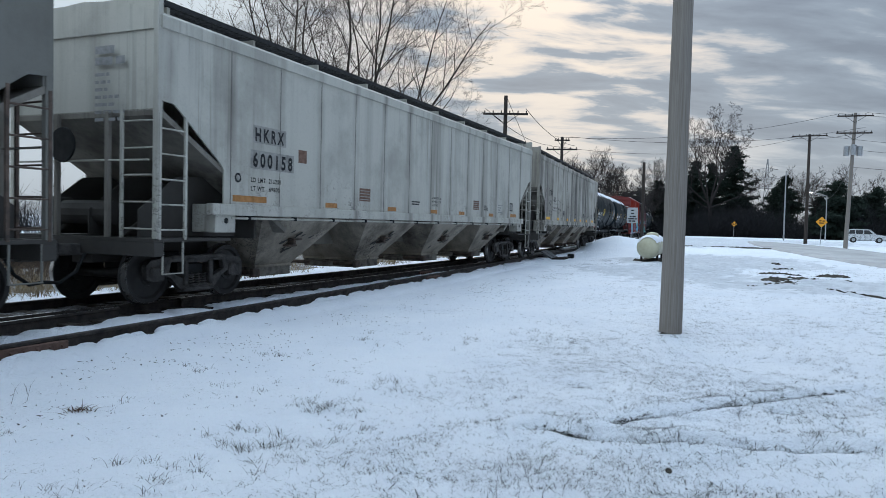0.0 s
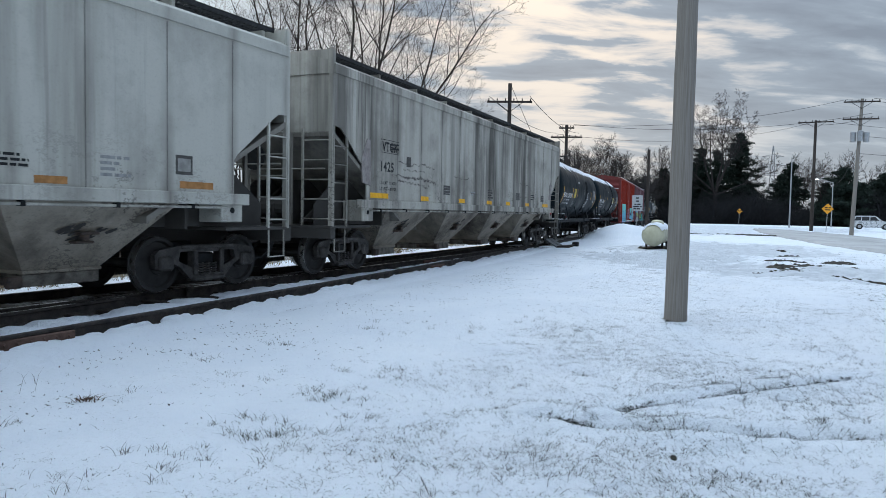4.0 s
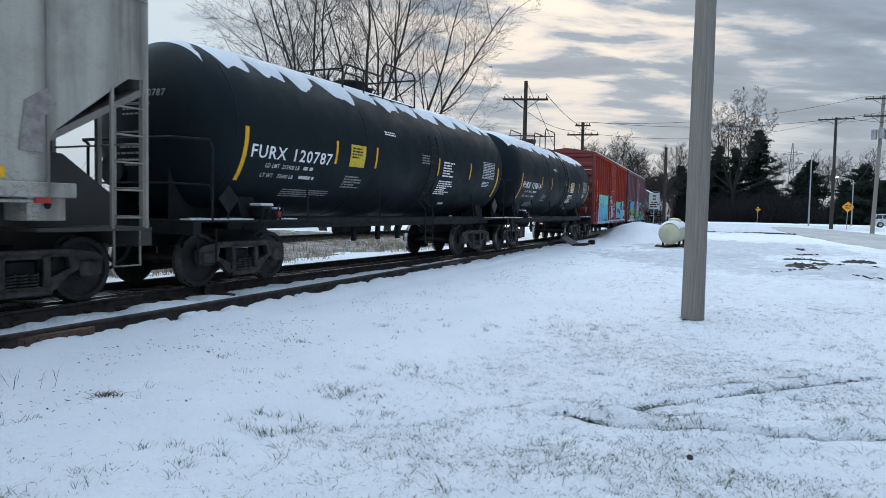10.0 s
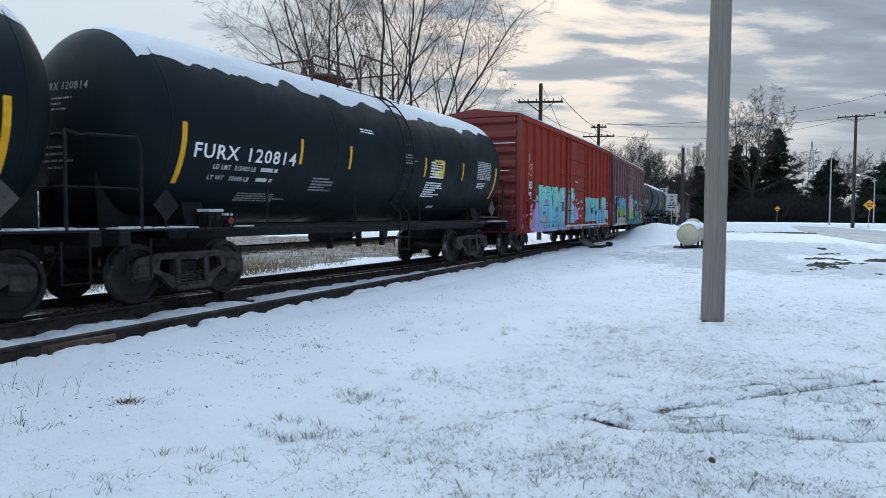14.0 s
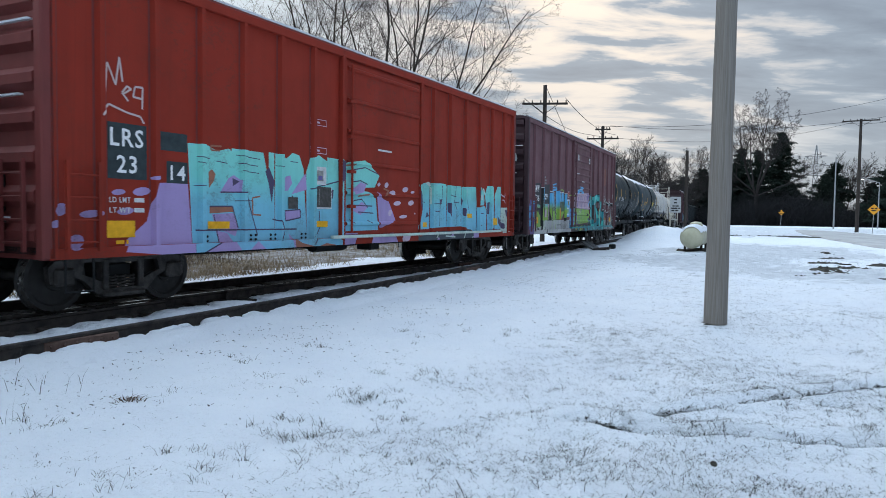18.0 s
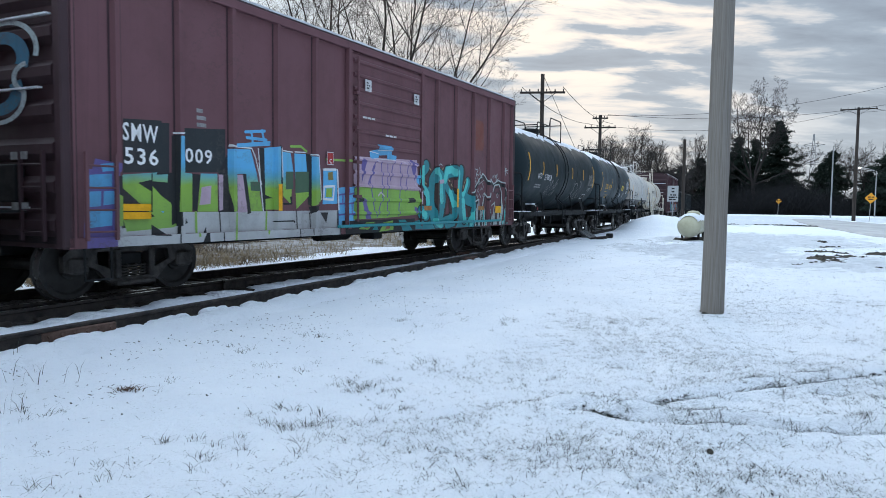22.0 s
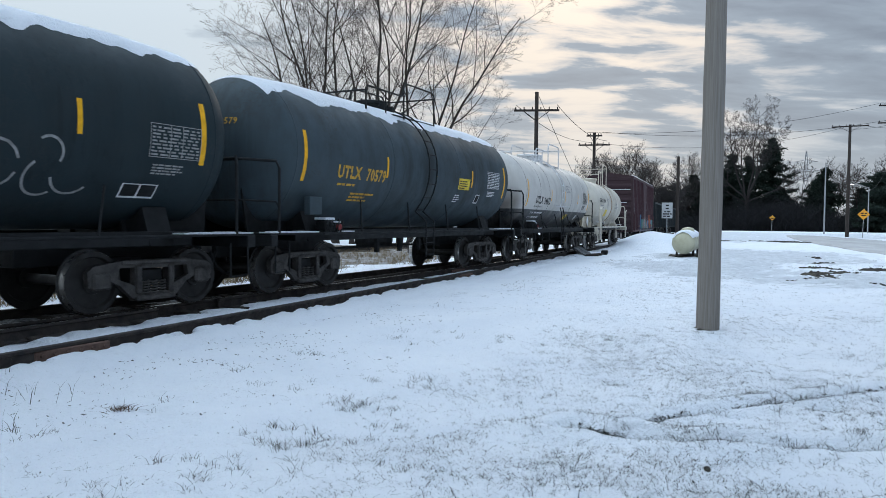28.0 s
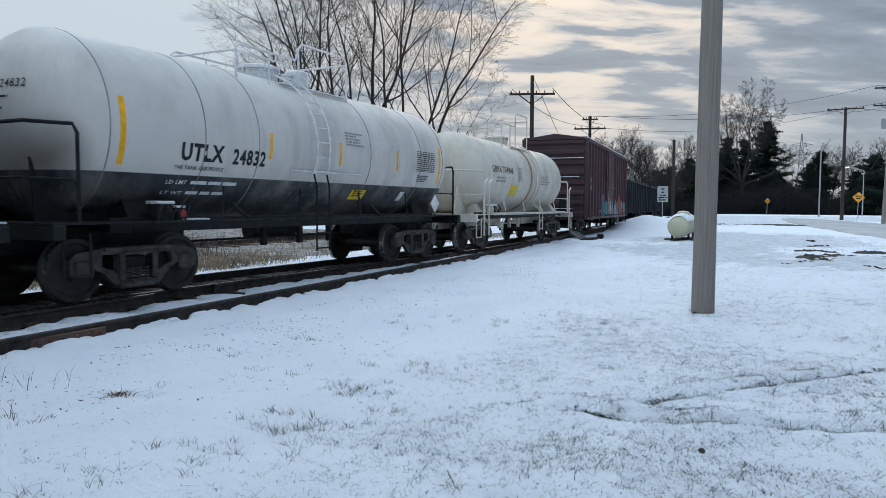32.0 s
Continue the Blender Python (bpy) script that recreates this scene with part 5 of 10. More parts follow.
NUMBER_BLACK = spray_can("number_black", (0.018, 0.024, 0.028))
VIOLET = spray_can("violet", (0.13, 0.10, 0.30))
SKY_BLUE = spray_can("sky_blue", (0.11, 0.40, 0.68))
SILVER = spray_can("silver", (0.43, 0.44, 0.44))
INK = spray_can("ink", (0.012, 0.014, 0.016))
WILD_LETTER = spray_can("blue_over_green", (0.2, 0.4, 0.1), fade(((1.0, (0.20, 0.36, 0.07)), (1.62, (0.25, 0.43, 0.06)), (1.84, (0.10, 0.36, 0.50)), (1.95, (0.10, 0.40, 0.68)), (2.6, (0.13, 0.44, 0.70)))))
DUSTY_PINK = spray_can("dusty_pink", (0.47, 0.34, 0.42))
DARK_GREEN = spray_can("dark_green", (0.055, 0.11, 0.065))
BRIGHT_WHITE = spray_can("white", (0.66, 0.67, 0.68))
TAG_OLIVE = spray_can("olive", (0.22, 0.17, 0.05))
TAG_GREEN = spray_can("green", (0.24, 0.43, 0.08))
DEEP_TEAL = spray_can("deep_teal", (0.020, 0.235, 0.265))
BRIGHT_TEAL = spray_can("bright_teal", (0.085, 0.55, 0.51))
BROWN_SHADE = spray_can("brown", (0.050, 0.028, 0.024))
WORN_TAN = spray_can("tan", (0.36, 0.26, 0.14))
PALE_TAG = spray_can("pale_tag", (0.44, 0.50, 0.50))
RED_PRIMER = spray_can("red_primer", (0.17, 0.042, 0.028))


def red_graffiti(car, cells):
    n = iter(range(1, 100))
    spray(car, cells, LAVENDER, [[(-6.04, 1.79), (-5.45, 1.83), (-5.35, 0.73), (-6.0, 0.75), (-6.2, 1.26)], [(-6.18, 1.26), (-6.0, 1.33), (-6.0, 0.76), (-6.61, 0.82), (-6.54, 0.99)]], next(n))
    spray(car, cells, LAVENDER, ovals((-6.67, 1.64, 0.11, 0.04), (-6.29, 1.66, 0.15, 0.06), (-7.53, 1.39, 0.11, 0.08), (-7.1, 1.34, 0.16, 0.05), (-7.33, 0.97, 0.13, 0.1), (-7.64, 1.21, 0.07, 0.05), (-6.56, 1.38, 0.14, 0.05), (-6.07, 1.86, 0.07, 0.03)), next(n))
    spray(car, cells, TURQUOISE, [[(-5.45, 2.42), (-5.08, 2.43), (-4.84, 2.35), (-4.58, 2.41), (-4.4, 2.25), (-4.28, 1.58), (-4.22, 0.73), (-5.35, 0.72)]], next(n))
    spray(car, cells, TURQUOISE, [[(-4.52, 2.42), (-3.77, 2.41), (-3.61, 1.88), (-3.6, 0.69), (-4.79, 0.71)], [(-3.63, 2.43), (-3.49, 2.43), (-3.47, 0.71), (-3.63, 0.7)], [(-3.46, 2.42), (-3.29, 2.42), (-3.17, 2.35), (-2.99, 2.47), (-2.8, 2.44), (-2.67, 2.2), (-2.55, 0.71), (-3.47, 0.71)], [(-2.59, 2.15), (-2.47, 2.42), (-2.2, 2.49), (-1.94, 2.39), (-1.9, 0.72), (-2.57, 0.71)], [(-1.94, 2.47), (-1.51, 2.46), (-1.5, 0.75), (-1.9, 0.72)]], next(n))
    spray(car, cells, LAVENDER, [[(-4.79, 1.69), (-4.6, 1.93), (-4.48, 1.99), (-4.31, 1.91), (-4.32, 1.72)], [(-4.96, 1.35), (-4.49, 1.37), (-4.38, 1.13), (-4.44, 0.99), (-4.88, 1.14)], [(-4.88, 1.09), (-4.63, 1.05), (-4.35, 0.75), (-4.79, 0.73), (-5.22, 0.73), (-4.81, 0.9)], [(-4.21, 0.72), (-3.97, 0.9), (-3.72, 0.72)], [(-3.23, 1.76), (-3.19, 2.03), (-3.05, 2.06), (-3.0, 1.92), (-3.11, 1.79)], [(-3.02, 1.72), (-2.74, 2.01), (-2.61, 2.12), (-2.57, 1.82)], [(-3.2, 1.42), (-2.77, 1.45), (-2.75, 1.3), (-3.18, 1.24)], [(-3.1, 1.02), (-2.87, 0.84), (-2.99, 0.72)]], next(n))
    spray(car, cells, DARK_PLUM, [[(-4.51, 1.94), (-4.34, 1.89), (-4.5, 1.81)], [(-3.72, 2.09), (-3.62, 2.17), (-3.47, 1.92), (-3.51, 1.79), (-3.55, 1.55), (-3.64, 1.91)], [(-1.58, 2.45), (-1.45, 2.43), (-1.45, 2.07), (-1.56, 2.0)], [(-1.87, 1.87), (-1.72, 1.84), (-1.76, 1.66)]], next(n))
    spray(car, cells, RUST_ORANGE, [[(-5.03, 2.01), (-4.96, 2.06), (-4.88, 1.98), (-4.92, 1.87), (-5.02, 1.76)], [(-5.01, 1.47), (-4.51, 1.48), (-4.49, 1.39), (-5.01, 1.36)], [(-2.99, 0.92), (-2.77, 0.83), (-2.4, 0.76), (-2.74, 0.71), (-2.96, 0.72)], [(-2.3, 0.75), (-2.05, 0.81), (-1.75, 0.77), (-1.79, 0.7), (-2.26, 0.7)]], next(n))
    spray(car, cells, DARK_PLUM, ribbons(0.012, [(-4.78, 1.7), (-4.17, 1.72), (-4.09, 1.45), (-3.91, 0.99)], [(-3.53, 1.27), (-3.35, 1.24), (-3.28, 1.07), (-3.35, 0.88)], [(-2.47, 1.84), (-1.53, 2.03)], [(-2.19, 1.43), (-2.17, 1.11), (-2.4, 0.79)], [(-5.3, 1.1), (-2.87, 1.09)], [(-3.2, 1.42), (-2.77, 1.45), (-2.75, 1.3), (-3.18, 1.24), (-3.2, 1.42)], [(-5.01, 1.47), (-4.51, 1.48), (-4.38, 1.13)], [(-4.92, 1.34), (-4.81, 0.9), (-5.22, 0.73)], [(-2.99, 1.7), (-3.0, 1.44)], [(-5.12, 2.16), (-5.08, 2.05)]), next(n))
    spray(car, cells, RUST_ORANGE, ribbons(0.014, [(-3.85, 1.66), (-4.04, 1.63), (-4.03, 1.35), (-3.83, 1.34)], [(-4.75, 2.43), (-4.99, 2.42), (-4.97, 2.35), (-4.78, 2.36)]), next(n))
    spray(car, cells, DARK_PLUM, ribbons(0.007, [(-5.27, 2.23), (-5.0, 2.22)], [(-5.25, 2.15), (-5.06, 2.12)], [(-4.43, 2.32), (-3.85, 2.29)], [(-4.38, 2.19), (-3.9, 2.17)], [(-4.31, 2.07), (-3.88, 2.05)], [(-4.87, 2.19), (-4.62, 2.17)], [(-3.44, 2.21), (-3.23, 2.2)], [(-3.05, 2.31), (-2.83, 2.31)], [(-5.33, 1.78), (-5.09, 1.8)], [(-4.46, 1.57), (-4.06, 1.58)]), next(n))
    spray(car, cells, TURQUOISE, [[(-1.41, 2.41), (-0.7, 2.5), (-0.14, 2.21), (-0.33, 1.95), (-1.41, 1.89)], [(-1.41, 1.89), (-0.6, 1.85), (-0.28, 1.71), (-0.18, 1.04), (-1.4, 1.03)]], next(n))
    spray(car, cells, LAVENDER, [[(-1.16, 1.88), (-0.87, 2.04), (-0.65, 2.0), (-0.74, 1.84), (-1.12, 1.77)], [(-1.16, 1.45), (-0.82, 1.64), (-0.6, 1.52), (-0.86, 1.36)], [(-0.24, 1.87), (0.01, 1.72), (-0.02, 1.09), (-0.13, 1.09)], [(-0.02, 1.72), (0.25, 1.66), (0.55, 1.25), (-0.02, 1.09)], [(-0.37, 0.94), (0.49, 0.97), (0.68, 0.72), (-0.46, 0.71)], [(-1.44, 0.99), (-0.95, 0.99), (-1.11, 0.71), (-1.44, 0.74)]], next(n))
    spray(car, cells, PALE_LILAC, ovals((0.4, 1.86, 0.13, 0.05), (0.97, 1.95, 0.13, 0.06), (1.31, 1.9, 0.09, 0.03), (0.62, 1.63, 0.16, 0.05), (1.24, 1.65, 0.13, 0.06), (0.89, 1.33, 0.18, 0.04), (0.15, 2.02, 0.08, 0.06), (1.03, 0.84, 0.19, 0.1), (-0.16, 2.02, 0.06, 0.04), (0.31, 1.41, 0.08, 0.07)), next(n))
    spray(car, cells, DARK_PLUM, ribbons(0.012, [(-1.37, 2.24), (-0.7, 2.35), (-0.19, 2.24)], [(-1.32, 1.56), (-0.42, 1.55)], [(-1.12, 1.65), (-0.82, 1.69), (-0.6, 1.52)], [(-1.16, 2.03), (-0.87, 2.07), (-0.6, 2.0)], [(-0.95, 1.42), (-0.37, 1.4)], [(-1.28, 1.27), (-1.12, 1.19)], [(-0.6, 1.25), (-0.46, 1.19)]), next(n))
    spray(car, cells, RUST_ORANGE, ribbons(0.02, [(-1.38, 2.35), (-1.08, 2.39)], [(-0.95, 1.75), (-0.6, 1.79)], [(0.05, 1.94), (0.25, 1.89), (0.05, 1.78)]), next(n))
    spray(car, cells, DARK_PLUM, [[(1.63, 1.98), (1.71, 1.97), (1.78, 1.71), (1.73, 1.49), (1.66, 1.64)], [(5.13, 2.06), (5.35, 2.17), (5.2, 1.87)]], next(n))
    spray(car, cells, TURQUOISE, [[(1.61, 2.09), (2.18, 2.18), (2.26, 2.06), (2.26, 1.57), (1.75, 1.54), (1.72, 1.86)], [(1.75, 1.54), (2.26, 1.57), (2.26, 1.03), (1.58, 1.03), (1.6, 1.08)], [(2.31, 2.16), (2.94, 2.18), (3.15, 2.17), (3.19, 2.1), (3.18, 1.07), (2.29, 1.05)], [(3.23, 2.15), (4.04, 2.15), (4.06, 1.08), (3.2, 1.07)], [(4.07, 2.14), (4.39, 2.15), (5.0, 2.17), (5.06, 1.74), (5.04, 0.91), (4.08, 1.08)]], next(n))
    spray(car, cells, TURQUOISE, [[(5.17, 1.79), (5.2, 2.0), (5.36, 2.2), (5.55, 2.04), (5.6, 1.83), (5.59, 1.67), (5.17, 1.66)], [(5.08, 1.6), (5.65, 1.65), (5.77, 1.5), (5.77, 0.89), (5.06, 0.88)], [(5.63, 1.98), (5.8, 2.23), (6.03, 2.24), (6.26, 2.01), (6.33, 1.77), (6.33, 1.01), (5.84, 0.95), (5.8, 1.46)], [(6.38, 2.02), (6.56, 2.24), (6.81, 2.25), (6.82, 0.96), (6.37, 0.97)]], next(n))
    spray(car, cells, PALE_MINT, [[(6.83, 1.62), (7.33, 1.63), (7.44, 1.29), (7.39, 0.87), (6.84, 0.85)], [(2.04, 2.15), (2.18, 2.19), (2.3, 2.16), (2.3, 2.0), (2.25, 2.08)], [(5.46, 2.17), (5.6, 2.12), (5.68, 1.96), (5.59, 1.98)], [(6.04, 2.24), (6.28, 2.08), (6.35, 1.86), (6.24, 2.02)], [(5.3, 1.96), (5.49, 1.97), (5.49, 1.82), (5.3, 1.81)], [(2.29, 2.06), (2.34, 2.05), (2.34, 1.64), (2.28, 1.64)], [(4.38, 2.13), (4.46, 2.12), (4.46, 1.92), (4.38, 1.91)]], next(n))
    spray(car, cells, DARK_PLUM, [[(2.13, 1.46), (2.25, 1.35), (2.06, 1.3)], [(2.8, 1.77), (2.96, 1.78), (2.86, 1.6)], [(3.25, 1.69), (3.4, 1.7), (3.48, 1.55), (3.35, 1.33), (3.26, 1.46)], [(4.16, 1.59), (4.28, 1.55), (4.23, 1.34), (4.16, 1.4)], [(5.8, 1.75), (5.98, 1.78), (5.96, 1.42), (5.8, 1.42)], [(4.06, 1.86), (4.17, 1.78), (4.12, 1.67), (4.06, 1.63)], [(6.61, 1.36), (6.79, 1.24), (7.08, 1.02), (6.9, 0.98), (6.64, 1.15)], [(7.15, 1.55), (7.31, 1.56), (7.43, 1.29), (7.31, 1.34)]], next(n))
    spray(car, cells, DARK_PLUM, ribbons(0.011, [(2.95, 2.13), (2.94, 1.78)], [(2.84, 1.6), (2.82, 1.1)], [(3.76, 2.16), (3.66, 1.72), (3.81, 1.54), (3.82, 1.11)], [(3.29, 1.9), (3.76, 1.87)], [(2.38, 1.65), (2.94, 1.67)], [(3.62, 1.72), (3.94, 1.71)], [(4.44, 1.82), (4.59, 1.44)], [(5.08, 1.49), (5.06, 0.91)], [(5.74, 1.5), (5.77, 0.93)], [(5.32, 1.43), (5.56, 1.44)], [(5.23, 1.09), (5.47, 1.09)], [(1.95, 1.69), (2.03, 1.68)], [(2.57, 1.47), (2.82, 1.47)]), next(n))
    spray(car, cells, SLATE_BLUE, [[(1.6, 0.93), (2.73, 0.96), (2.73, 0.65), (1.59, 0.63)], [(2.73, 0.96), (4.7, 0.99), (4.75, 0.75), (2.73, 0.65)]], next(n))
    spray(car, cells, LAVENDER, [[(2.5, 0.7), (2.63, 0.83), (2.77, 0.71)], [(2.91, 0.69), (3.09, 0.77), (3.14, 0.7)], [(4.72, 0.93), (5.08, 0.9), (5.08, 0.74), (4.75, 0.73)], [(3.3, 0.84), (3.48, 0.91), (3.52, 0.79)]], next(n))
    spray(car, cells, PALE_MINT, ribbons(0.02, [(2.54, 0.81), (2.69, 0.96)], [(3.05, 0.84), (3.57, 0.81)], [(4.11, 0.69), (4.2, 0.89)], [(4.59, 0.71), (4.7, 0.79)]), next(n))
    spray(car, cells, PALE_LILAC, ribbons(0.012, [(6.85, 2.04), (6.93, 1.93), (7.0, 2.05)], [(7.04, 2.03), (7.05, 1.93)], [(6.89, 1.86), (7.0, 1.77), (7.15, 1.82)], [(1.39, 1.41), (1.45, 1.39)]), next(n))
    spray(car, cells, CHALK_PINK, ribbons(0.014, [(-6.88, 2.91), (-6.84, 3.36), (-6.71, 3.08), (-6.65, 3.46), (-6.6, 3.14)], [(-6.6, 2.97), (-6.46, 3.06), (-6.53, 3.09), (-6.61, 2.99), (-6.51, 2.89)], [(-6.4, 3.1), (-6.27, 3.11), (-6.28, 2.95), (-6.43, 2.96), (-6.4, 3.1)], [(-6.27, 3.09), (-6.28, 2.81)], [(-6.96, 2.64), (-6.82, 2.81), (-6.53, 2.73), (-6.31, 2.7), (-6.25, 2.61)]), next(n))


def maroon_graffiti(car, cells):
    n = iter(range(1, 100))

    def over():
        """A layer that clears the many strokes below it."""
        return [next(n) for _ in range(3)][-1]

    spray(car, cells, NUMBER_BLACK, [[(-6.3, 2.51), (-5.98, 2.53), (-5.99, 1.8), (-6.31, 1.78)], [(-5.75, 2.48), (-4.84, 2.55), (-4.85, 1.86), (-5.76, 1.82)]], next(n))
    spray(car, cells, NUMBER_BLACK, [[(-6.78, 2.51), (-6.12, 2.55), (-6.14, 1.81), (-6.79, 1.77)]], next(n))
    spray(car, cells, VIOLET, [[(-7.36, 1.79), (-6.9, 1.84), (-6.92, 0.77), (-7.42, 0.75)], [(-7.22, 1.94), (-6.83, 1.89), (-6.88, 1.77), (-7.27, 1.79)]], next(n))
    spray(car, cells, SKY_BLUE, [[(-7.31, 1.72), (-6.97, 1.75), (-6.97, 1.58), (-7.31, 1.56)], [(-7.34, 1.5), (-7.14, 1.51), (-7.15, 1.31), (-7.34, 1.3)], [(-7.1, 1.51), (-6.94, 1.52), (-6.95, 1.34), (-7.11, 1.32)], [(-7.36, 1.24), (-6.97, 1.26), (-6.98, 1.05), (-7.36, 1.02)], [(-7.14, 1.87), (-6.92, 1.9), (-6.92, 1.79), (-7.11, 1.77)]], next(n))
    spray(car, cells, SILVER, [[(-6.93, 1.16), (-5.74, 1.23), (-5.69, 0.67), (-6.96, 0.69)]], next(n))
    spray(car, cells, SILVER, [[(-6.32, 1.22), (-4.27, 1.23), (-4.28, 0.74), (-6.33, 0.75)], [(-4.27, 1.23), (-1.75, 1.24), (-1.75, 0.73), (-4.28, 0.74)]], next(n))
    spray(car, cells, INK, [[(-6.92, 1.72), (-5.84, 1.82), (-5.8, 1.02), (-6.89, 1.01)]], next(n))
    spray(car, cells, WILD_LETTER, [[(-6.83, 1.74), (-6.21, 1.8), (-6.26, 1.7), (-6.83, 1.58)], [(-6.83, 1.58), (-6.63, 1.68), (-5.96, 1.34), (-5.87, 1.02), (-6.09, 1.03)], [(-6.8, 1.12), (-5.89, 1.19), (-5.9, 1.0), (-6.75, 0.96)], [(-6.91, 1.47), (-6.82, 1.43), (-6.83, 1.04), (-6.92, 1.04)]], next(n))
    spray(car, cells, SKY_BLUE, [[(-6.28, 1.44), (-6.06, 1.34), (-6.11, 1.21), (-6.31, 1.34)]], next(n))
    spray(car, cells, INK, [[(-5.94, 2.35), (-5.83, 2.38), (-5.86, 1.07), (-5.96, 1.03)], [(-5.0, 1.85), (-4.72, 2.29), (-4.73, 1.22), (-5.01, 1.22)], [(-5.55, 1.81), (-5.38, 1.8), (-5.46, 1.24), (-5.55, 1.25)], [(-4.46, 1.86), (-4.36, 1.85), (-4.25, 1.21), (-4.34, 1.18)], [(-4.04, 2.32), (-3.92, 2.32), (-3.88, 1.24), (-3.98, 1.24)], [(-3.59, 2.39), (-3.44, 2.38), (-3.42, 1.36), (-3.57, 1.83)], [(-2.77, 2.3), (-2.57, 2.29), (-2.58, 1.31), (-2.71, 1.36)]], next(n))
    spray(car, cells, WILD_LETTER, [[(-5.83, 2.36), (-5.75, 2.36), (-5.76, 1.82), (-5.55, 1.81), (-5.56, 1.23), (-5.85, 1.23)], [(-5.38, 1.82), (-5.03, 1.83), (-5.02, 1.23), (-5.45, 1.23)], [(-4.8, 2.24), (-4.26, 2.27), (-4.11, 1.87), (-4.8, 1.84)], [(-4.8, 1.84), (-4.59, 1.85), (-4.6, 1.23), (-4.73, 1.23)], [(-4.37, 1.86), (-4.11, 1.87), (-3.97, 1.23), (-4.26, 1.23)], [(-3.92, 2.32), (-3.57, 2.37), (-3.54, 1.97), (-3.58, 1.26), (-3.89, 1.26)], [(-3.44, 2.29), (-3.21, 2.28), (-3.14, 1.97), (-3.21, 1.36), (-3.42, 1.5)], [(-3.11, 2.28), (-2.77, 2.29), (-2.68, 1.51), (-3.05, 1.26)], [(-2.59, 2.26), (-2.36, 2.26), (-2.3, 1.42), (-2.59, 1.32)]], next(n))
    spray(car, cells, WILD_LETTER, [[(-6.31, 1.76), (-6.02, 1.78), (-6.03, 1.66), (-6.31, 1.67)], [(-6.31, 1.61), (-6.14, 1.46), (-5.97, 1.36), (-5.98, 1.23), (-6.32, 1.25)]], next(n))
    spray(car, cells, DUSTY_PINK, [[(-5.36, 1.61), (-5.16, 1.64), (-5.18, 1.35), (-5.41, 1.33)], [(-5.0, 1.82), (-4.9, 1.82), (-4.91, 1.26), (-4.99, 1.24)], [(-4.58, 1.83), (-4.45, 1.84), (-4.34, 1.22), (-4.57, 1.21)]], next(n))
    spray(car, cells, DARK_GREEN, [[(-3.35, 1.94), (-3.14, 1.95), (-3.14, 1.63), (-3.35, 1.62)], [(-3.08, 1.95), (-2.68, 1.97), (-2.68, 1.59), (-3.08, 1.56)], [(-4.27, 1.73), (-4.0, 1.73), (-4.01, 1.57), (-4.26, 1.58)]], next(n))
    spray(car, cells, INK, [[(-2.68, 1.31), (-2.33, 1.34), (-2.62, 1.16)], [(-2.32, 1.2), (-2.07, 1.2), (-2.13, 0.99)], [(-3.99, 1.54), (-3.7, 1.46), (-3.96, 1.44)], [(-3.42, 1.38), (-3.21, 1.38), (-3.23, 1.49), (-3.17, 1.5), (-3.17, 1.35), (-3.42, 1.34)], [(-5.42, 0.75), (-5.28, 1.0), (-5.26, 0.76)], [(-5.74, 1.23), (-5.65, 1.06), (-5.74, 1.03)], [(-6.33, 1.05), (-6.02, 0.88), (-6.33, 0.89)]], next(n))
    spray(car, cells, BRIGHT_WHITE, ribbons(0.011, [(-4.78, 2.29), (-4.23, 2.29), (-4.14, 2.14), (-3.99, 1.68)], [(-4.77, 2.31), (-4.67, 2.28)], [(-3.42, 2.31), (-3.15, 2.3)], [(-3.1, 2.31), (-2.77, 2.32)], [(-2.63, 2.29), (-2.36, 2.29), (-2.28, 1.44)], [(-5.92, 2.39), (-5.76, 2.4)], [(-3.45, 2.36), (-3.43, 1.83)], [(-4.07, 2.3), (-4.02, 1.72), (-3.95, 1.24)]), next(n))
    spray(car, cells, SKY_BLUE, [[(-2.23, 2.03), (-1.79, 2.06), (-1.76, 1.37), (-2.25, 1.36)], [(-1.73, 1.69), (-1.26, 1.73), (-1.23, 0.92), (-1.71, 0.88)], [(-4.61, 2.34), (-3.77, 2.45), (-3.77, 2.37), (-4.6, 2.28)]], next(n))
    spray(car, cells, SKY_BLUE, ribbons(0.025, [(-4.39, 2.55), (-3.91, 2.61)], [(-4.35, 2.46), (-3.87, 2.46)], [(-4.24, 2.57), (-4.21, 2.39)], [(-3.98, 2.61), (-3.92, 2.43)]), next(n))
    spray(car, cells, VIOLET, ribbons(0.018, [(-1.72, 1.55), (-1.24, 1.59)], [(-1.72, 1.37), (-1.24, 1.39)], [(-1.72, 1.15), (-1.24, 1.17)], [(-1.48, 1.7), (-1.47, 1.56)], [(-1.57, 1.56), (-1.57, 1.37)], [(-1.39, 1.37), (-1.38, 1.16)]), next(n))
    spray(car, cells, BRIGHT_WHITE, ribbons(0.022, [(-2.2, 1.7), (-1.86, 1.72), (-1.91, 1.45), (-2.22, 1.46), (-2.2, 1.7)], [(-2.22, 2.03), (-1.81, 2.05)], [(-1.76, 2.04), (-1.71, 1.26)]), next(n))
    spray(car, cells, WILD_LETTER, [[(-2.13, 1.67), (-1.93, 1.68), (-1.95, 1.5), (-2.15, 1.5)]], next(n))
    spray(car, cells, TAG_OLIVE, [[(-2.08, 1.98), (-1.92, 2.0), (-1.9, 1.84), (-2.07, 1.83)]], next(n))
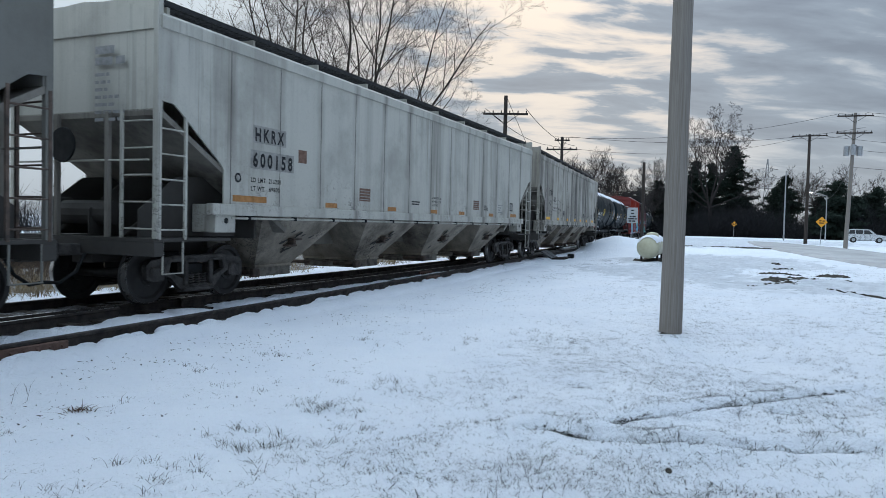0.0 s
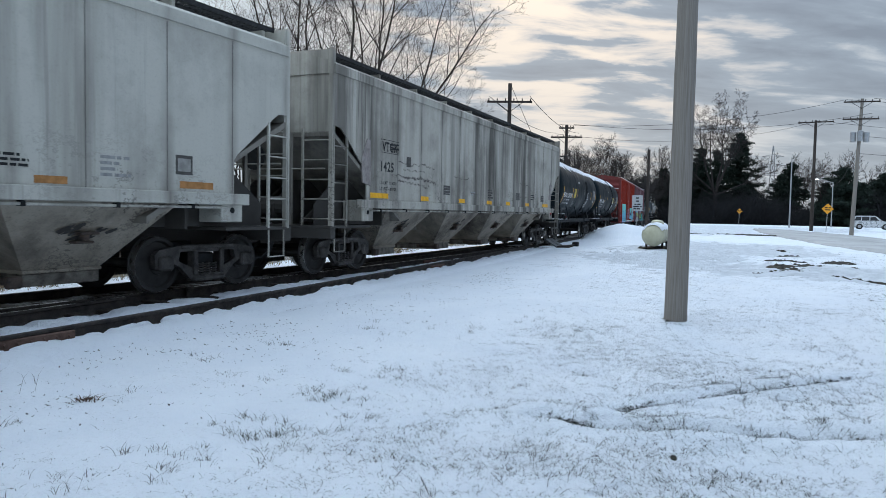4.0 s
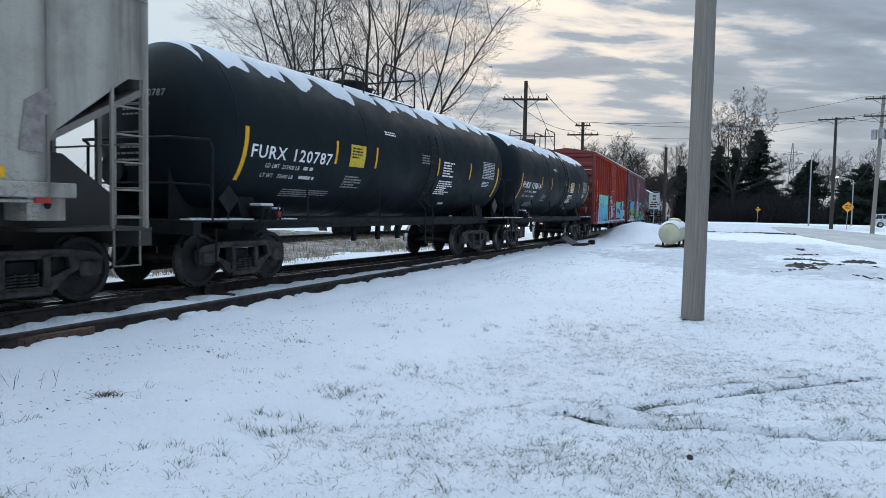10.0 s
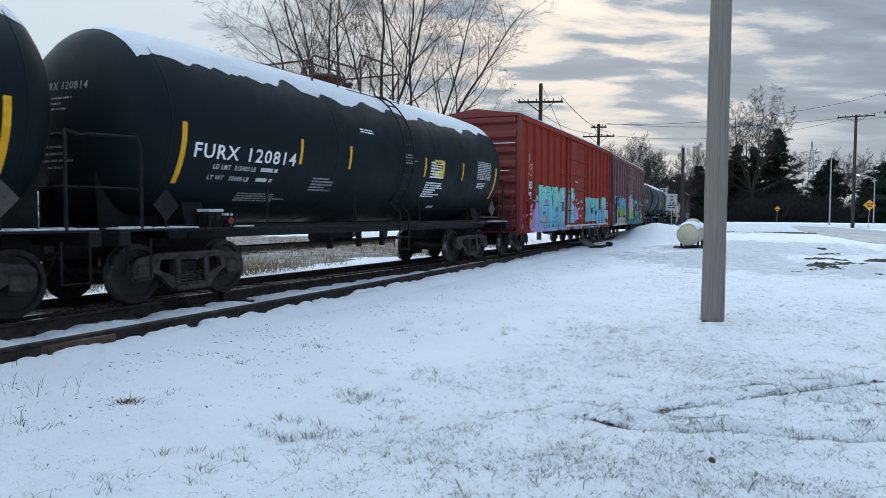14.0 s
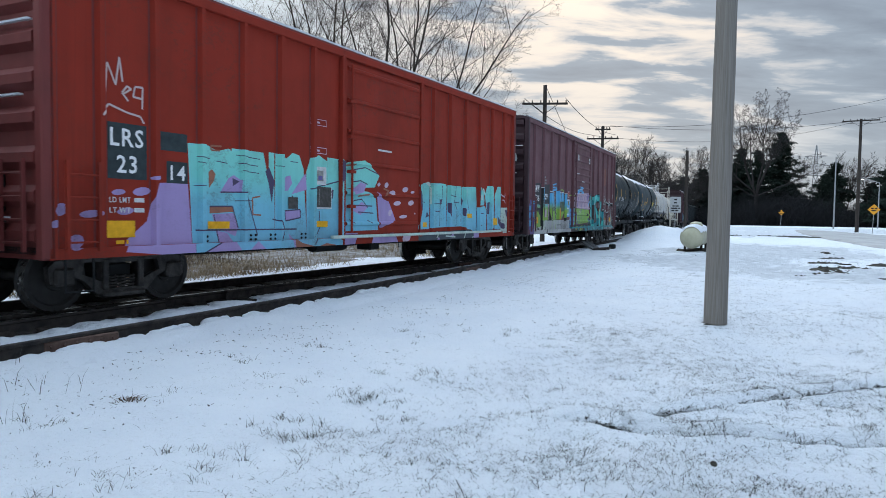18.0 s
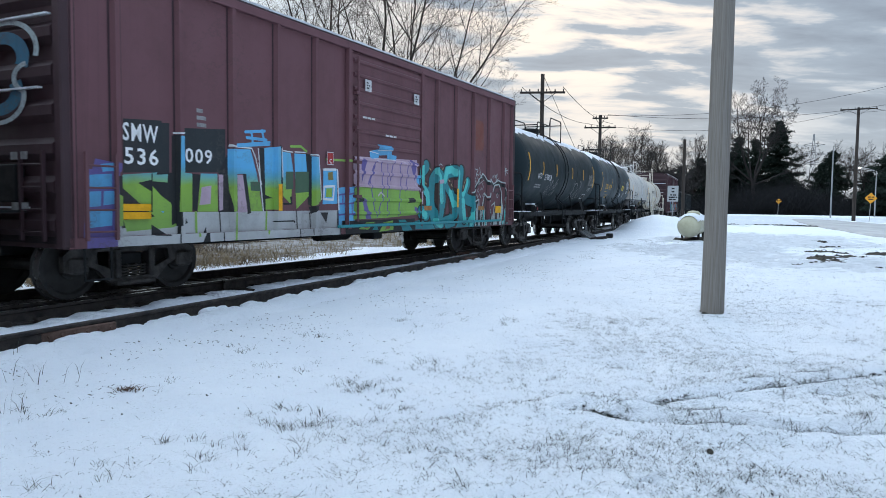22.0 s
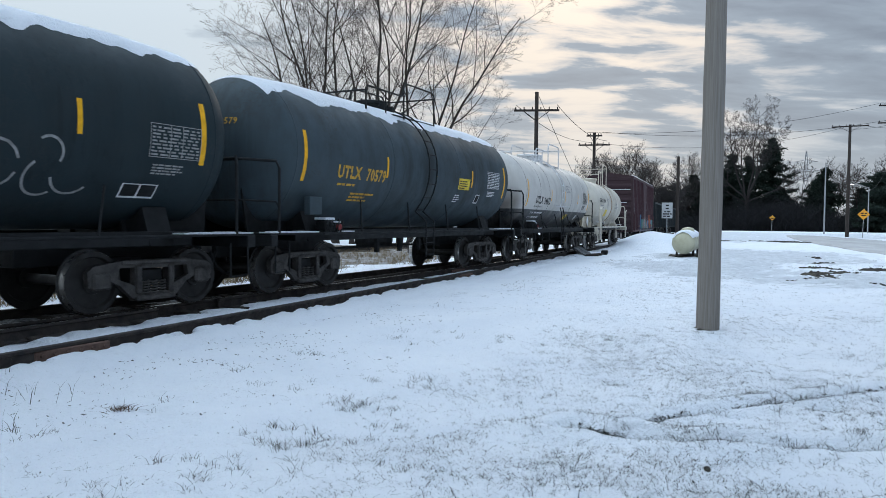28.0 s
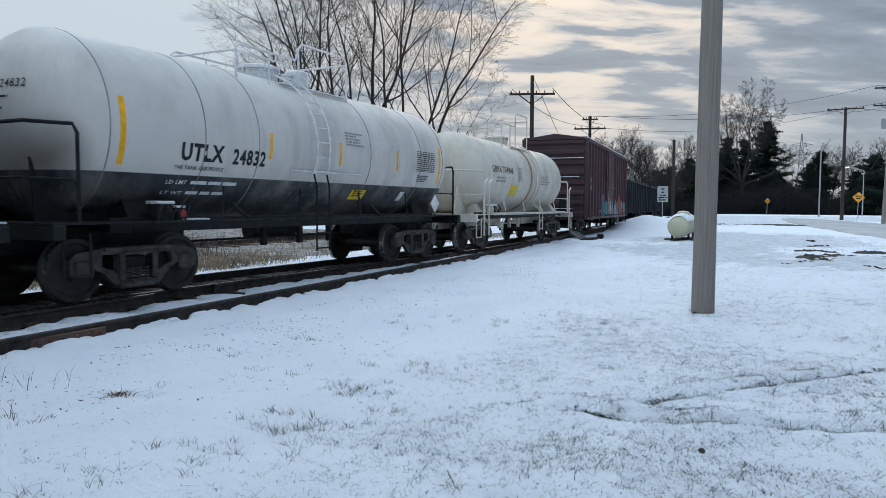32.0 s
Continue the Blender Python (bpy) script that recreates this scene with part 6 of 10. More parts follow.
    spray(car, cells, TAG_GREEN, ribbons(0.022, [(-5.49, 1.22), (-5.48, 0.86)], [(-4.67, 1.2), (-4.69, 0.76)], [(-3.87, 1.22), (-3.89, 0.85)], [(-3.21, 2.4), (-2.92, 2.42), (-2.75, 2.34)], [(-2.13, 2.23), (-1.35, 2.25)]), next(n))
    spray(car, cells, INK, ribbons(0.011, [(-4.99, 1.22), (-4.96, 0.74)], [(-3.05, 1.24), (-3.02, 0.74)], [(-2.66, 1.21), (-2.62, 0.78)], [(-3.7, 1.05), (-3.11, 1.05), (-3.11, 1.01)], [(-5.85, 1.15), (-5.86, 0.77)], [(-6.31, 1.78), (-6.32, 1.23)], [(-1.75, 1.23), (-1.75, 0.75)]), next(n))
    spray(car, cells, DUSTY_PINK, [[(-1.3, 2.35), (-0.06, 2.38), (-0.07, 1.71), (-1.27, 1.73)], [(-0.06, 2.38), (1.39, 2.42), (1.47, 1.67), (-0.07, 1.71)]], next(n))
    spray(car, cells, TAG_GREEN, [[(-1.24, 1.72), (0.01, 1.71), (0.01, 1.07), (-1.28, 1.05)], [(0.01, 1.71), (1.51, 1.69), (1.66, 1.3), (1.41, 1.13), (0.01, 1.07)]], next(n))
    spray(car, cells, VIOLET, [[(-1.0, 2.33), (-0.78, 2.27), (-0.97, 1.82)], [(1.04, 2.42), (1.39, 2.34), (1.27, 1.92)], [(-0.73, 1.74), (-0.44, 2.2), (-0.53, 2.2), (-0.76, 1.78)], [(-0.98, 1.53), (-0.81, 1.43), (-0.6, 1.06), (-0.81, 1.06)], [(1.29, 1.33), (1.53, 1.26), (1.31, 1.13)]], next(n))
    spray(car, cells, VIOLET, ribbons(0.018, [(-0.44, 2.28), (-0.66, 1.89), (-0.45, 1.16)], [(-0.21, 2.27), (-0.14, 1.55), (-0.38, 1.09)], [(0.06, 2.29), (0.06, 1.12)], [(0.59, 2.3), (0.64, 1.95), (0.54, 1.12)], [(0.99, 2.36), (0.85, 1.69)], [(0.3, 2.31), (0.17, 1.9)]), next(n))
    spray(car, cells, PALE_LILAC, ribbons(0.016, [(-1.27, 2.32), (-1.0, 2.32)], [(-0.44, 2.31), (-0.29, 2.28)], [(-0.06, 2.28), (0.18, 2.29)], [(0.68, 2.34), (0.86, 2.3)], [(1.22, 2.31), (1.39, 2.28)], [(-0.34, 1.55), (-0.22, 1.63), (-0.08, 1.55)], [(1.32, 1.86), (1.61, 1.65), (1.6, 1.33)]), next(n))
    spray(car, cells, INK, [[(-1.21, 1.5), (-0.94, 1.51), (-0.95, 1.42), (-1.21, 1.4)], [(0.96, 1.51), (1.27, 1.53), (1.27, 1.42), (0.96, 1.4)]], next(n))
    spray(car, cells, SKY_BLUE, [[(-0.69, 2.49), (-0.32, 2.56), (-0.33, 2.37), (-0.66, 2.33)], [(-0.36, 2.66), (0.22, 2.66), (0.22, 2.47), (-0.35, 2.42)], [(0.02, 2.48), (0.43, 2.46), (0.41, 2.36), (0.02, 2.34)], [(1.32, 2.04), (1.69, 2.12), (1.69, 1.77), (1.39, 1.89)]], next(n))
    spray(car, cells, BRIGHT_WHITE, ribbons(0.009, [(-0.69, 2.49), (-0.33, 2.46)], [(-0.35, 2.53), (0.22, 2.56)], [(-0.55, 2.34), (0.38, 2.36)]), next(n))
    spray(car, cells, INK, [[(-1.6, 1.03), (-0.38, 1.03), (-0.38, 0.71), (-1.58, 0.71)], [(-0.38, 1.03), (1.31, 1.04), (1.31, 0.75), (-0.38, 0.71)]], next(n))
    spray(car, cells, TAG_GREEN, [[(-1.12, 0.85), (-0.81, 0.98), (-0.45, 0.99), (-0.75, 0.83)], [(-0.31, 0.77), (-0.11, 0.97), (0.29, 1.01), (0.29, 0.8)]], next(n))
    spray(car, cells, RUST_ORANGE, [[(-0.95, 0.86), (-0.74, 0.94), (-0.59, 0.95), (-0.74, 0.87)], [(-0.07, 0.81), (0.01, 0.91), (0.17, 0.92), (0.13, 0.83)]], next(n))
    spray(car, cells, DEEP_TEAL, [[(0.54, 1.02), (0.85, 1.02), (1.17, 0.77), (0.72, 0.75)], [(-0.6, 0.81), (-0.45, 0.94), (-0.34, 0.82)], [(1.31, 0.98), (1.65, 1.0), (1.65, 0.79), (1.31, 0.78)]], next(n))
    spray(car, cells, DEEP_TEAL, [[(1.66, 0.77), (5.1, 0.77), (5.1, 1.04), (1.66, 1.04)]], next(n))
    spray(car, cells, BROWN_SHADE, ribbons(0.2, [(2.04, 2.27), (1.74, 2.1), (1.76, 1.9), (2.18, 1.6), (2.22, 1.39), (2.05, 1.12), (1.62, 1.19)], [(2.58, 2.14), (2.31, 1.95), (2.28, 1.48), (2.42, 0.94), (2.72, 0.93), (2.95, 1.49), (2.83, 2.08), (2.58, 2.14)], [(3.61, 2.24), (3.16, 2.18), (3.09, 1.94), (3.44, 1.64), (3.64, 1.34), (3.42, 0.96), (3.01, 0.92)], [(4.02, 2.27), (3.9, 1.68), (4.08, 1.06)], [(4.41, 1.95), (4.17, 1.6), (4.48, 1.49), (4.89, 1.43), (4.86, 1.14), (4.56, 0.82)]), over())
    spray(car, cells, INK, ribbons(0.185, [(1.96, 2.31), (1.67, 2.12), (1.69, 1.92), (2.11, 1.63), (2.15, 1.39), (1.99, 1.12), (1.59, 1.19)], [(2.52, 2.17), (2.26, 1.97), (2.22, 1.48), (2.39, 0.94), (2.68, 0.93), (2.88, 1.49), (2.77, 2.1), (2.52, 2.17)], [(3.54, 2.26), (3.09, 2.22), (3.01, 1.96), (3.36, 1.66), (3.55, 1.34), (3.35, 0.96), (2.98, 0.91)], [(3.94, 2.29), (3.82, 1.67), (4.01, 1.0)], [(4.37, 1.98), (4.09, 1.61), (4.4, 1.51), (4.8, 1.45), (4.78, 1.17), (4.48, 0.82)]), over())
    spray(car, cells, DEEP_TEAL, ribbons(0.155, [(1.96, 2.31), (1.67, 2.12), (1.69, 1.92), (2.11, 1.63), (2.15, 1.39), (1.99, 1.12), (1.59, 1.19)], [(2.52, 2.17), (2.26, 1.97), (2.22, 1.48), (2.39, 0.94), (2.68, 0.93), (2.88, 1.49), (2.77, 2.1), (2.52, 2.17)], [(3.54, 2.26), (3.09, 2.22), (3.01, 1.96), (3.36, 1.66), (3.55, 1.34), (3.35, 0.96), (2.98, 0.91)], [(3.94, 2.29), (3.82, 1.67), (4.01, 1.0)], [(4.37, 1.98), (4.09, 1.61), (4.4, 1.51), (4.8, 1.45), (4.78, 1.17), (4.48, 0.82)]), over())
    spray(car, cells, BRIGHT_TEAL, ribbons(0.1, [(1.65, 2.23), (1.63, 1.94), (2.03, 1.62), (2.06, 1.41)], [(1.67, 1.17), (1.94, 1.11)], [(2.5, 2.21), (2.71, 2.07), (2.81, 1.49)], [(2.42, 0.94), (2.63, 0.87)], [(2.99, 2.01), (3.09, 2.25), (3.36, 2.3), (3.52, 2.23)], [(3.29, 1.71), (3.48, 1.39)], [(3.79, 2.22), (3.75, 1.73)], [(4.09, 1.68), (4.31, 2.0)], [(4.09, 1.48), (4.2, 0.94)], [(4.48, 0.88), (4.82, 1.2)]), over())
    spray(car, cells, BROWN_SHADE, ribbons(0.07, [(1.81, 1.95), (2.03, 1.86)], [(2.52, 1.89), (2.49, 1.49), (2.57, 1.24)], [(3.19, 1.97), (3.36, 1.82)], [(3.29, 1.39), (3.35, 1.18)], [(4.21, 2.03), (4.05, 1.79)], [(4.4, 1.26), (4.52, 1.11)]), over())
    spray(car, cells, WORN_TAN, ribbons(0.018, [(1.79, 1.97), (1.85, 1.94)], [(1.9, 1.9), (1.97, 1.88)], [(2.57, 1.89), (2.63, 1.83)], [(2.62, 1.72), (2.64, 1.64)], [(2.61, 1.51), (2.58, 1.41)], [(3.19, 2.02), (3.26, 1.98)], [(3.33, 1.91), (3.39, 1.86)], [(4.21, 2.05), (4.15, 1.97)], [(4.11, 1.9), (4.07, 1.82)], [(1.8, 1.38), (1.86, 1.34)], [(2.12, 2.27), (2.19, 2.23)], [(2.87, 2.31), (2.8, 2.26)]), next(n))
    spray(car, cells, DUSTY_PINK, ribbons(0.05, [(2.63, 1.94), (2.88, 1.97)]), next(n))
    # the chalky silver tag with its fringe of drips
    rnd = random.Random(8)
    drips = [[], [], []]
    x = 4.74
    while x < 7.15:
        w = rnd.uniform(0.035, 0.085)
        top = 1.05 + 0.42 * abs(math.sin(2.1 * (x - 4.5))) * rnd.uniform(0.5, 1.1)
        if not 5.62 < x < 5.74:
            drips[rnd.choice((0, 0, 1, 2, 2))].append([(x, rnd.uniform(0.77, 0.82)), (x + w, 0.78), (x + w * 0.9 + 0.03, top - 0.06), (x + 0.04, top)])
        x += w + rnd.uniform(0.0, 0.03)
    for mat, quads in zip((PALE_TAG, BRIGHT_TEAL, INK), drips):
        spray(car, cells, mat, quads, next(n))
    spray(car, cells, INK, ribbons(0.05, [(4.69, 1.70), (5.36, 2.21), (5.76, 2.0), (5.98, 2.08), (6.16, 1.95), (6.55, 2.05), (7.05, 1.92), (7.26, 1.62)]), over())
    spray(car, cells, PALE_TAG, ribbons(0.021, [(4.65, 1.72), (5.37, 2.27), (5.53, 2.21), (5.78, 2.05), (5.98, 2.14), (6.18, 2.0), (6.53, 2.12), (6.95, 2.05), (7.25, 1.82), (7.28, 1.1)], [(4.86, 1.47), (5.12, 1.53), (5.14, 1.36)], [(5.22, 0.80), (5.42, 1.42), (5.50, 1.72), (5.72, 1.60), (6.01, 1.72), (5.84, 1.15)], [(6.05, 1.36), (6.29, 1.46), (6.20, 1.15)], [(6.14, 1.78), (6.26, 1.96), (6.60, 2.0), (6.80, 1.78), (6.83, 1.22), (6.62, 0.82)], [(7.0, 1.5), (7.18, 1.62), (7.12, 1.2)]), over())
    spray(car, cells, INK, ribbons(0.017, [(4.92, 1.42), (5.08, 1.46)], [(5.32, 0.82), (5.50, 1.42), (5.56, 1.62), (5.74, 1.52), (5.94, 1.62)], [(6.24, 1.74), (6.34, 1.90), (6.56, 1.92), (6.72, 1.72), (6.75, 1.25)], [(6.35, 1.74), (6.62, 1.73)], [(6.9, 1.4), (7.06, 1.12), (6.92, 0.95)], [(7.1, 1.75), (7.16, 1.3)]), over())
    for x, z in ((6.48, 1.66), (6.98, 1.30)):
        spray(car, cells, PALE_TAG, ribbons(0.012, [(x + 0.06 * math.cos(v), z + 0.06 * math.sin(v)) for v in (0, 0.9, 1.8, 2.7, 3.6, 4.5, 5.4, 6.28)]), over())
    spray(car, cells, PALE_TAG, ribbons(0.006, *[[(x, z), (x + 0.07, z + 0.10), (x + 0.12, z - 0.02), (x + 0.16, z + 0.07)] for x, z in ((4.78, 1.95), (4.98, 1.98), (4.86, 2.12), (5.06, 2.2), (4.9, 1.58), (5.1, 1.6), (5.2, 1.78), (5.3, 1.9), (5.36, 1.62), (4.98, 1.74), (6.06, 2.16), (6.2, 2.2))]), over())
    spray(car, cells, PALE_TAG, ribbons(0.01, [(4.82, 2.38), (5.04, 2.37), (4.91, 2.24), (5.09, 2.22)], [(5.13, 2.44), (5.22, 2.26)], [(4.87, 2.15), (4.91, 1.91)], [(5.04, 2.1), (5.36, 2.18)], [(5.08, 1.95), (5.45, 2.09)], [(6.29, 2.2), (6.45, 2.31), (6.34, 2.1), (6.53, 2.18)], [(6.88, 2.5), (7.29, 2.36)], [(6.94, 2.34), (7.23, 2.54)], [(7.05, 2.59), (7.11, 2.28)], [(6.86, 2.4), (7.34, 2.47)], [(3.71, 1.62), (3.75, 1.42)], [(3.64, 1.52), (3.84, 1.54)], [(2.62, 2.37), (2.71, 2.41), (2.8, 2.37)], [(3.23, 2.39), (3.3, 2.45)]), next(n))
    spray(car, cells, RED_PRIMER, [[(4.80, 3.70), (4.90, 3.75), (5.26, 3.75), (5.36, 3.68), (5.40, 3.05), (5.34, 2.93), (4.86, 2.90), (4.76, 3.02)]], next(n))


HOPPER_LIGHT = paint("pale_grey_hopper_paint", (0.455, 0.442, 0.392), (0.135, 0.122, 0.105), (0.17, 0.16, 0.145), 0.7, 0.40, 0.65, lo=0.47, hi=0.72, scale=0.8, fine=0.35, scuff=1.0, seams=(-8.22, 1.38), low=2.2)
HOPPER_LOW = paint("grimy_hopper_bay_paint", (0.31, 0.272, 0.222), (0.085, 0.07, 0.058), (0.045, 0.038, 0.032), 0.8, 0.8, 0.75, lo=0.44, hi=0.66, patchy=0.46, fine=0.4, scuff=0.9)
HOPPER_DARK = paint("streaked_grey_hopper_paint", (0.42, 0.395, 0.345), (0.055, 0.049, 0.041), (0.10, 0.088, 0.075), 0.95, 0.5, 0.65, lo=0.40, hi=0.60, scale=0.85, art=tagged_art, fine=0.6, scuff=0.95, seams=(-8.22, 1.38), low=2.5)
HOPPER_TAN = paint("dull_tan_hopper_paint", (0.16, 0.158, 0.142), (0.11, 0.105, 0.095), (0.09, 0.085, 0.075), 0.7, 0.4, 0.7)
TANK_BLACK = paint("black_tank_paint", (0.0065, 0.0115, 0.0150), (0.014, 0.019, 0.022), (0.020, 0.023, 0.024), 0.4, 0.2, 0.5, spec=0.09, fine=0.3)
TANK_SLATE = paint("dark_slate_tank_paint", (0.017, 0.0275, 0.032), (0.010, 0.0145, 0.0165), (0.034, 0.037, 0.037), 0.6, 0.35, 0.55, spec=0.12, fine=0.5, scuff=0.4)
TANK_GREY = paint("blue_grey_tank_paint", (0.044, 0.063, 0.074), (0.020, 0.026, 0.029), (0.036, 0.038, 0.038), 0.85, 0.5, 0.55, lo=0.42, hi=0.64, spec=0.14, fine=0.6, scuff=0.7)
TANK_WHITE = paint("white_tank_paint", (0.53, 0.505, 0.47), (0.27, 0.25, 0.23), (0.26, 0.24, 0.215), 0.6, 0.3, 0.5, fine=0.3, art=half_black_art)
TANK_CREAM = paint("cream_tank_paint", (0.57, 0.53, 0.46), (0.32, 0.27, 0.21), (0.26, 0.22, 0.17), 0.75, 0.4, 0.55, fine=0.5)
BOX_RED = [paint("oxide_red_paint", (0.27, 0.031, 0.018), (0.14, 0.022, 0.015), (0.10, 0.04, 0.03), 0.45, 0.22, 0.65, scuff=0.5, fine=0.3, spec=0.12)] * 3
# box car ends and roofs take a darker tone than the sides
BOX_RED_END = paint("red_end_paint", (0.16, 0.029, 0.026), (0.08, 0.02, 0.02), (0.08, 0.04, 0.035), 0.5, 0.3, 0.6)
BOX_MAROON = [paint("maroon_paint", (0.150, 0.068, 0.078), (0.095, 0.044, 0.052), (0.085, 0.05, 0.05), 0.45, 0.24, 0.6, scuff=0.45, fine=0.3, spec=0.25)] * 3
BOX_MAROON_FADED = paint("faded_maroon_paint", (0.060, 0.024, 0.030), (0.04, 0.02, 0.024), (0.08, 0.05, 0.05), 0.5, 0.25, 0.6, art=faded_art)
BOX_MAROON_END = paint("darker_maroon_end", (0.042, 0.020, 0.025), (0.025, 0.014, 0.017), (0.04, 0.028, 0.028), 0.5, 0.3, 0.6)
GONDOLA = paint("dark_green_gondola_paint", (0.014, 0.021, 0.024), None, (0.06, 0.05, 0.045), 0.6, 0.4, 0.7)
AMBER = plain("amber_reflector", (0.42, 0.20, 0.07), 0.6, 0, 0.4, 8)
PANEL_GREY = plain("grey_panel", (0.32, 0.31, 0.29), 0.7, 0, 0.4, 8)
PANEL_DARK = plain("dark_panel", (0.085, 0.08, 0.075), 0.7, 0, 0.4, 14)
PANEL_RUST = plain("rusty_panel", (0.20, 0.12, 0.09), 0.8, 0, 0.5, 14)
ORANGE_LETTER = plain("orange_lettering", (0.60, 0.34, 0.04), 0.6, 0, 0.4, 12)
SIGN_YELLOW = plain("yellow_label", (0.70, 0.52, 0.04), 0.55, 0, 0.3, 10)
LABEL_WHITE = plain("white_label", (0.66, 0.66, 0.67), 0.6, 0, 0.3, 10)
LABEL_RED = plain("red_label", (0.45, 0.05, 0.05), 0.6, 0, 0.3, 10)


def disc_mesh(r):
    me = bpy.data.meshes.new("disc")
    me.from_pydata([(r * math.cos(k * math.pi / 9), r * math.sin(k * math.pi / 9), 0) for k in range(18)], [], [tuple(range(18))])
    return me


def pale_hopper_details(car, lat):
    patch(car, -7.84, 2.75, 0.98, 0.31, PANEL_GREY, lat, name="number_panel")
    patch(car, -7.90, 2.29, 1.30, 0.33, PANEL_GREY, lat, name="number_panel")
    letters(car, "HKRX", -7.78, 2.79, 0.23, lat + 0.004, BLACK_LETTER, width=0.85, bold=0.045, gap=1.5)
    letters(car, "600158", -7.84, 2.33, 0.25, lat + 0.004, BLACK_LETTER, width=1.19, bold=0.045, gap=1.4)
    patch(car, -6.45, 2.51, 0.28, 0.25, PANEL_RUST, lat, name="small_panel")
    letters(car, "LD LMT  216200", -7.88, 2.05, 0.085, lat, BLACK_LETTER, width=0.88)
    letters(car, "LT WT   69800", -7.88, 1.90, 0.085, lat, BLACK_LETTER, width=0.84)
    part("logo", lay_flat(disc_mesh(0.085), -8.23, 2.10, lat), BLACK_LETTER, car, "small round dark mark")
    part("logo_centre", lay_flat(disc_mesh(0.05), -8.23, 2.10, lat + 0.003), PANEL_GREY, car)
    letters(car, "DO NOT MOVE CAR", -0.05, 2.07, 0.06, lat, BLACK_LETTER, width=0.64)
    letters(car, "WITH HATCHES OR", -0.05, 1.97, 0.06, lat, BLACK_LETTER, width=0.62)
    letters(car, "GATES OPEN", -0.05, 1.87, 0.06, lat, BLACK_LETTER, width=0.42)
    patch(car, -8.36, 1.69, 0.93, 0.11, AMBER, lat)
    for x in (-5.46, -2.68, -0.14, 1.96, 4.65):
        patch(car, x, 1.67, 0.46, 0.10, AMBER, lat)
    patch(car, 7.0, 1.69, 0.7, 0.11, AMBER, lat)
    for x in (-4.06, 3.18):
        patch(car, x, 1.86, 0.50, 0.29, PANEL_RUST, lat, name="notice_panel")
        for k in range(4):
            patch(car, x + 0.03, 1.89 + 0.065 * k, 0.44, 0.018, PANEL_GREY, lat, name="notice_line", gap=0.007)
    patch(car, 6.92, 1.90, 0.34, 0.30, PANEL_DARK, lat, name="notice_panel")
    patch(car, 6.96, 1.95, 0.26, 0.2, PANEL_GREY, lat, name="notice_panel", gap=0.007)
    small_print(car, -1.34, 1.93, 0.52, 2, BLACK_LETTER, lat, h=0.035, seed=20)
    small_print(car, 4.16, 1.99, 0.5, 3, BLACK_LETTER, lat, h=0.035, seed=21)
    small_print(car, 5.6, 2.05, 0.5, 4, DULL_LETTER, lat, h=0.045, seed=22)
    # end writing
    for k, (w, h) in enumerate(((0.5, 0.12), (0.62, 0.12), (0.3, 0.05), (0.32, 0.05), (0.26, 0.05), (0.5, 0.05), (0.4, 0.05), (0.62, 0.05), (0.6, 0.05))):
        me = bars_mesh([(0, 0, w, h)], 40 + k)
        for v in me.vertices:
            v.co = (-10.0 - 0.03, 0.2 - v.co.x - 0.5, 3.98 - (0.17 * min(k, 2) + 0.115 * max(0, k - 2)) - 0.1 + v.co.y)
        part("end_writing", me, DULL_LETTER, car)


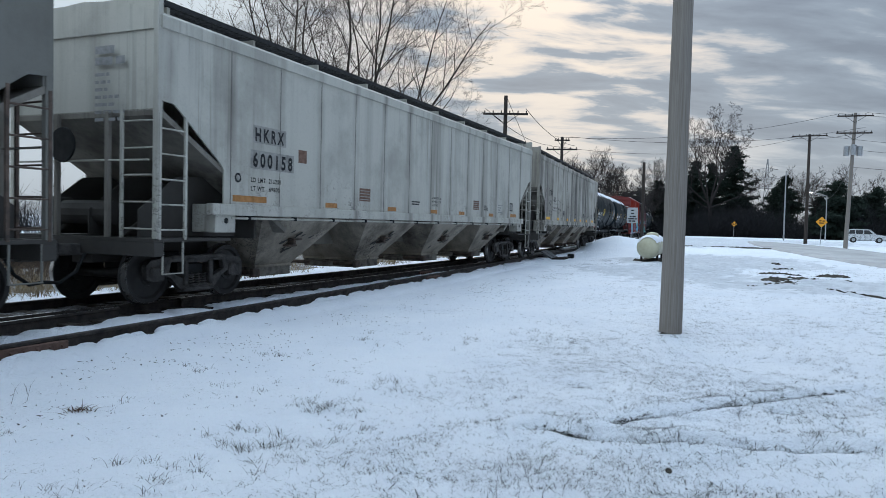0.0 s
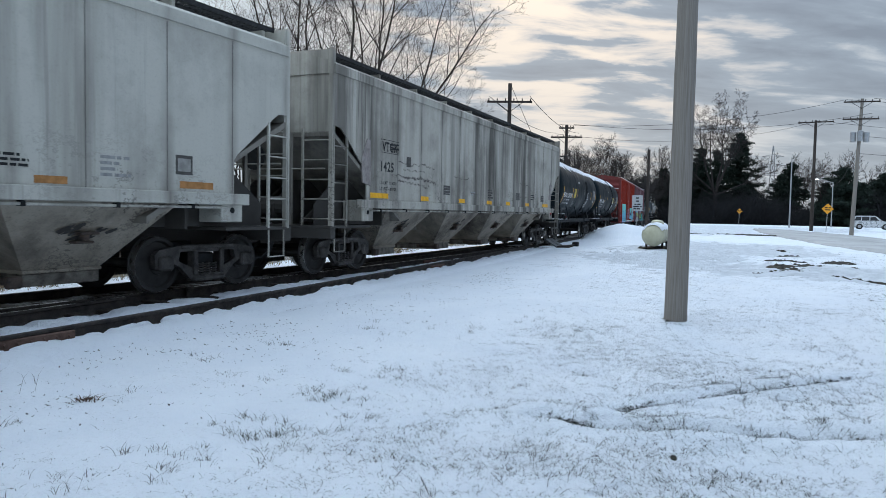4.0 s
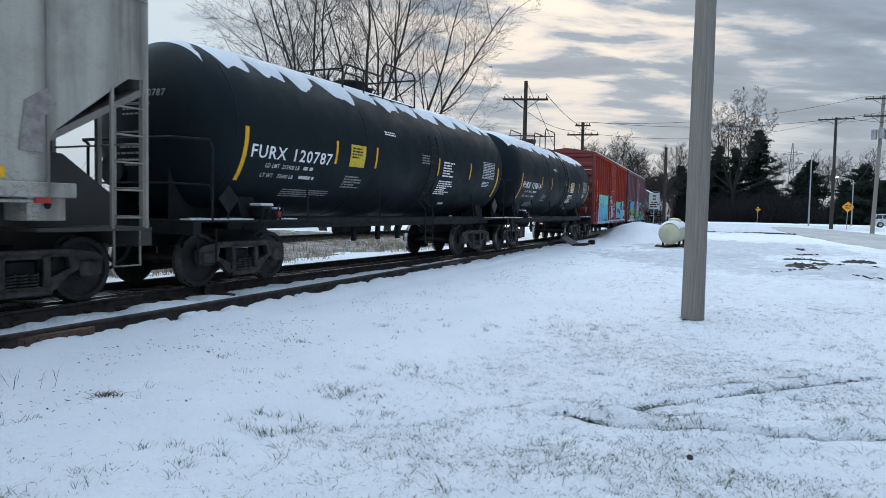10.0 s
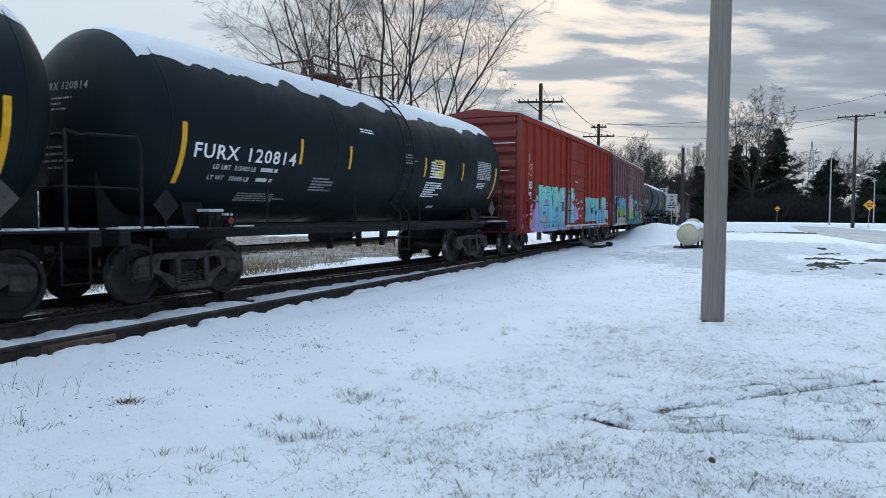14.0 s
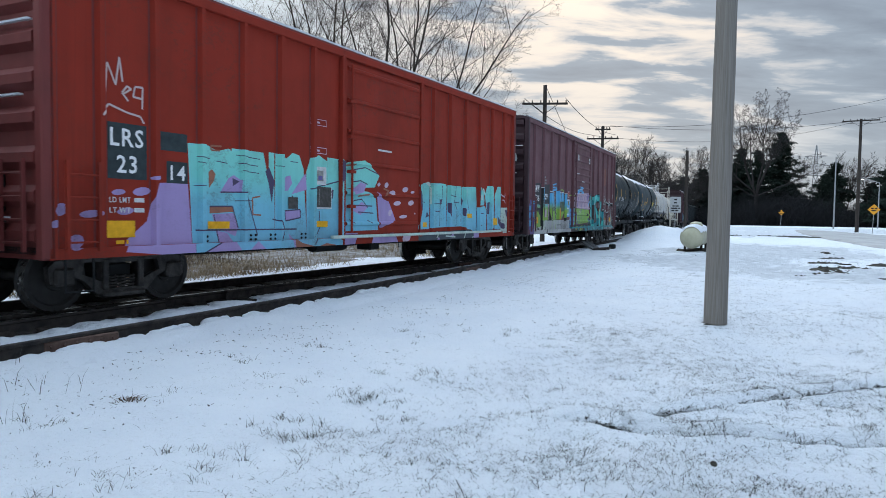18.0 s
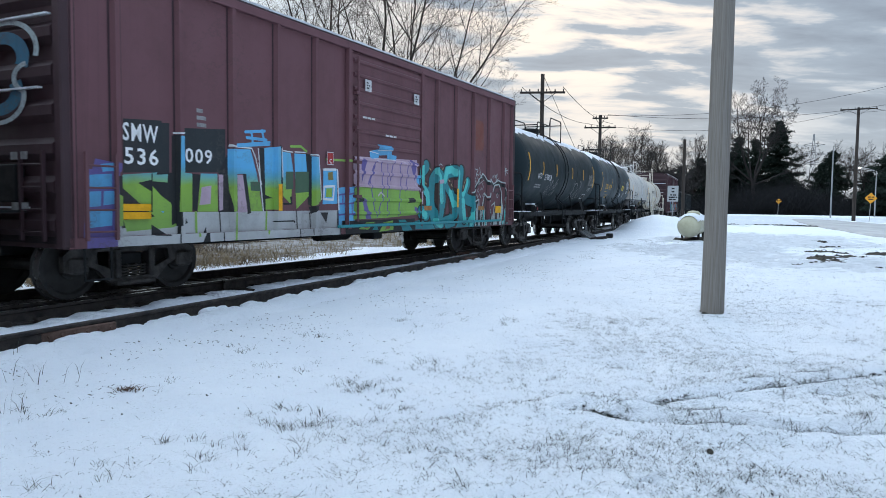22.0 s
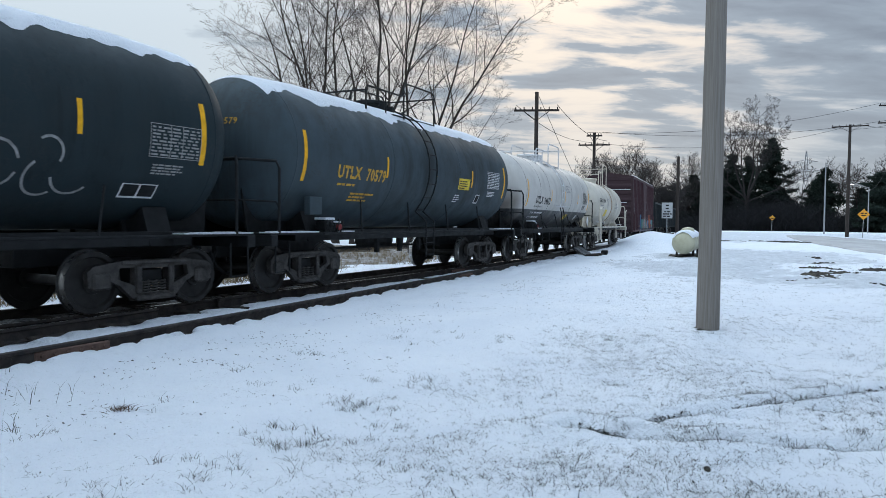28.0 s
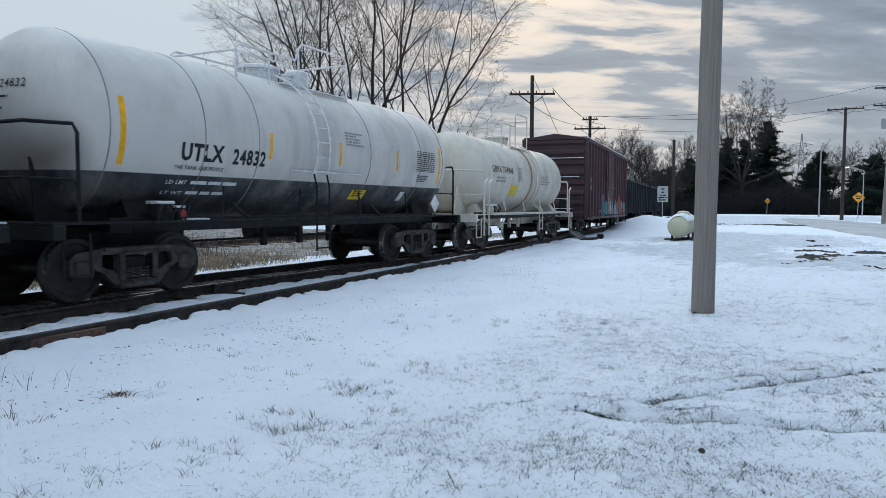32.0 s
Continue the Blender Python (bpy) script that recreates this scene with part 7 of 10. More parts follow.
def streaked_hopper_details(car, lat):
    for x0, z0, w, h in ((-7.93, 2.76, 0.95, 0.012), (-7.93, 3.06, 0.95, 0.012), (-7.93, 2.76, 0.012, 0.30), (-6.99, 2.76, 0.012, 0.31)):
        patch(car, x0, z0, w, h, BLACK_LETTER, lat, name="panel_border")
    letters(car, "VTGX", -7.86, 2.80, 0.22, lat + 0.004, BLACK_LETTER, width=0.80, bold=0.04)
    for z, tilt in ((2.86, 0.05), (2.92, -0.04), (2.97, 0.03)):
        bm = bmesh.new()
        bm.faces.new([bm.verts.new(p) for p in ((-7.48, -lat - 0.010, z - 0.02), (-7.0, -lat - 0.010, z - 0.02 + tilt), (-7.0, -lat - 0.010, z + 0.015 + tilt), (-7.48, -lat - 0.010, z + 0.015))])
        part("scribble", bm, BLACK_LETTER, car)
    letters(car, "1425", -7.91, 2.33, 0.23, lat, BLACK_LETTER, width=0.66, bold=0.04)
    letters(car, "LD LMT  216300", -7.96, 2.02, 0.08, lat, BLACK_LETTER, width=0.86)
    letters(car, "LT WT   69700", -7.96, 1.88, 0.08, lat, BLACK_LETTER, width=0.86)
    patch(car, -8.43, 1.69, 0.91, 0.12, YELLOW, lat)
    for x in (-5.64, -2.92, -0.38, 1.69, 4.16):
        patch(car, x, 1.68, 0.50, 0.12, YELLOW, lat)
    patch(car, 6.72, 1.68, 0.9, 0.13, YELLOW, lat)
    patch(car, -6.54, 2.51, 0.26, 0.25, PANEL_DARK, lat, name="small_panel")
    for x in (-4.11, 2.89, 6.42):
        patch(car, x, 1.89, 0.48, 0.26, PANEL_DARK, lat, name="notice_panel")
        for k in range(3):
            patch(car, x + 0.03, 1.93 + 0.075 * k, 0.42, 0.012, PANEL_GREY, lat, name="notice_line", gap=0.007)
    small_print(car, -0.29, 2.12, 0.6, 4, BLACK_LETTER, lat, h=0.045, seed=51)
    small_print(car, -1.9, 2.0, 0.4, 2, DULL_LETTER, lat, h=0.04, seed=52)
    small_print(car, 4.9, 2.1, 0.6, 3, BLACK_LETTER, lat, h=0.045, seed=53)
    bm = prism(bmesh.new(), [(-8.80, 2.02), (-8.42, 1.96), (-8.45, 2.5), (-8.46, 2.98), (-8.60, 3.0), (-8.84, 2.56)], -lat - 0.02, -lat + 0.01)
    part("patched_plate", bm, plain("scraped_pink_plate", (0.30, 0.265, 0.25), 0.8, 0, 0.4, 9), car, "scraped grey-pink gusset plate")
    bm = prism(bmesh.new(), [(7.78, 2.02), (8.08, 2.0), (8.10, 2.45), (8.26, 2.62), (8.14, 2.80), (7.86, 2.62)], -lat - 0.02, -lat + 0.01)
    part("patched_plate", bm, plain("scraped_pink_plate", (0.30, 0.265, 0.25), 0.8, 0, 0.4, 9), car, "scraped grey-pink gusset plate")
    part("reflector", boxes(((7.95, -lat - 0.05, 1.38), (8.15, -lat - 0.03, 1.48))), LABEL_RED, car)


def plain_hopper_details(car, lat):
    for x in (-5.6, -0.4, 4.3, 7.2):
        patch(car, x, 1.65, 0.47, 0.12, AMBER, lat)


RUST_RAIL = plain("rust_brown_rail", (0.09, 0.05, 0.038), 0.8, 0.1, 0.4, 9)


def data_panel(car, x, z, w, h, mat, R, zc):
    """A framed table of small unreadable writing on a tank side."""
    bm = bmesh.new()

    def strip(x0, y0, x1, y1):
        n = 8 if y1 - y0 > 0.1 else 1
        for k in range(n):
            u, v = y0 + (y1 - y0) * k / n, y0 + (y1 - y0) * (k + 1) / n
            bm.faces.new([bm.verts.new(p) for p in ((x0, u, 0), (x1, u, 0), (x1, v, 0), (x0, v, 0))])
    for u in (0, w * 0.38, w * 0.62, w - 0.012):
        strip(u, 0, u + 0.012, h)
    for v in (0, h - 0.012):
        strip(0, v, w, v + 0.012)
    rnd = random.Random(5)
    for k in range(9):
        y = 0.03 + k * (h - 0.05) / 9
        u = 0.03
        while u < w - 0.06:
            l = min(rnd.uniform(0.05, 0.17), w - 0.03 - u)
            strip(u, y, u + l, y + 0.026)
            u += l + rnd.uniform(0.02, 0.05)
    me = bpy.data.meshes.new("data_panel")
    bm.to_mesh(me)
    bm.free()
    part("data_panel", lay_round(me, x, z, R, zc), mat, car)


def tank_marks(car, R, zc, L, bars, bar_z, data, yellow, arc_z, mat=None):
    """Reflector bars, arcs at both ends, data panel, labels."""
    for x in bars:
        patch(car, x, bar_z, 0.075, 0.47, YELLOW, None, R, zc)
    for x in (-L + 0.20, L - 0.30):
        patch(car, x, arc_z, 0.10, 0.98, YELLOW, None, R, zc)
    x, z = data
    data_panel(car, x, z, 0.95, 0.50, mat or DULL_LETTER, R, zc)
    small_print(car, x + 0.1, z - 0.12, 0.7, 4, mat or DULL_LETTER, None, R, zc, 0.025, 10)
    if yellow:
        x, z, w, h = yellow
        patch(car, x, z, w, h, SIGN_YELLOW, None, R, zc, "warning_label")
        small_print(car, x + 0.06, z + h - 0.10, w - 0.12, 4, BLACK_LETTER, None, R + 0.004, zc, 0.035, 12)


def placard(car, x, R, zc, z=1.55, mat=None):
    bm = prism(bmesh.new(), [(0, -0.24), (0.24, 0), (0, 0.24), (-0.24, 0)], 0, 0.012)
    for v in bm.verts:
        v.co = (x + v.co.x, -1.46 + v.co.y, z + v.co.z)
    ob = part("placard", bm, mat or PANEL_GREY, car, "grey diamond placard holder")
    part("placard_post", rod(bmesh.new(), (x, -1.44, 1.1), (x, -1.44, z), 0.02, 6), FRAME_BLACK, car)


def head_print(car, R, zc, L, mat, words):
    """Writing on the leading head of a tank."""
    me = text_mesh(words, 0.12, 0.01)
    lo, hi = min(v.co.x for v in me.vertices), max(v.co.x for v in me.vertices)
    small = bars_mesh([(0.1, -0.14, 0.6, 0.03), (0.1, -0.22, 0.4, 0.03), (0.1, -0.30, 0.5, 0.03)] + ([(0.0, -0.85, 0.5, 0.035), (-0.1, -0.95, 0.7, 0.035), (-0.1, -1.05, 0.75, 0.035), (0.05, -1.15, 0.45, 0.035)] if mat is DULL_LETTER else []), 8)
    b = R * 0.52
    for m_, scale_ in ((me, 0.95 / (hi - lo)), (small, 1.0)):
        for v in m_.vertices:
            y, z = 0.35 - v.co.x * scale_, 0.45 + v.co.y
            q = max(0.05, 1 - (y * y + z * z) / (R * R))
            v.co = (-L - b * math.sqrt(q) - 0.012, y, zc + z)
        part("head_lettering", m_, mat, car)


def black_tank_details(words, yellow, seed):
    def add(car, R, zc, L):
        letters(car, words.split()[0], -5.86, 2.26, 0.235, 0, WHITE_LETTER, R, zc, width=0.98)
        letters(car, words.split()[1], -4.64, 2.26, 0.235, 0, WHITE_LETTER, R, zc, width=1.24)
        letters(car, "LD LMT  215400 LB", -5.40, 2.10, 0.085, 0, LABEL_WHITE, R, zc, width=1.0)
        letters(car, "LT WT   70600 LB", -5.45, 1.93, 0.085, 0, LABEL_WHITE, R, zc, width=0.95)
        small_print(car, -4.28, 2.11, 0.5, 1, LABEL_WHITE, None, R, zc, 0.07, 21 + seed)
        small_print(car, -4.32, 1.94, 0.5, 1, LABEL_WHITE, None, R, zc, 0.07, 22 + seed)
        small_print(car, -4.6, 1.72, 1.6, 4, DULL_LETTER, None, R, zc, 0.03, 23 + seed)
        small_print(car, -1.25, 3.15, 0.55, 2, WHITE_LETTER, None, R, zc, 0.03, 24)
        small_print(car, -2.75, 2.05, 0.75, 5, DULL_LETTER, None, R, zc, 0.035, 25)
        small_print(car, 1.9, 2.65, 0.8, 6, WHITE_LETTER, None, R, zc, 0.04, 26)
        small_print(car, 1.8, 2.15, 1.0, 7, WHITE_LETTER, None, R, zc, 0.035, 27)
        small_print(car, 0.6, 2.75, 0.7, 4, DULL_LETTER, None, R, zc, 0.035, 28)
        tank_marks(car, R, zc, L, (-3.3, -1.69, 1.58, 3.75), 2.30, (4.75, 2.38), yellow, 1.84, LABEL_WHITE)
        placard(car, 5.95, R, zc, mat=PANEL_DARK)
        placard(car, -6.4, R, zc, 1.5, FRAME_BLACK)
        patch(car, 2.6, 1.55, 0.35, 0.08, LABEL_WHITE, None, R, zc, "small_label")
        head_print(car, R, zc, L, DULL_LETTER, words)
    return add


def slate_tank_details(car, R, zc, L):
    letters(car, "NATX", -3.99, 2.34, 0.22, 0, LABEL_WHITE, R, zc, width=0.5)
    letters(car, "270018", -3.14, 2.32, 0.22, 0, LABEL_WHITE, R, zc, width=0.93)
    small_print(car, -4.1, 2.1, 1.3, 2, DULL_LETTER, None, R, zc, 0.05, 31)
    tank_marks(car, R, zc, L, (-3.42, -1.58, 0.93, 2.9), 2.50, (4.05, 2.3), None, 2.24)
    # chalky scrawl
    bm = bmesh.new()
    rnd = random.Random(4)
    for k in range(70):
        u, v = rnd.uniform(0, 1.3), rnd.uniform(0, 0.62)
        a, l, w = rnd.uniform(-1.2, 1.2), rnd.uniform(0.08, 0.24), 0.007
        d, n = Vector((math.cos(a), math.sin(a), 0)) * l, Vector((-math.sin(a), math.cos(a), 0)) * w
        p = Vector((u, v, 0))
        bm.faces.new([bm.verts.new(q) for q in (p - n, p + d - n, p + d + n, p + n)])
    me = bpy.data.meshes.new("scrawl")
    bm.to_mesh(me)
    bm.free()
    part("scrawl", lay_round(me, -2.55, 1.78, R, zc), DULL_LETTER, car, "pale chalk scrawl on the tank side")
    patch(car, 3.75, 1.70, 0.62, 0.26, LABEL_WHITE, None, R, zc, "small_label")
    for u in (3.775, 4.075):
        patch(car, u, 1.725, 0.27, 0.21, FRAME_BLACK, None, R + 0.003, zc, "label_field")
    bm = bmesh.new()
    for cx, cy, r0, a0, a1 in ((0.3, 0.35, 0.30, 0.3, 6.0), (0.95, 0.2, 0.25, 2.2, 5.4), (0.95, 0.55, 0.2, -0.5, 2.2), (1.35, 0.3, 0.3, 3.4, 5.6), (-0.4, 0.3, 0.5, -1.2, 1.0)):
        pts = [(cx + r0 * math.cos(a0 + (a1 - a0) * k / 14), cy + r0 * 1.1 * math.sin(a0 + (a1 - a0) * k / 14)) for k in range(15)]
        for (x0, y0), (x1, y1) in zip(pts, pts[1:]):
            q = math.hypot(x1 - x0, y1 - y0) or 1
            nx, ny = -(y1 - y0) / q * 0.018, (x1 - x0) / q * 0.018
            bm.faces.new([bm.verts.new(p) for p in ((x0 - nx, y0 - ny, 0), (x1 - nx, y1 - ny, 0), (x1 + nx, y1 + ny, 0), (x0 + nx, y0 + ny, 0))])
    me = bpy.data.meshes.new("chalk_loops")
    bm.to_mesh(me)
    bm.free()
    tagged(part("chalk_loops", lay_round(me, 1.6, 1.75, R, zc), DULL_LETTER, car, "pale sprayed loops on the tank side"), label="pale sprayed loops on the tank side", kind="stuff")
    head_print(car, R, zc, L, DULL_LETTER, "NATX 270018")


def grey_tank_details(car, R, zc, L):
    letters(car, "UTLX", -4.06, 2.28, 0.26, 0, ORANGE_LETTER, R, zc, width=0.88, bold=0.05)
    letters(car, "70579", -2.97, 2.27, 0.26, 0, ORANGE_LETTER, R, zc, width=0.80, bold=0.045)
    small_print(car, -4.0, 2.12, 0.9, 1, ORANGE_LETTER, None, R, zc, 0.05, 41)
    small_print(car, -3.4, 1.95, 1.1, 3, ORANGE_LETTER, None, R, zc, 0.045, 42)
    tank_marks(car, R, zc, L, (-2.15, 0.34, 2.62), 2.37, (3.8, 2.4), (1.77, 2.28, 0.74, 0.31), 2.14, LABEL_WHITE)
    patch(car, 3.12, 1.93, 0.28, 0.28, LABEL_WHITE, None, R, zc, "small_label")
    patch(car, 3.15, 1.96, 0.22, 0.22, FRAME_BLACK, None, R + 0.003, zc, "small_label")
    small_print(car, 1.7, 2.1, 0.4, 4, LABEL_WHITE, None, R, zc, 0.035, 44)
    bm = boxes(((-5.0, -1.44, 1.5), (-4.6, -1.3, 1.85)), bevel=0.01)
    part("placard", bm, TANK_GREY, car)
    head_print(car, R, zc, L, ORANGE_LETTER, "UTLX 70579")


def white_tank_details(car, R, zc, L):
    letters(car, "UTLX", -3.86, 2.10, 0.27, 0, BLACK_LETTER, R, zc, width=0.92, bold=0.055)
    letters(car, "24832", -2.73, 2.09, 0.26, 0, BLACK_LETTER, R, zc, width=0.82, bold=0.045)
    letters(car, "THE TANK CAR PEOPLE", -3.95, 1.95, 0.065, 0, BLACK_LETTER, R, zc, width=1.05)
    for z, words, k in ((1.72, "LD LMT", 52), (1.56, "LT WT", 53)):
        letters(car, words, -4.0, z, 0.075, 0, LABEL_WHITE, R, zc, width=0.42)
        small_print(car, -3.5, z + 0.005, 1.05, 1, LABEL_WHITE, None, R, zc, 0.065, k)
    tank_marks(car, R, zc, L, (-1.82, 0.37, 2.70), 2.22, (3.7, 2.25), None, 1.96, BLACK_LETTER)
    patch(car, 1.18, 1.53, 0.56, 0.27, SIGN_YELLOW, None, R, zc, "warning_label")
    small_print(car, 1.24, 1.70, 0.44, 3, BLACK_LETTER, None, R + 0.004, zc, 0.035, 53)
    patch(car, 3.28, 1.52, 0.22, 0.28, LABEL_WHITE, None, R, zc, "small_label")
    small_print(car, 0.6, 2.9, 0.7, 5, DULL_LETTER, None, R, zc, 0.035, 54)
    head_print(car, R, zc, L, BLACK_LETTER, "UTLX 24832")
    q = -math.sqrt(R * R - (2.05 - zc) ** 2) - 0.05
    part("grab_bar", rod(bmesh.new(), (-1.21, q, 2.05), (1.22, q, 2.05), 0.018, 6), LABEL_WHITE, car)
    part("nozzle_box", lathe(bmesh.new(), [(zc + R - 0.05, 0.26), (zc + R + 0.32, 0.26), (zc + R + 0.36, 0.2), (zc + R + 0.37, 0.02)], 14, "Z", (0.75, 0, 0)), LABEL_WHITE, car, smooth=40)
    for x in (-2.69, 1.68):
        part("saddle_brace", rod(bmesh.new(), (x, -1.3, 1.42), (x + 0.35, -1.42, 1.12), 0.035, 6), FRAME_BLACK, car)
    placard(car, 4.6, R, zc, 1.45, LABEL_WHITE)


def cream_tank_details(car, R, zc, L):
    letters(car, "GBRX 704848", -3.9, 2.5, 0.22, 0, BLACK_LETTER, R, zc, width=2.1)
    small_print(car, -3.5, 2.3, 1.2, 2, DULL_LETTER, None, R, zc, 0.06, 61)
    small_print(car, -1.3, 2.7, 0.6, 7, DULL_LETTER, None, R, zc, 0.04, 62)
    small_print(car, 1.6, 2.5, 1.3, 4, DULL_LETTER, None, R, zc, 0.05, 63)
    patch(car, -1.9, 1.75, 0.75, 0.42, SIGN_YELLOW, None, R, zc, "warning_label")
    bm = lathe(bmesh.new(), [(0.3, R - 0.01), (0.3, R + 0.02), (0.42, R + 0.02), (0.42, R - 0.01)], 40, "X", (0, 0, zc))
    part("band", bm, plain("rust_stained_band", (0.34, 0.22, 0.12), 0.8, 0, 0.4, 7), car, "rust-stained steel band round the tank", smooth=40)
    bm = bmesh.new()
    pipe(bm, [(-4.5, -1.5, 1.16), (4.5, -1.5, 1.16)], 0.03, 8)
    for x in (-5.2, -4.8, 5.2):
        pipe(bm, [(x, -1.5, 0.5), (x, -1.5, 2.1), (x + 0.25, -1.5, 2.2)], 0.03, 8)
    part("frame_rail", bm, TANK_CREAM, car)


def red_box_details(car, lat, cells):
    red_graffiti(car, cells)
    navy = plain("dark_number_panel", (0.035, 0.05, 0.055), 0.6, 0, 0.3, 8)
    patch(car, -6.84, 1.82, 0.64, 0.76, navy, lat, name="number_panel")
    letters(car, "LRS", -6.80, 2.27, 0.25, lat + 0.004, WHITE_LETTER, width=0.54)
    letters(car, "23", -6.70, 1.91, 0.24, lat + 0.004, WHITE_LETTER, width=0.33)
    patch(car, -5.99, 2.27, 0.53, 0.27, navy, lat, name="number_panel", gap=0.003)
    patch(car, -5.85, 1.80, 0.40, 0.32, navy, lat, name="number_panel", gap=0.003)
    letters(car, "14", -5.78, 1.85, 0.22, lat + 0.005, WHITE_LETTER, width=0.28)
    patch(car, -6.88, 1.02, 0.46, 0.23, YELLOW, lat, gap=0.02)
    for z, words in ((1.50, "LD LMT"), (1.36, "LT WT")):
        letters(car, words, -6.82, z, 0.075, lat + 0.004, LABEL_WHITE, width=0.34)
        small_print(car, -6.42, z + 0.005, 0.26, 1, LABEL_WHITE, lat + 0.004, h=0.06, seed=71)
    small_print(car, -6.72, 0.93, 0.3, 1, YELLOW, lat + 0.004, h=0.05, seed=73)
    for x, z, w in ((-5.06, 1.12, 0.47), (-2.36, 1.12, 0.42), (1.65, 1.08, 0.47), (4.32, 1.31, 0.42)):
        patch(car, x, z, w, 0.115, YELLOW, lat, gap=0.02)
    patch(car, 6.13, 1.10, 0.42, 0.20, YELLOW, lat, gap=0.02)
    for z in (3.05, 2.52):
        for x0, z0, w, h in ((-2.47, z, 0.5, 0.012), (-2.47, z + 0.11, 0.5, 0.012), (-2.47, z, 0.012, 0.11), (-1.98, z, 0.012, 0.12)):
            patch(car, x0, z0, w, h, PALE_LILAC, lat, name="label_border", gap=0.005)
        small_print(car, -2.42, z + 0.04, 0.4, 1, PALE_LILAC, lat + 0.002, h=0.035, seed=72)
    patch(car, -0.2, 2.74, 0.56, 0.04, LABEL_WHITE, lat + 0.06, name="small_label", gap=0.004)
    patch(car, -2.37, 1.93, 0.38, 0.34, LABEL_WHITE, lat, name="notice_panel", gap=0.02)
    patch(car, -2.29, 2.0, 0.20, 0.2, PANEL_GREY, lat, name="notice_panel", gap=0.023)
    patch(car, -2.25, 2.02, 0.13, 0.08, VIOLET, lat, name="notice_panel", gap=0.025)
    patch(car, -2.41, 1.47, 0.60, 0.42, LABEL_WHITE, lat, name="notice_panel", gap=0.018)
    patch(car, -2.39, 1.50, 0.56, 0.39, PANEL_DARK, lat, name="notice_panel", gap=0.022)
    patch(car, -2.22, 1.55, 0.015, 0.3, PANEL_GREY, lat, name="notice_panel", gap=0.024)
    patch(car, -3.12, 1.46, 0.27, 0.21, PANEL_DARK, lat, name="notice_panel", gap=0.02)
    for x0, w in ((-4.1, 2), (-3.6, 2), (-2.75, 2), (-5.2, 2)):
        for k in range(w):
            part("bolt_head", rod(bmesh.new(), (x0 + k * 0.12, -lat - 0.02, 1.0), (x0 + k * 0.12, -lat - 0.035, 1.0), 0.022, 6), FRAME_BLACK, car)
            part("bolt_head", rod(bmesh.new(), (x0 + k * 0.12, -lat - 0.02, 0.93), (x0 + k * 0.12, -lat - 0.035, 0.93), 0.022, 6), FRAME_BLACK, car)
    me = text_mesh("LRS 2314", 0.11)
    for v in me.vertices:
        v.co = (-7.72 - 0.012, 0.1 - v.co.x, 4.5 + v.co.y)
    patch_bm = boxes(((-7.728, -1.1, 4.46), (-7.722, 0.25, 4.64)))
    part("number_panel", patch_bm, navy, car)
    part("end_lettering", me, DULL_LETTER, car)


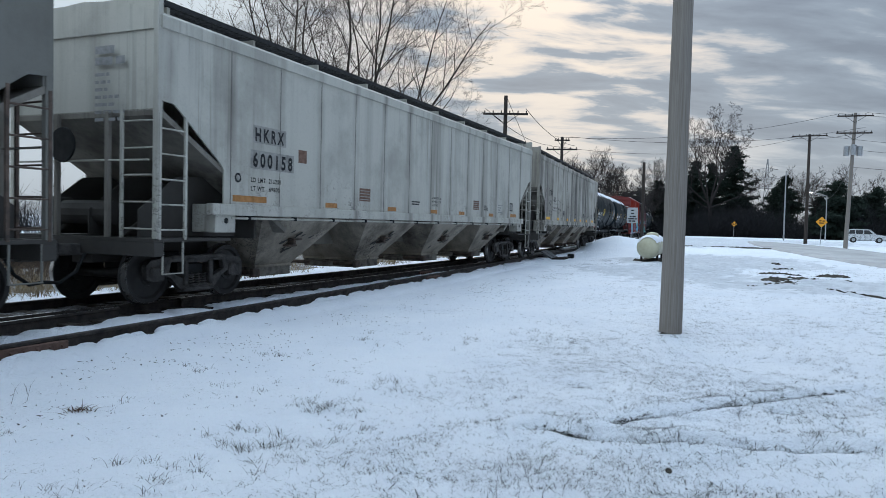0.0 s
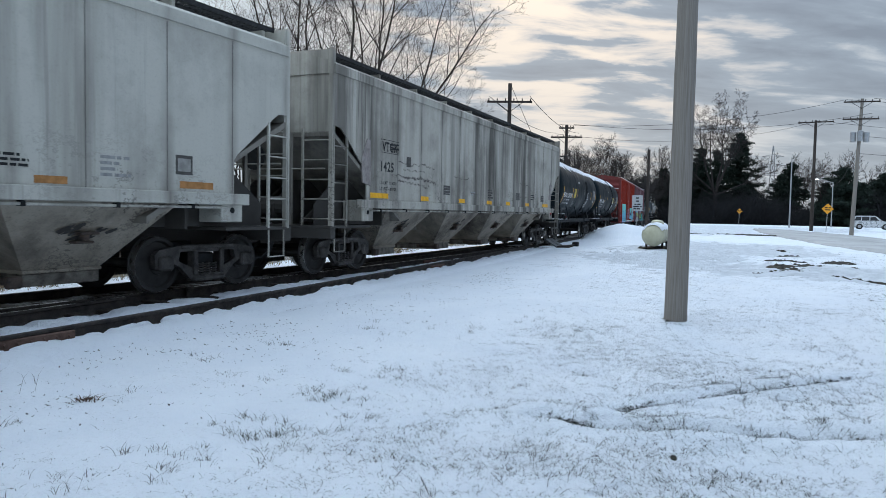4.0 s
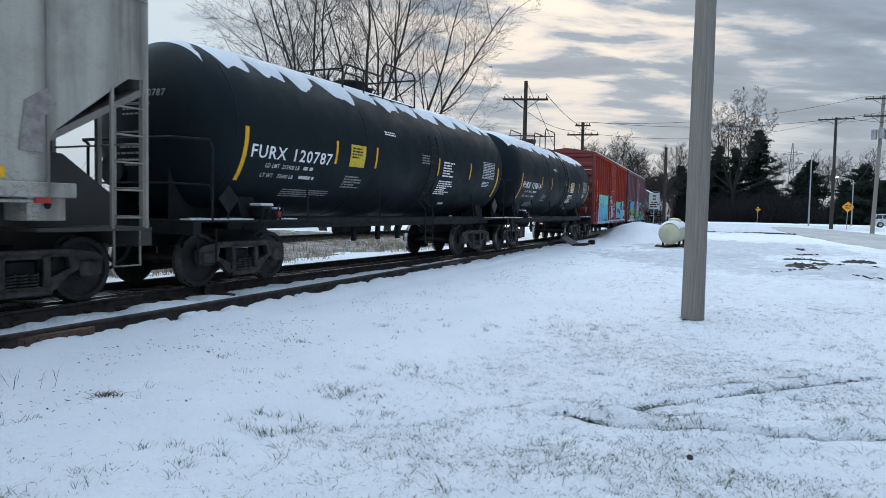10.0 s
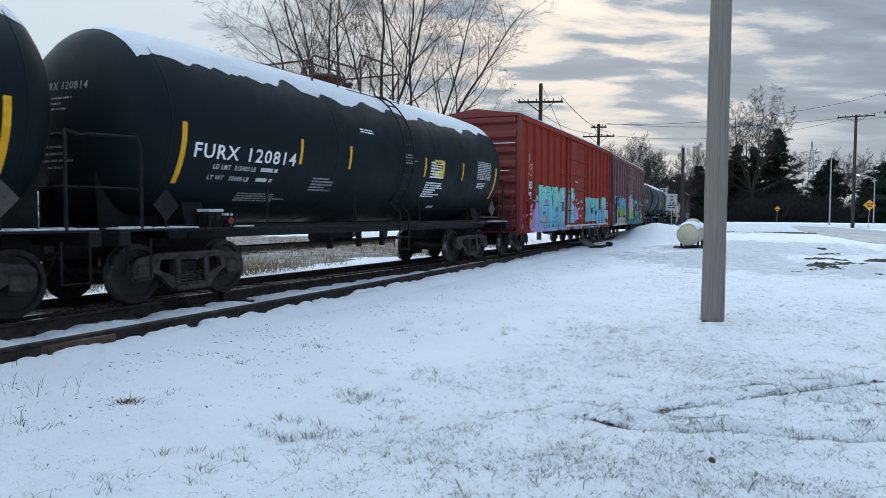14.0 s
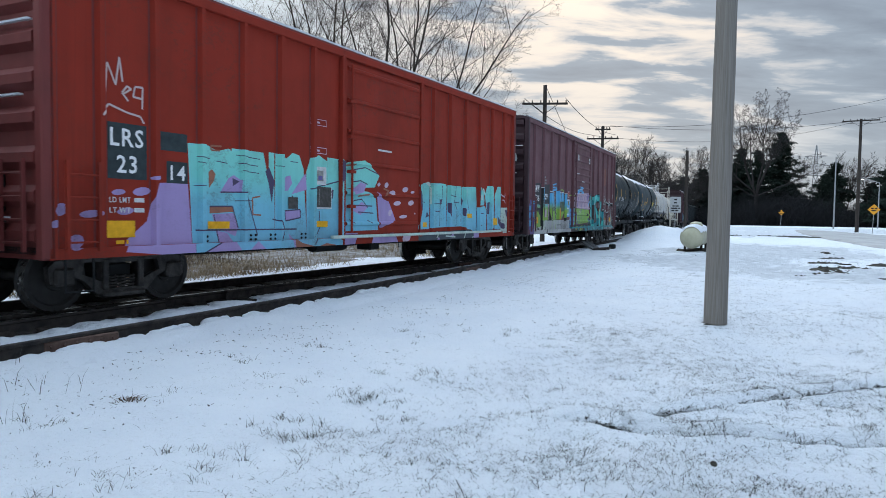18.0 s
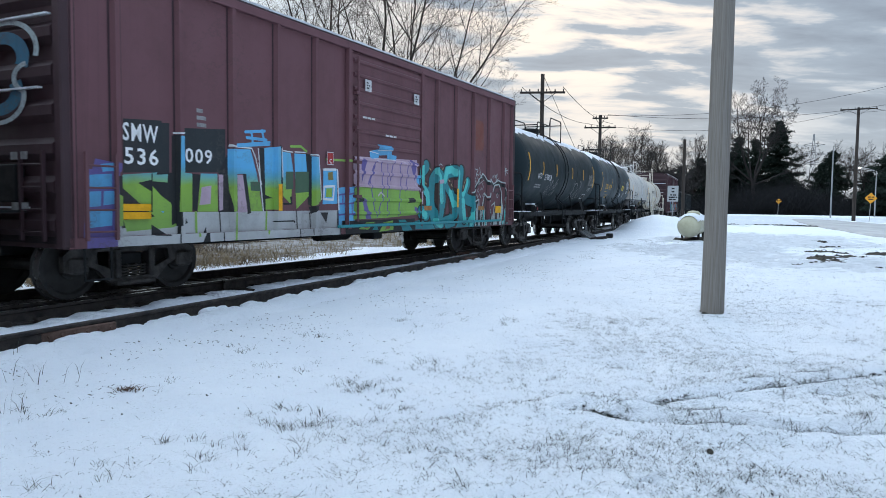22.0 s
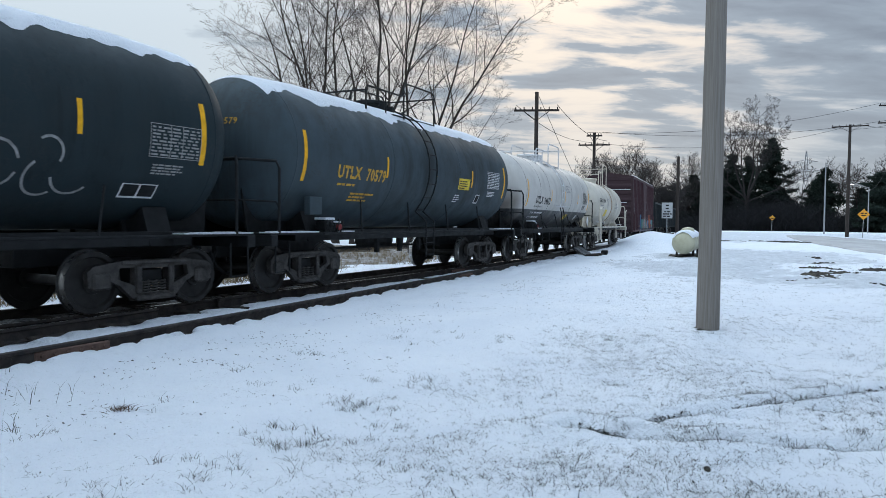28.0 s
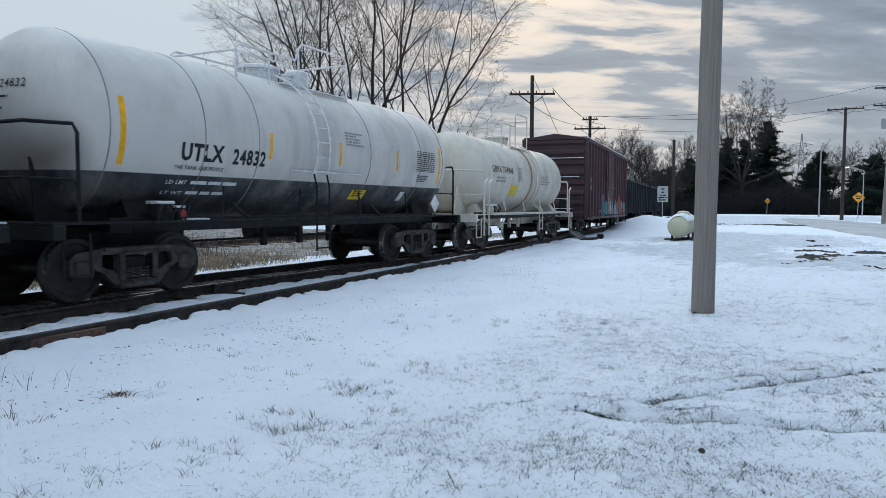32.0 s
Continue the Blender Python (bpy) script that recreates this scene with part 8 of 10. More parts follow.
def maroon_box_details(car, lat, cells):
    maroon_graffiti(car, cells)
    letters(car, "SMW", -6.80, 2.22, 0.25, lat + 0.016, WHITE_LETTER, width=0.60)
    letters(car, "536", -6.78, 1.90, 0.23, lat + 0.016, WHITE_LETTER, width=0.58)
    letters(car, "009", -5.70, 1.98, 0.22, lat + 0.016, WHITE_LETTER, width=0.55)
    patch(car, -6.82, 1.13, 0.47, 0.10, YELLOW, lat, gap=0.03)
    patch(car, -6.82, 1.245, 0.47, 0.10, YELLOW, lat, gap=0.03)
    patch(car, -3.66, 1.24, 0.10, 0.47, YELLOW, lat, gap=0.105)
    patch(car, 3.54, 1.31, 0.10, 0.49, YELLOW, lat, gap=0.105)
    patch(car, 6.29, 1.14, 0.43, 0.21, YELLOW, lat, gap=0.05)
    for x in (1.78, 5.04):
        patch(car, x, 1.23, 0.42, 0.11, AMBER, lat, gap=0.05)
    patch(car, -2.14, 2.13, 0.22, 0.25, LABEL_WHITE, lat, name="notice_panel", gap=0.03)
    patch(car, -2.125, 2.145, 0.19, 0.22, LABEL_RED, lat, name="notice_panel", gap=0.033)
    letters(car, "C", -2.07, 2.16, 0.09, lat + 0.035, WHITE_LETTER)
    for x, z in ((-0.92, 3.72), (1.16, 3.71)):
        patch(car, x, z, 0.24, 0.24, LABEL_WHITE, lat + 0.06, name="notice_panel", gap=0.05)
        small_print(car, x + 0.05, z + 0.16, 0.14, 3, BLACK_LETTER, lat + 0.112, h=0.03, seed=85)
    for x, z in ((-1.0, 3.15), (-0.1, 2.85)):
        small_print(car, x, z, 0.6, 1, LABEL_WHITE, lat + 0.105, h=0.04, seed=81)
    small_print(car, -5.45, 2.75, 0.25, 3, DULL_LETTER, lat, h=0.06, seed=82)
    # blue paint on the leading end, over the corrugations
    for name, colour, arcs in (("end_outline", (0.42, 0.50, 0.52), ((-0.55, 3.30, 0.62, 0.2, 3.4), (-0.35, 2.72, 0.55, 2.9, 6.4), (0.55, 3.0, 0.4, 1.2, 4.9), (-1.0, 2.95, 0.30, -1.2, 1.4))), ("end_blue", (0.035, 0.15, 0.24), ((-0.45, 3.22, 0.44, 0.0, 3.6), (-0.35, 2.80, 0.40, 2.7, 6.4), (0.45, 3.0, 0.3, 1.0, 5.1)))):
        verts, faces = [], []
        for cy, cz, r, a0, a1 in arcs:
            for k in range(16):
                w = 0.05 if name == "end_outline" else 0.13
                q = []
                for ang, rr in ((a0 + (a1 - a0) * k / 16, r - w), (a0 + (a1 - a0) * (k + 1) / 16, r - w), (a0 + (a1 - a0) * (k + 1) / 16, r + w), (a0 + (a1 - a0) * k / 16, r + w)):
                    q.append((-7.66 - (0.097 if name == "end_outline" else 0.094), cy + rr * math.cos(ang), cz + 0.6 * rr * math.sin(ang)))
                faces.append(tuple(range(len(verts), len(verts) + 4)))
                verts += q
        me = bpy.data.meshes.new("spray_paint")
        me.from_pydata(verts, [], faces)
        tagged(part("spray_paint", me, spray_can(name, colour), car), kind="stuff")
    for z in (1.25, 1.9):
        small = bars_mesh([(0, 0, 0.4, 0.1)], 83)
        for v in small.vertices:
            v.co = (-7.83, -0.7 - v.co.x, z + v.co.y)
        part("end_writing", small, DULL_LETTER, car)
    me = bars_mesh([(0, 0, 0.8, 0.1)], 84)
    for v in me.vertices:
        v.co = (-7.74, 0.3 - v.co.x, 4.55 + v.co.y)
    part("end_writing", me, DULL_LETTER, car)


def faded_box_details(car, lat, cells):
    for x in (-6.8, -4.0, 2.2, 6.2):
        patch(car, x, 1.1, 0.4, 0.12, AMBER, lat, gap=0.078)
    small_print(car, -6.6, 2.6, 0.8, 2, DULL_LETTER, lat, h=0.2, seed=91)


covered_hopper(-69.35, "weathered tan-grey covered hopper on the rails", HOPPER_TAN, HOPPER_LOW, plain_hopper_details, ladder_mat=RUST_FRAME)
covered_hopper(-48.1, "pale grey covered hopper with black lettering and four bays", HOPPER_LIGHT, HOPPER_LOW, pale_hopper_details)
covered_hopper(-27.1, "streaked grey covered hopper with yellow reflectors", HOPPER_DARK, HOPPER_LOW, streaked_hopper_details)
tank_car(-9.3, "black tank car with white lettering and snow on top", 6.28, 1.53, 2.73, TANK_BLACK, TANK_BLACK, {"ladder": 1.1, "ladder_top": 20, "tongues": 26.0, "snow": 1.4}, black_tank_details("FURX 120787", (-2.74, 2.28, 0.6, 0.47), 0), 7.25, 5.5)
tank_car(5.40, "black tank car with white lettering and a snow cap", 6.34, 1.53, 2.73, TANK_BLACK, TANK_BLACK, {"ladder": 0.6, "snow": 1.6, "rail_mat": RUST_RAIL}, black_tank_details("FURX 120814", (2.06, 2.30, 0.6, 0.46), 5), 7.25, 5.5)
box_car(21.12, "red steel box car painted with turquoise graffiti", BOX_RED, BOX_RED_END, red_box_details, door=(-1.42, 1.62), track_mat=PALE_MINT)
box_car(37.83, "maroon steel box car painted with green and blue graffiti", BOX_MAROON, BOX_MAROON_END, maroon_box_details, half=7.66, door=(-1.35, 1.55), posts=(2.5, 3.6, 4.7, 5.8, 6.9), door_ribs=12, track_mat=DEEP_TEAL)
tank_car(52.62, "dark slate tank car with snow along its top", 5.30, 1.5, 2.72, TANK_SLATE, TANK_SLATE, {"ladder": -0.4, "ladder_top": 70, "snow": 0.45}, slate_tank_details, 6.2, 4.5)
tank_car(65.36, "blue-grey tank car with yellow lettering", 5.43, 1.48, 2.70, TANK_GREY, TANK_GREY, {"ladder": -0.04, "ladder_top": 70, "snow": 0.8}, grey_tank_details, 6.2, 4.5)
tank_car(78.15, "white tank car with a black lower half", 5.20, 1.42, 2.53, TANK_WHITE, TANK_WHITE, {"ladder": -0.34, "ladder_top": 72, "ladder_low": -20, "rail_mat": LABEL_WHITE, "ladder_mat": LABEL_WHITE, "welds": (-5.16, -3.38, -2.1, 1.56, 3.9, 5.1), "weld_mat": plain("stained_weld", (0.25, 0.235, 0.22), 0.8, 0, 0.5, 1.5, dark=(0.12, 0.11, 0.10))}, white_tank_details, 6.1, 4.4, snow=False, truck_mat=RUST_FRAME)
tank_car(91.2, "small cream tank car with white frame and rails", 4.6, 1.28, 2.45, TANK_CREAM, TANK_CREAM, {"ladder": 0.9, "platform": 1.2, "rail": 1.3, "dome": 0.0}, cream_tank_details, 5.9, 4.4, snow=False, frame_mat=TANK_CREAM)
box_car(107.4, "maroon box car with faded graffiti", [BOX_MAROON_FADED] * 3, BOX_MAROON_END, faded_box_details)
gondola(124.6, "dark green open gondola car", GONDOLA)
gondola(141.4, "dark green open gondola car", GONDOLA)

# ---- near and far surroundings ----


def ground_on(x, y):
    return ground_z(x, y)


def utility_pole(x, y, height, r0, r1, arms, label, name="utility_pole", lean=(0, 0), turn=0.0, mat=None):
    z = ground_on(x, y)
    pole = thing(name, label, "utility pole", "utility poles", at=pose(x, y, z, lean[0], lean[1], turn))
    bm = lathe(bmesh.new(), [(-0.3 + (height + 0.3) * k / 12, (r0 + (r1 - r0) * k / 12) * (1 + 0.02 * math.sin(k * 2.7))) for k in range(13)], 18, "Z")
    part("shaft", bm, mat or WOOD_POLE, pole, smooth=40)
    for hz, w in arms:
        arm = part("crossarm", boxes(((-w / 2, -r1 - 0.12, hz - 0.06), (w / 2, -r1, hz + 0.06)), bevel=0.01), BARK, pole)
        for k in range(6):
            u = -w / 2 + 0.1 + k * (w - 0.2) / 5
            part("insulator", rod(bmesh.new(), (u, -r1 - 0.06, hz + 0.06), (u, -r1 - 0.06, hz + 0.2), 0.035, 6), FRAME_BLACK, arm)
        for sgn in (-1, 1):
            part("brace", rod(bmesh.new(), (sgn * w * 0.28, -r1 - 0.05, hz - 0.05), (0, -r1 - 0.02, hz - 0.6), 0.02, 5), FRAME_BLACK, pole)
    return pole


DARK_POLE = plain("dark_creosote_wood", (0.055, 0.045, 0.04), 0.9, 0, 0.4, 8, 0.4, 0.02, (1, 1, 0.1))
utility_pole(4.09, 10.99, 9.5, 0.172, 0.135, [], "weathered grey wooden pole standing in the snow", "wooden_pole", lean=(0, 0.25))
utility_pole(5.6, 43.6, 9.4, 0.15, 0.11, [(8.28, 2.7)], "dark wooden utility pole with one crossarm", mat=DARK_POLE, turn=-7)
utility_pole(12.9, 61.7, 9.25, 0.16, 0.12, [(8.95, 1.3), (8.17, 2.65)], "dark wooden utility pole with two crossarms", mat=DARK_POLE, turn=-12)
utility_pole(18.6, 57.0, 6.8, 0.14, 0.11, [], "short dark pole without arms beyond the snow mound", "short_pole", mat=DARK_POLE)
utility_pole(42.47, 75.4, 11.8, 0.19, 0.13, [(11.6, 3.4)], "dark wooden utility pole with one crossarm beside the road", mat=DARK_POLE, turn=-30)
big_pole = utility_pole(40.0, 64.3, 12.4, 0.19, 0.13, [(12.1, 2.9), (10.55, 2.9)], "grey wooden utility pole carrying two transformers", lean=(0, 1.7), turn=-32)
for x, y, z in ((-0.5, -0.25, 8.9), (0.05, -0.35, 9.0), (0.55, -0.2, 8.9)):
    bm = lathe(bmesh.new(), [(z - 0.45, 0.02), (z - 0.44, 0.24), (z + 0.38, 0.25), (z + 0.42, 0.27), (z + 0.50, 0.1)], 14, "Z", (x, y, 0))
    part("transformer", bm, GALV, big_pole, "pale grey transformer can", smooth=40)
utility_pole(47.7, 89.8, 8.95, 0.10, 0.07, [], "thin pale pole beside the road", "thin_pole", mat=GALV)
lamp = utility_pole(59.2, 100.0, 6.4, 0.09, 0.06, [], "street lamp on a thin steel pole", "street_lamp", mat=GALV)
part("lamp_arm", pipe(bmesh.new(), [(0, 0, 6.3), (-1.2, 0, 6.7), (-2.3, 0, 6.8)], 0.04), GALV, lamp)
glow = bpy.data.materials.new("lamp_glow")
glow.use_nodes = True
glow.node_tree.nodes["Principled BSDF"].inputs["Emission Color"].default_value = (1.0, 0.97, 0.9, 1)
glow.node_tree.nodes["Principled BSDF"].inputs["Emission Strength"].default_value = 6.0
part("lamp_head", boxes(((-2.5, -0.12, 6.72), (-2.2, 0.12, 6.82)), bevel=0.03), glow, lamp)


utility_pole(95.5, 60.5, 13.2, 0.19, 0.13, [(12.9, 2.9), (10.4, 2.9)], "grey wooden utility pole far along the road", turn=-60)
utility_pole(105, 85, 12.6, 0.19, 0.13, [(12.4, 2.9)], "grey wooden utility pole far along the road", turn=-60)


def wire(p, q, sag, label="thin dark overhead wire between poles", r=0.018):
    p, q = Vector(p), Vector(q)
    n = 14
    pts = [p.lerp(q, k / n) - Vector((0, 0, sag * 4 * (k / n) * (1 - k / n))) for k in range(n + 1)]
    bm = pipe(bmesh.new(), pts, r, 4)
    me = finish(bm, "overhead_wire")
    me.materials.append(FRAME_BLACK)
    return tagged(new("overhead_wire", me), label, "wire", "overhead wires")


for p, q, sag in (((12.3, 61.8, 9.1), (39.0, 64.8, 12.3), 0.9), ((13.5, 61.5, 9.1), (41.0, 63.6, 11.0), 0.9), ((12.0, 61.8, 8.3), (42.0, 75.7, 11.6), 1.2), ((39.2, 64.8, 12.35), (95.3, 61.8, 13.0), 1.0),
                  ((41.0, 63.5, 12.3), (95.6, 59.2, 13.0), 1.0), ((41.0, 63.5, 10.7), (41.0, 76.4, 11.6), 0.4), ((40.0, 64.0, 9.0), (95.6, 59.6, 10.5), 1.6), ((40.2, 64.0, 8.6), (59.2, 100, 6.4), 1.2), ((43.9, 74.7, 11.6), (105, 84.5, 12.5), 1.1),
                  ((4.4, 43.8, 8.45), (12.0, 61.8, 8.35), 0.5), ((6.8, 43.4, 8.45), (13.9, 61.4, 8.35), 0.5), ((5.6, 43.5, 9.2), (11.5, 52, 0.3), 0.0), ((40.2, 64.0, 7.4), (95.4, 60.6, 9.0), 1.4)):
    wire(p, q, sag)


def propane_tank():
    cream = plain("cream_tank_enamel", (0.47, 0.45, 0.33), 0.5, 0, 0.3, 3, 0.08, dark=(0.33, 0.31, 0.22))
    x, y = 11.75, 34.4
    z = ground_on(x, y)
    tank = thing("propane_tank", "cream steel propane tank with snow on top", "gas tank", at=pose(x, y, z, 0, 0, 66))
    R, L = 0.52, 1.9
    prof = [(-L - 0.42 * math.cos(t), max(0.01, R * math.sin(t))) for t in np.linspace(0.02, math.pi / 2, 8)] + [(L + 0.42 * math.cos(t), max(0.01, R * math.sin(t))) for t in np.linspace(math.pi / 2, 0.02, 8)]
    part("shell", lathe(bmesh.new(), prof, 36, "X", (0, 0, 0.70)), cream, tank, smooth=True)
    for sx in (-1.2, 1.2):
        for sy in (-0.36, 0.36):
            part("leg", boxes(((sx - 0.05, sy - 0.05, -0.08), (sx + 0.05, sy + 0.05, 0.42)), bevel=0.01), RAIL, tank)
    part("cradle", boxes(((-1.5, -0.42, 0.0), (1.5, 0.42, 0.09)), bevel=0.02), RAIL, tank)
    part("valve_dome", lathe(bmesh.new(), [(1.18, 0.30), (1.28, 0.30), (1.36, 0.24), (1.40, 0.05)], 18, "Z", (0, 0, 0)), cream, tank, smooth=40)
    bm = bmesh.new()
    rows = []
    for i in range(31):
        u = -L - 0.25 + (2 * L + 0.5) * i / 30
        over = max(0, abs(u) - L)
        rr = R * math.sqrt(max(0.05, 1 - (over / 0.42) ** 2))
        low = radians(28 + 8 * noise.noise((u * 2, 0, 0)))
        rows.append([bm.verts.new((u, -(rr + 0.03) * math.cos(low + (math.pi - 2 * low) * k / 12), 0.70 + (rr + 0.03 + 0.03 * math.sin(math.pi * k / 12)) * math.sin(low + (math.pi - 2 * low) * k / 12))) for k in range(13)])
    for a, b in zip(rows, rows[1:]):
        for k in range(12):
            bm.faces.new((a[k], a[k + 1], b[k + 1], b[k]))
    part("snow_cap", bm, SNOW, tank, "rounded cap of snow", smooth=True)
    return tank


propane_tank()


def road_sign(x, y, h, turn, kind_):
    z = ground_on(x, y)
    if kind_ == "warning":
        sign = thing("warning_sign", "yellow diamond warning sign on a steel post", "road sign", "road signs", at=pose(x, y, z, 0, 1.5, turn))
        part("post", boxes(((-0.03, 0.01, -0.2), (0.03, 0.05, h)), bevel=0.008), GALV, sign)
        s = 0.56 if h > 2.8 else 0.40
        orange = plain("sign_yellow", (0.75, 0.33, 0.03), 0.5, 0, 0.15, 6)
        part("panel", prism(bmesh.new(), [(0, h - 2 * s), (s, h - s), (0, h), (-s, h - s)], -0.012, 0.0), orange, sign)
        me = bars_mesh([(-0.28, h - s + 0.06, 0.56, 0.11), (-0.22, h - s - 0.16, 0.44, 0.11)], 3)
        for v in me.vertices:
            v.co = (v.co.x, -0.016, v.co.y)
        part("legend", me, BLACK_LETTER, sign)
    else:
        sign = thing("railway_sign", "small white notice board on a steel post", "sign", at=pose(x, y, z, 0, 0, turn))
        part("post", boxes(((-0.03, 0.01, -0.2), (0.03, 0.05, h)), bevel=0.008), GALV, sign)
        white = plain("sign_white", (0.42, 0.43, 0.44), 0.5, 0, 0.2, 5)
        part("panel", boxes(((-0.36, -0.012, h - 1.08), (0.36, 0.0, h + 0.02)), bevel=0.004), white, sign)
        me = bars_mesh([(-0.10, h - 0.22, 0.2, 0.09), (-0.10, h - 0.44, 0.2, 0.09), (-0.20, h - 0.66, 0.42, 0.08), (-0.28, h - 0.82, 0.58, 0.09), (-0.26, h - 0.98, 0.52, 0.09)], 4)
        for v in me.vertices:
            v.co = (v.co.x, -0.016, v.co.y)
        part("legend", me, BLACK_LETTER, sign)
    return sign


road_sign(42.7, 73.0, 3.0, -29, "warning")
road_sign(49.2, 107.4, 2.5, -24, "warning")
road_sign(15.7, 50.3, 2.35, -16, "notice")


def parked_suv():
    x, y = 57.4, 88.1
    silver = plain("silver_car_paint", (0.50, 0.52, 0.54), 0.3, 0.5, 0.15, 3, 0.03)
    glass = plain("tinted_car_glass", (0.02, 0.023, 0.026), 0.08, 0, 0.1, 3, 0.0)
    tyre = plain("tyre_rubber", (0.02, 0.02, 0.02), 0.85, 0, 0.2, 10)
    car = thing("parked_car", "silver four-door utility car parked beside the road", "car", at=pose(x, y, ground_on(x, y), 0, 0, -33 + 4))
    lower = [(-2.3, 0.42), (-2.32, 0.85), (-2.2, 1.02), (1.15, 1.06), (2.1, 0.92), (2.3, 0.75), (2.3, 0.42), (1.85, 0.30), (-1.9, 0.30)]
    cab = [(-2.18, 1.02), (-1.95, 1.62), (-1.7, 1.70), (0.2, 1.70), (0.45, 1.62), (1.12, 1.05)]
    bm = prism(bmesh.new(), lower, -0.9, 0.9)
    bmesh.ops.bevel(bm, geom=list(bm.edges), offset=0.05, segments=2, affect="EDGES")
    part("body", bm, silver, car, smooth=40)
    bm = prism(bmesh.new(), cab, -0.8, 0.8)
    bmesh.ops.bevel(bm, geom=list(bm.edges), offset=0.05, segments=2, affect="EDGES")
    part("cabin", bm, silver, car, smooth=40)
    for q in ([(-1.95, 1.10), (-1.80, 1.56), (-1.25, 1.58), (-1.25, 1.10)], [(-1.15, 1.10), (-1.15, 1.58), (-0.35, 1.59), (-0.35, 1.10)], [(-0.25, 1.10), (-0.25, 1.59), (0.25, 1.57), (0.75, 1.10)]):
        for side in (-1, 1):
            part("window", prism(bmesh.new(), q, side * 0.795, side * 0.812), glass, car)
    part("windscreen", hull8(bmesh.new(), [(0.52, -0.68, 1.55), (1.08, -0.72, 1.10), (1.10, -0.72, 1.12), (0.54, -0.68, 1.58)], [(0.52, 0.68, 1.55), (1.08, 0.72, 1.10), (1.10, 0.72, 1.12), (0.54, 0.68, 1.58)]), glass, car)
    for wx in (-1.4, 1.42):
        for side in (-1, 1):
            w = part("wheel", lathe(bmesh.new(), [(-0.11, 0.22), (-0.11, 0.33), (-0.08, 0.36), (0.08, 0.36), (0.11, 0.33), (0.11, 0.22)], 20, "Y", (wx, side * 0.82, 0.36)), tyre, car, smooth=40)
            part("rim", lathe(bmesh.new(), [(-0.115, 0.05), (-0.12, 0.20), (0.12, 0.20), (0.115, 0.05)], 16, "Y", (wx, side * 0.82, 0.36)), GALV, w)
    for side in (-0.65, 0.65):
        part("headlight", boxes(((2.2, side - 0.2, 0.70), (2.33, side + 0.2, 0.86)), bevel=0.03), GALV, car)
        part("tail_light", boxes(((-2.34, side - 0.12, 0.85), (-2.24, side + 0.12, 1.15)), bevel=0.03), plain("tail_red", (0.35, 0.02, 0.02), 0.3, 0, 0.1, 4), car)
    part("roof_rack", boxes(((-1.6, -0.7, 1.73), (0.1, -0.66, 1.77)), ((-1.6, 0.66, 1.73), (0.1, 0.7, 1.77))), FRAME_BLACK, car)


parked_suv()


PYLON = plain("weathered_pylon_steel", (0.16, 0.17, 0.18), 0.7, 0.2, 0.2, 2)


def lattice_tower():
    tower = thing("transmission_tower", "distant grey steel lattice tower with crossarms", "pylon", at=pose(270, 536, 0, 0, 0, -27))
    H, bm = 56.0, bmesh.new()
    lv = [(0, 5.0), (12, 3.4), (24, 2.2), (34, 1.5), (44, 1.2), (H, 0.25)]
    for (z0, w0), (z1, w1) in zip(lv, lv[1:]):
        for sx, sy in ((-1, -1), (1, -1), (1, 1), (-1, 1)):
            rod(bm, (sx * w0, sy * w0, z0), (sx * w1, sy * w1, z1), 0.28, 4)
        for sy in (-1, 1):
            rod(bm, (-w0, sy * w0, z0), (w1, sy * w1, z1), 0.18, 4)
            rod(bm, (w0, sy * w0, z0), (-w1, sy * w1, z1), 0.18, 4)
            rod(bm, (-w1, sy * w1, z1), (w1, sy * w1, z1), 0.18, 4)
    part("mast", bm, PYLON, tower)
    for z, w in ((34, 9.5), (41, 9.5), (48, 7.5)):
        b2 = bmesh.new()
        for sgn in (-1, 1):
            rod(b2, (0, 0, z + 1.5), (sgn * w, 0, z), 0.2, 4)
            rod(b2, (0, 0, z - 0.3), (sgn * w, 0, z), 0.2, 4)
        part("crossarm", b2, PYLON, tower)


lattice_tower()


def surface_patch(name, label, category, centre, rx, ry, turn, mat, seed, lift=0.012, rough=0.35, kind="structure", broken=0.0, fine=1.0, feather=1.0):
    """A low, ragged-edged patch that lies on the ground."""
    n, m = (110, 34) if broken else (40, 8)
    verts, faces = [], []
    ca, sa = math.cos(radians(turn)), math.sin(radians(turn))
    for j in range(m + 1):
        for k in range(n):
            a = 2 * math.pi * k / n
            r = (j / m) * (1 + rough * noise.noise((math.cos(a) * 1.7, math.sin(a) * 1.7, seed)) + 0.4 * rough * noise.noise((math.cos(a) * 6, math.sin(a) * 6, seed)))
            u, v = rx * r * math.cos(a), ry * r * math.sin(a)
            x, y = centre[0] + u * ca - v * sa, centre[1] + u * sa + v * ca
            verts.append((x, y, ground_on(x, y) + (lift + broken * (noise.noise((x * 1.4 * fine, y * fine, seed)) + 0.7 * noise.noise((x * 4.3 * fine, y * 3.0 * fine, seed))) - feather * broken * (j / m) ** 2 if j < m else -0.04)))
    for j in range(m):
        for k in range(n):
            a, b = j * n + k, j * n + (k + 1) % n
            faces.append((a, b, b + n, a + n))
    me = bpy.data.meshes.new(name)
    me.from_pydata(verts, [], faces)
    me.shade_smooth()
    me.materials.append(mat)
    return tagged(new(name, me), label, category, kind=kind)


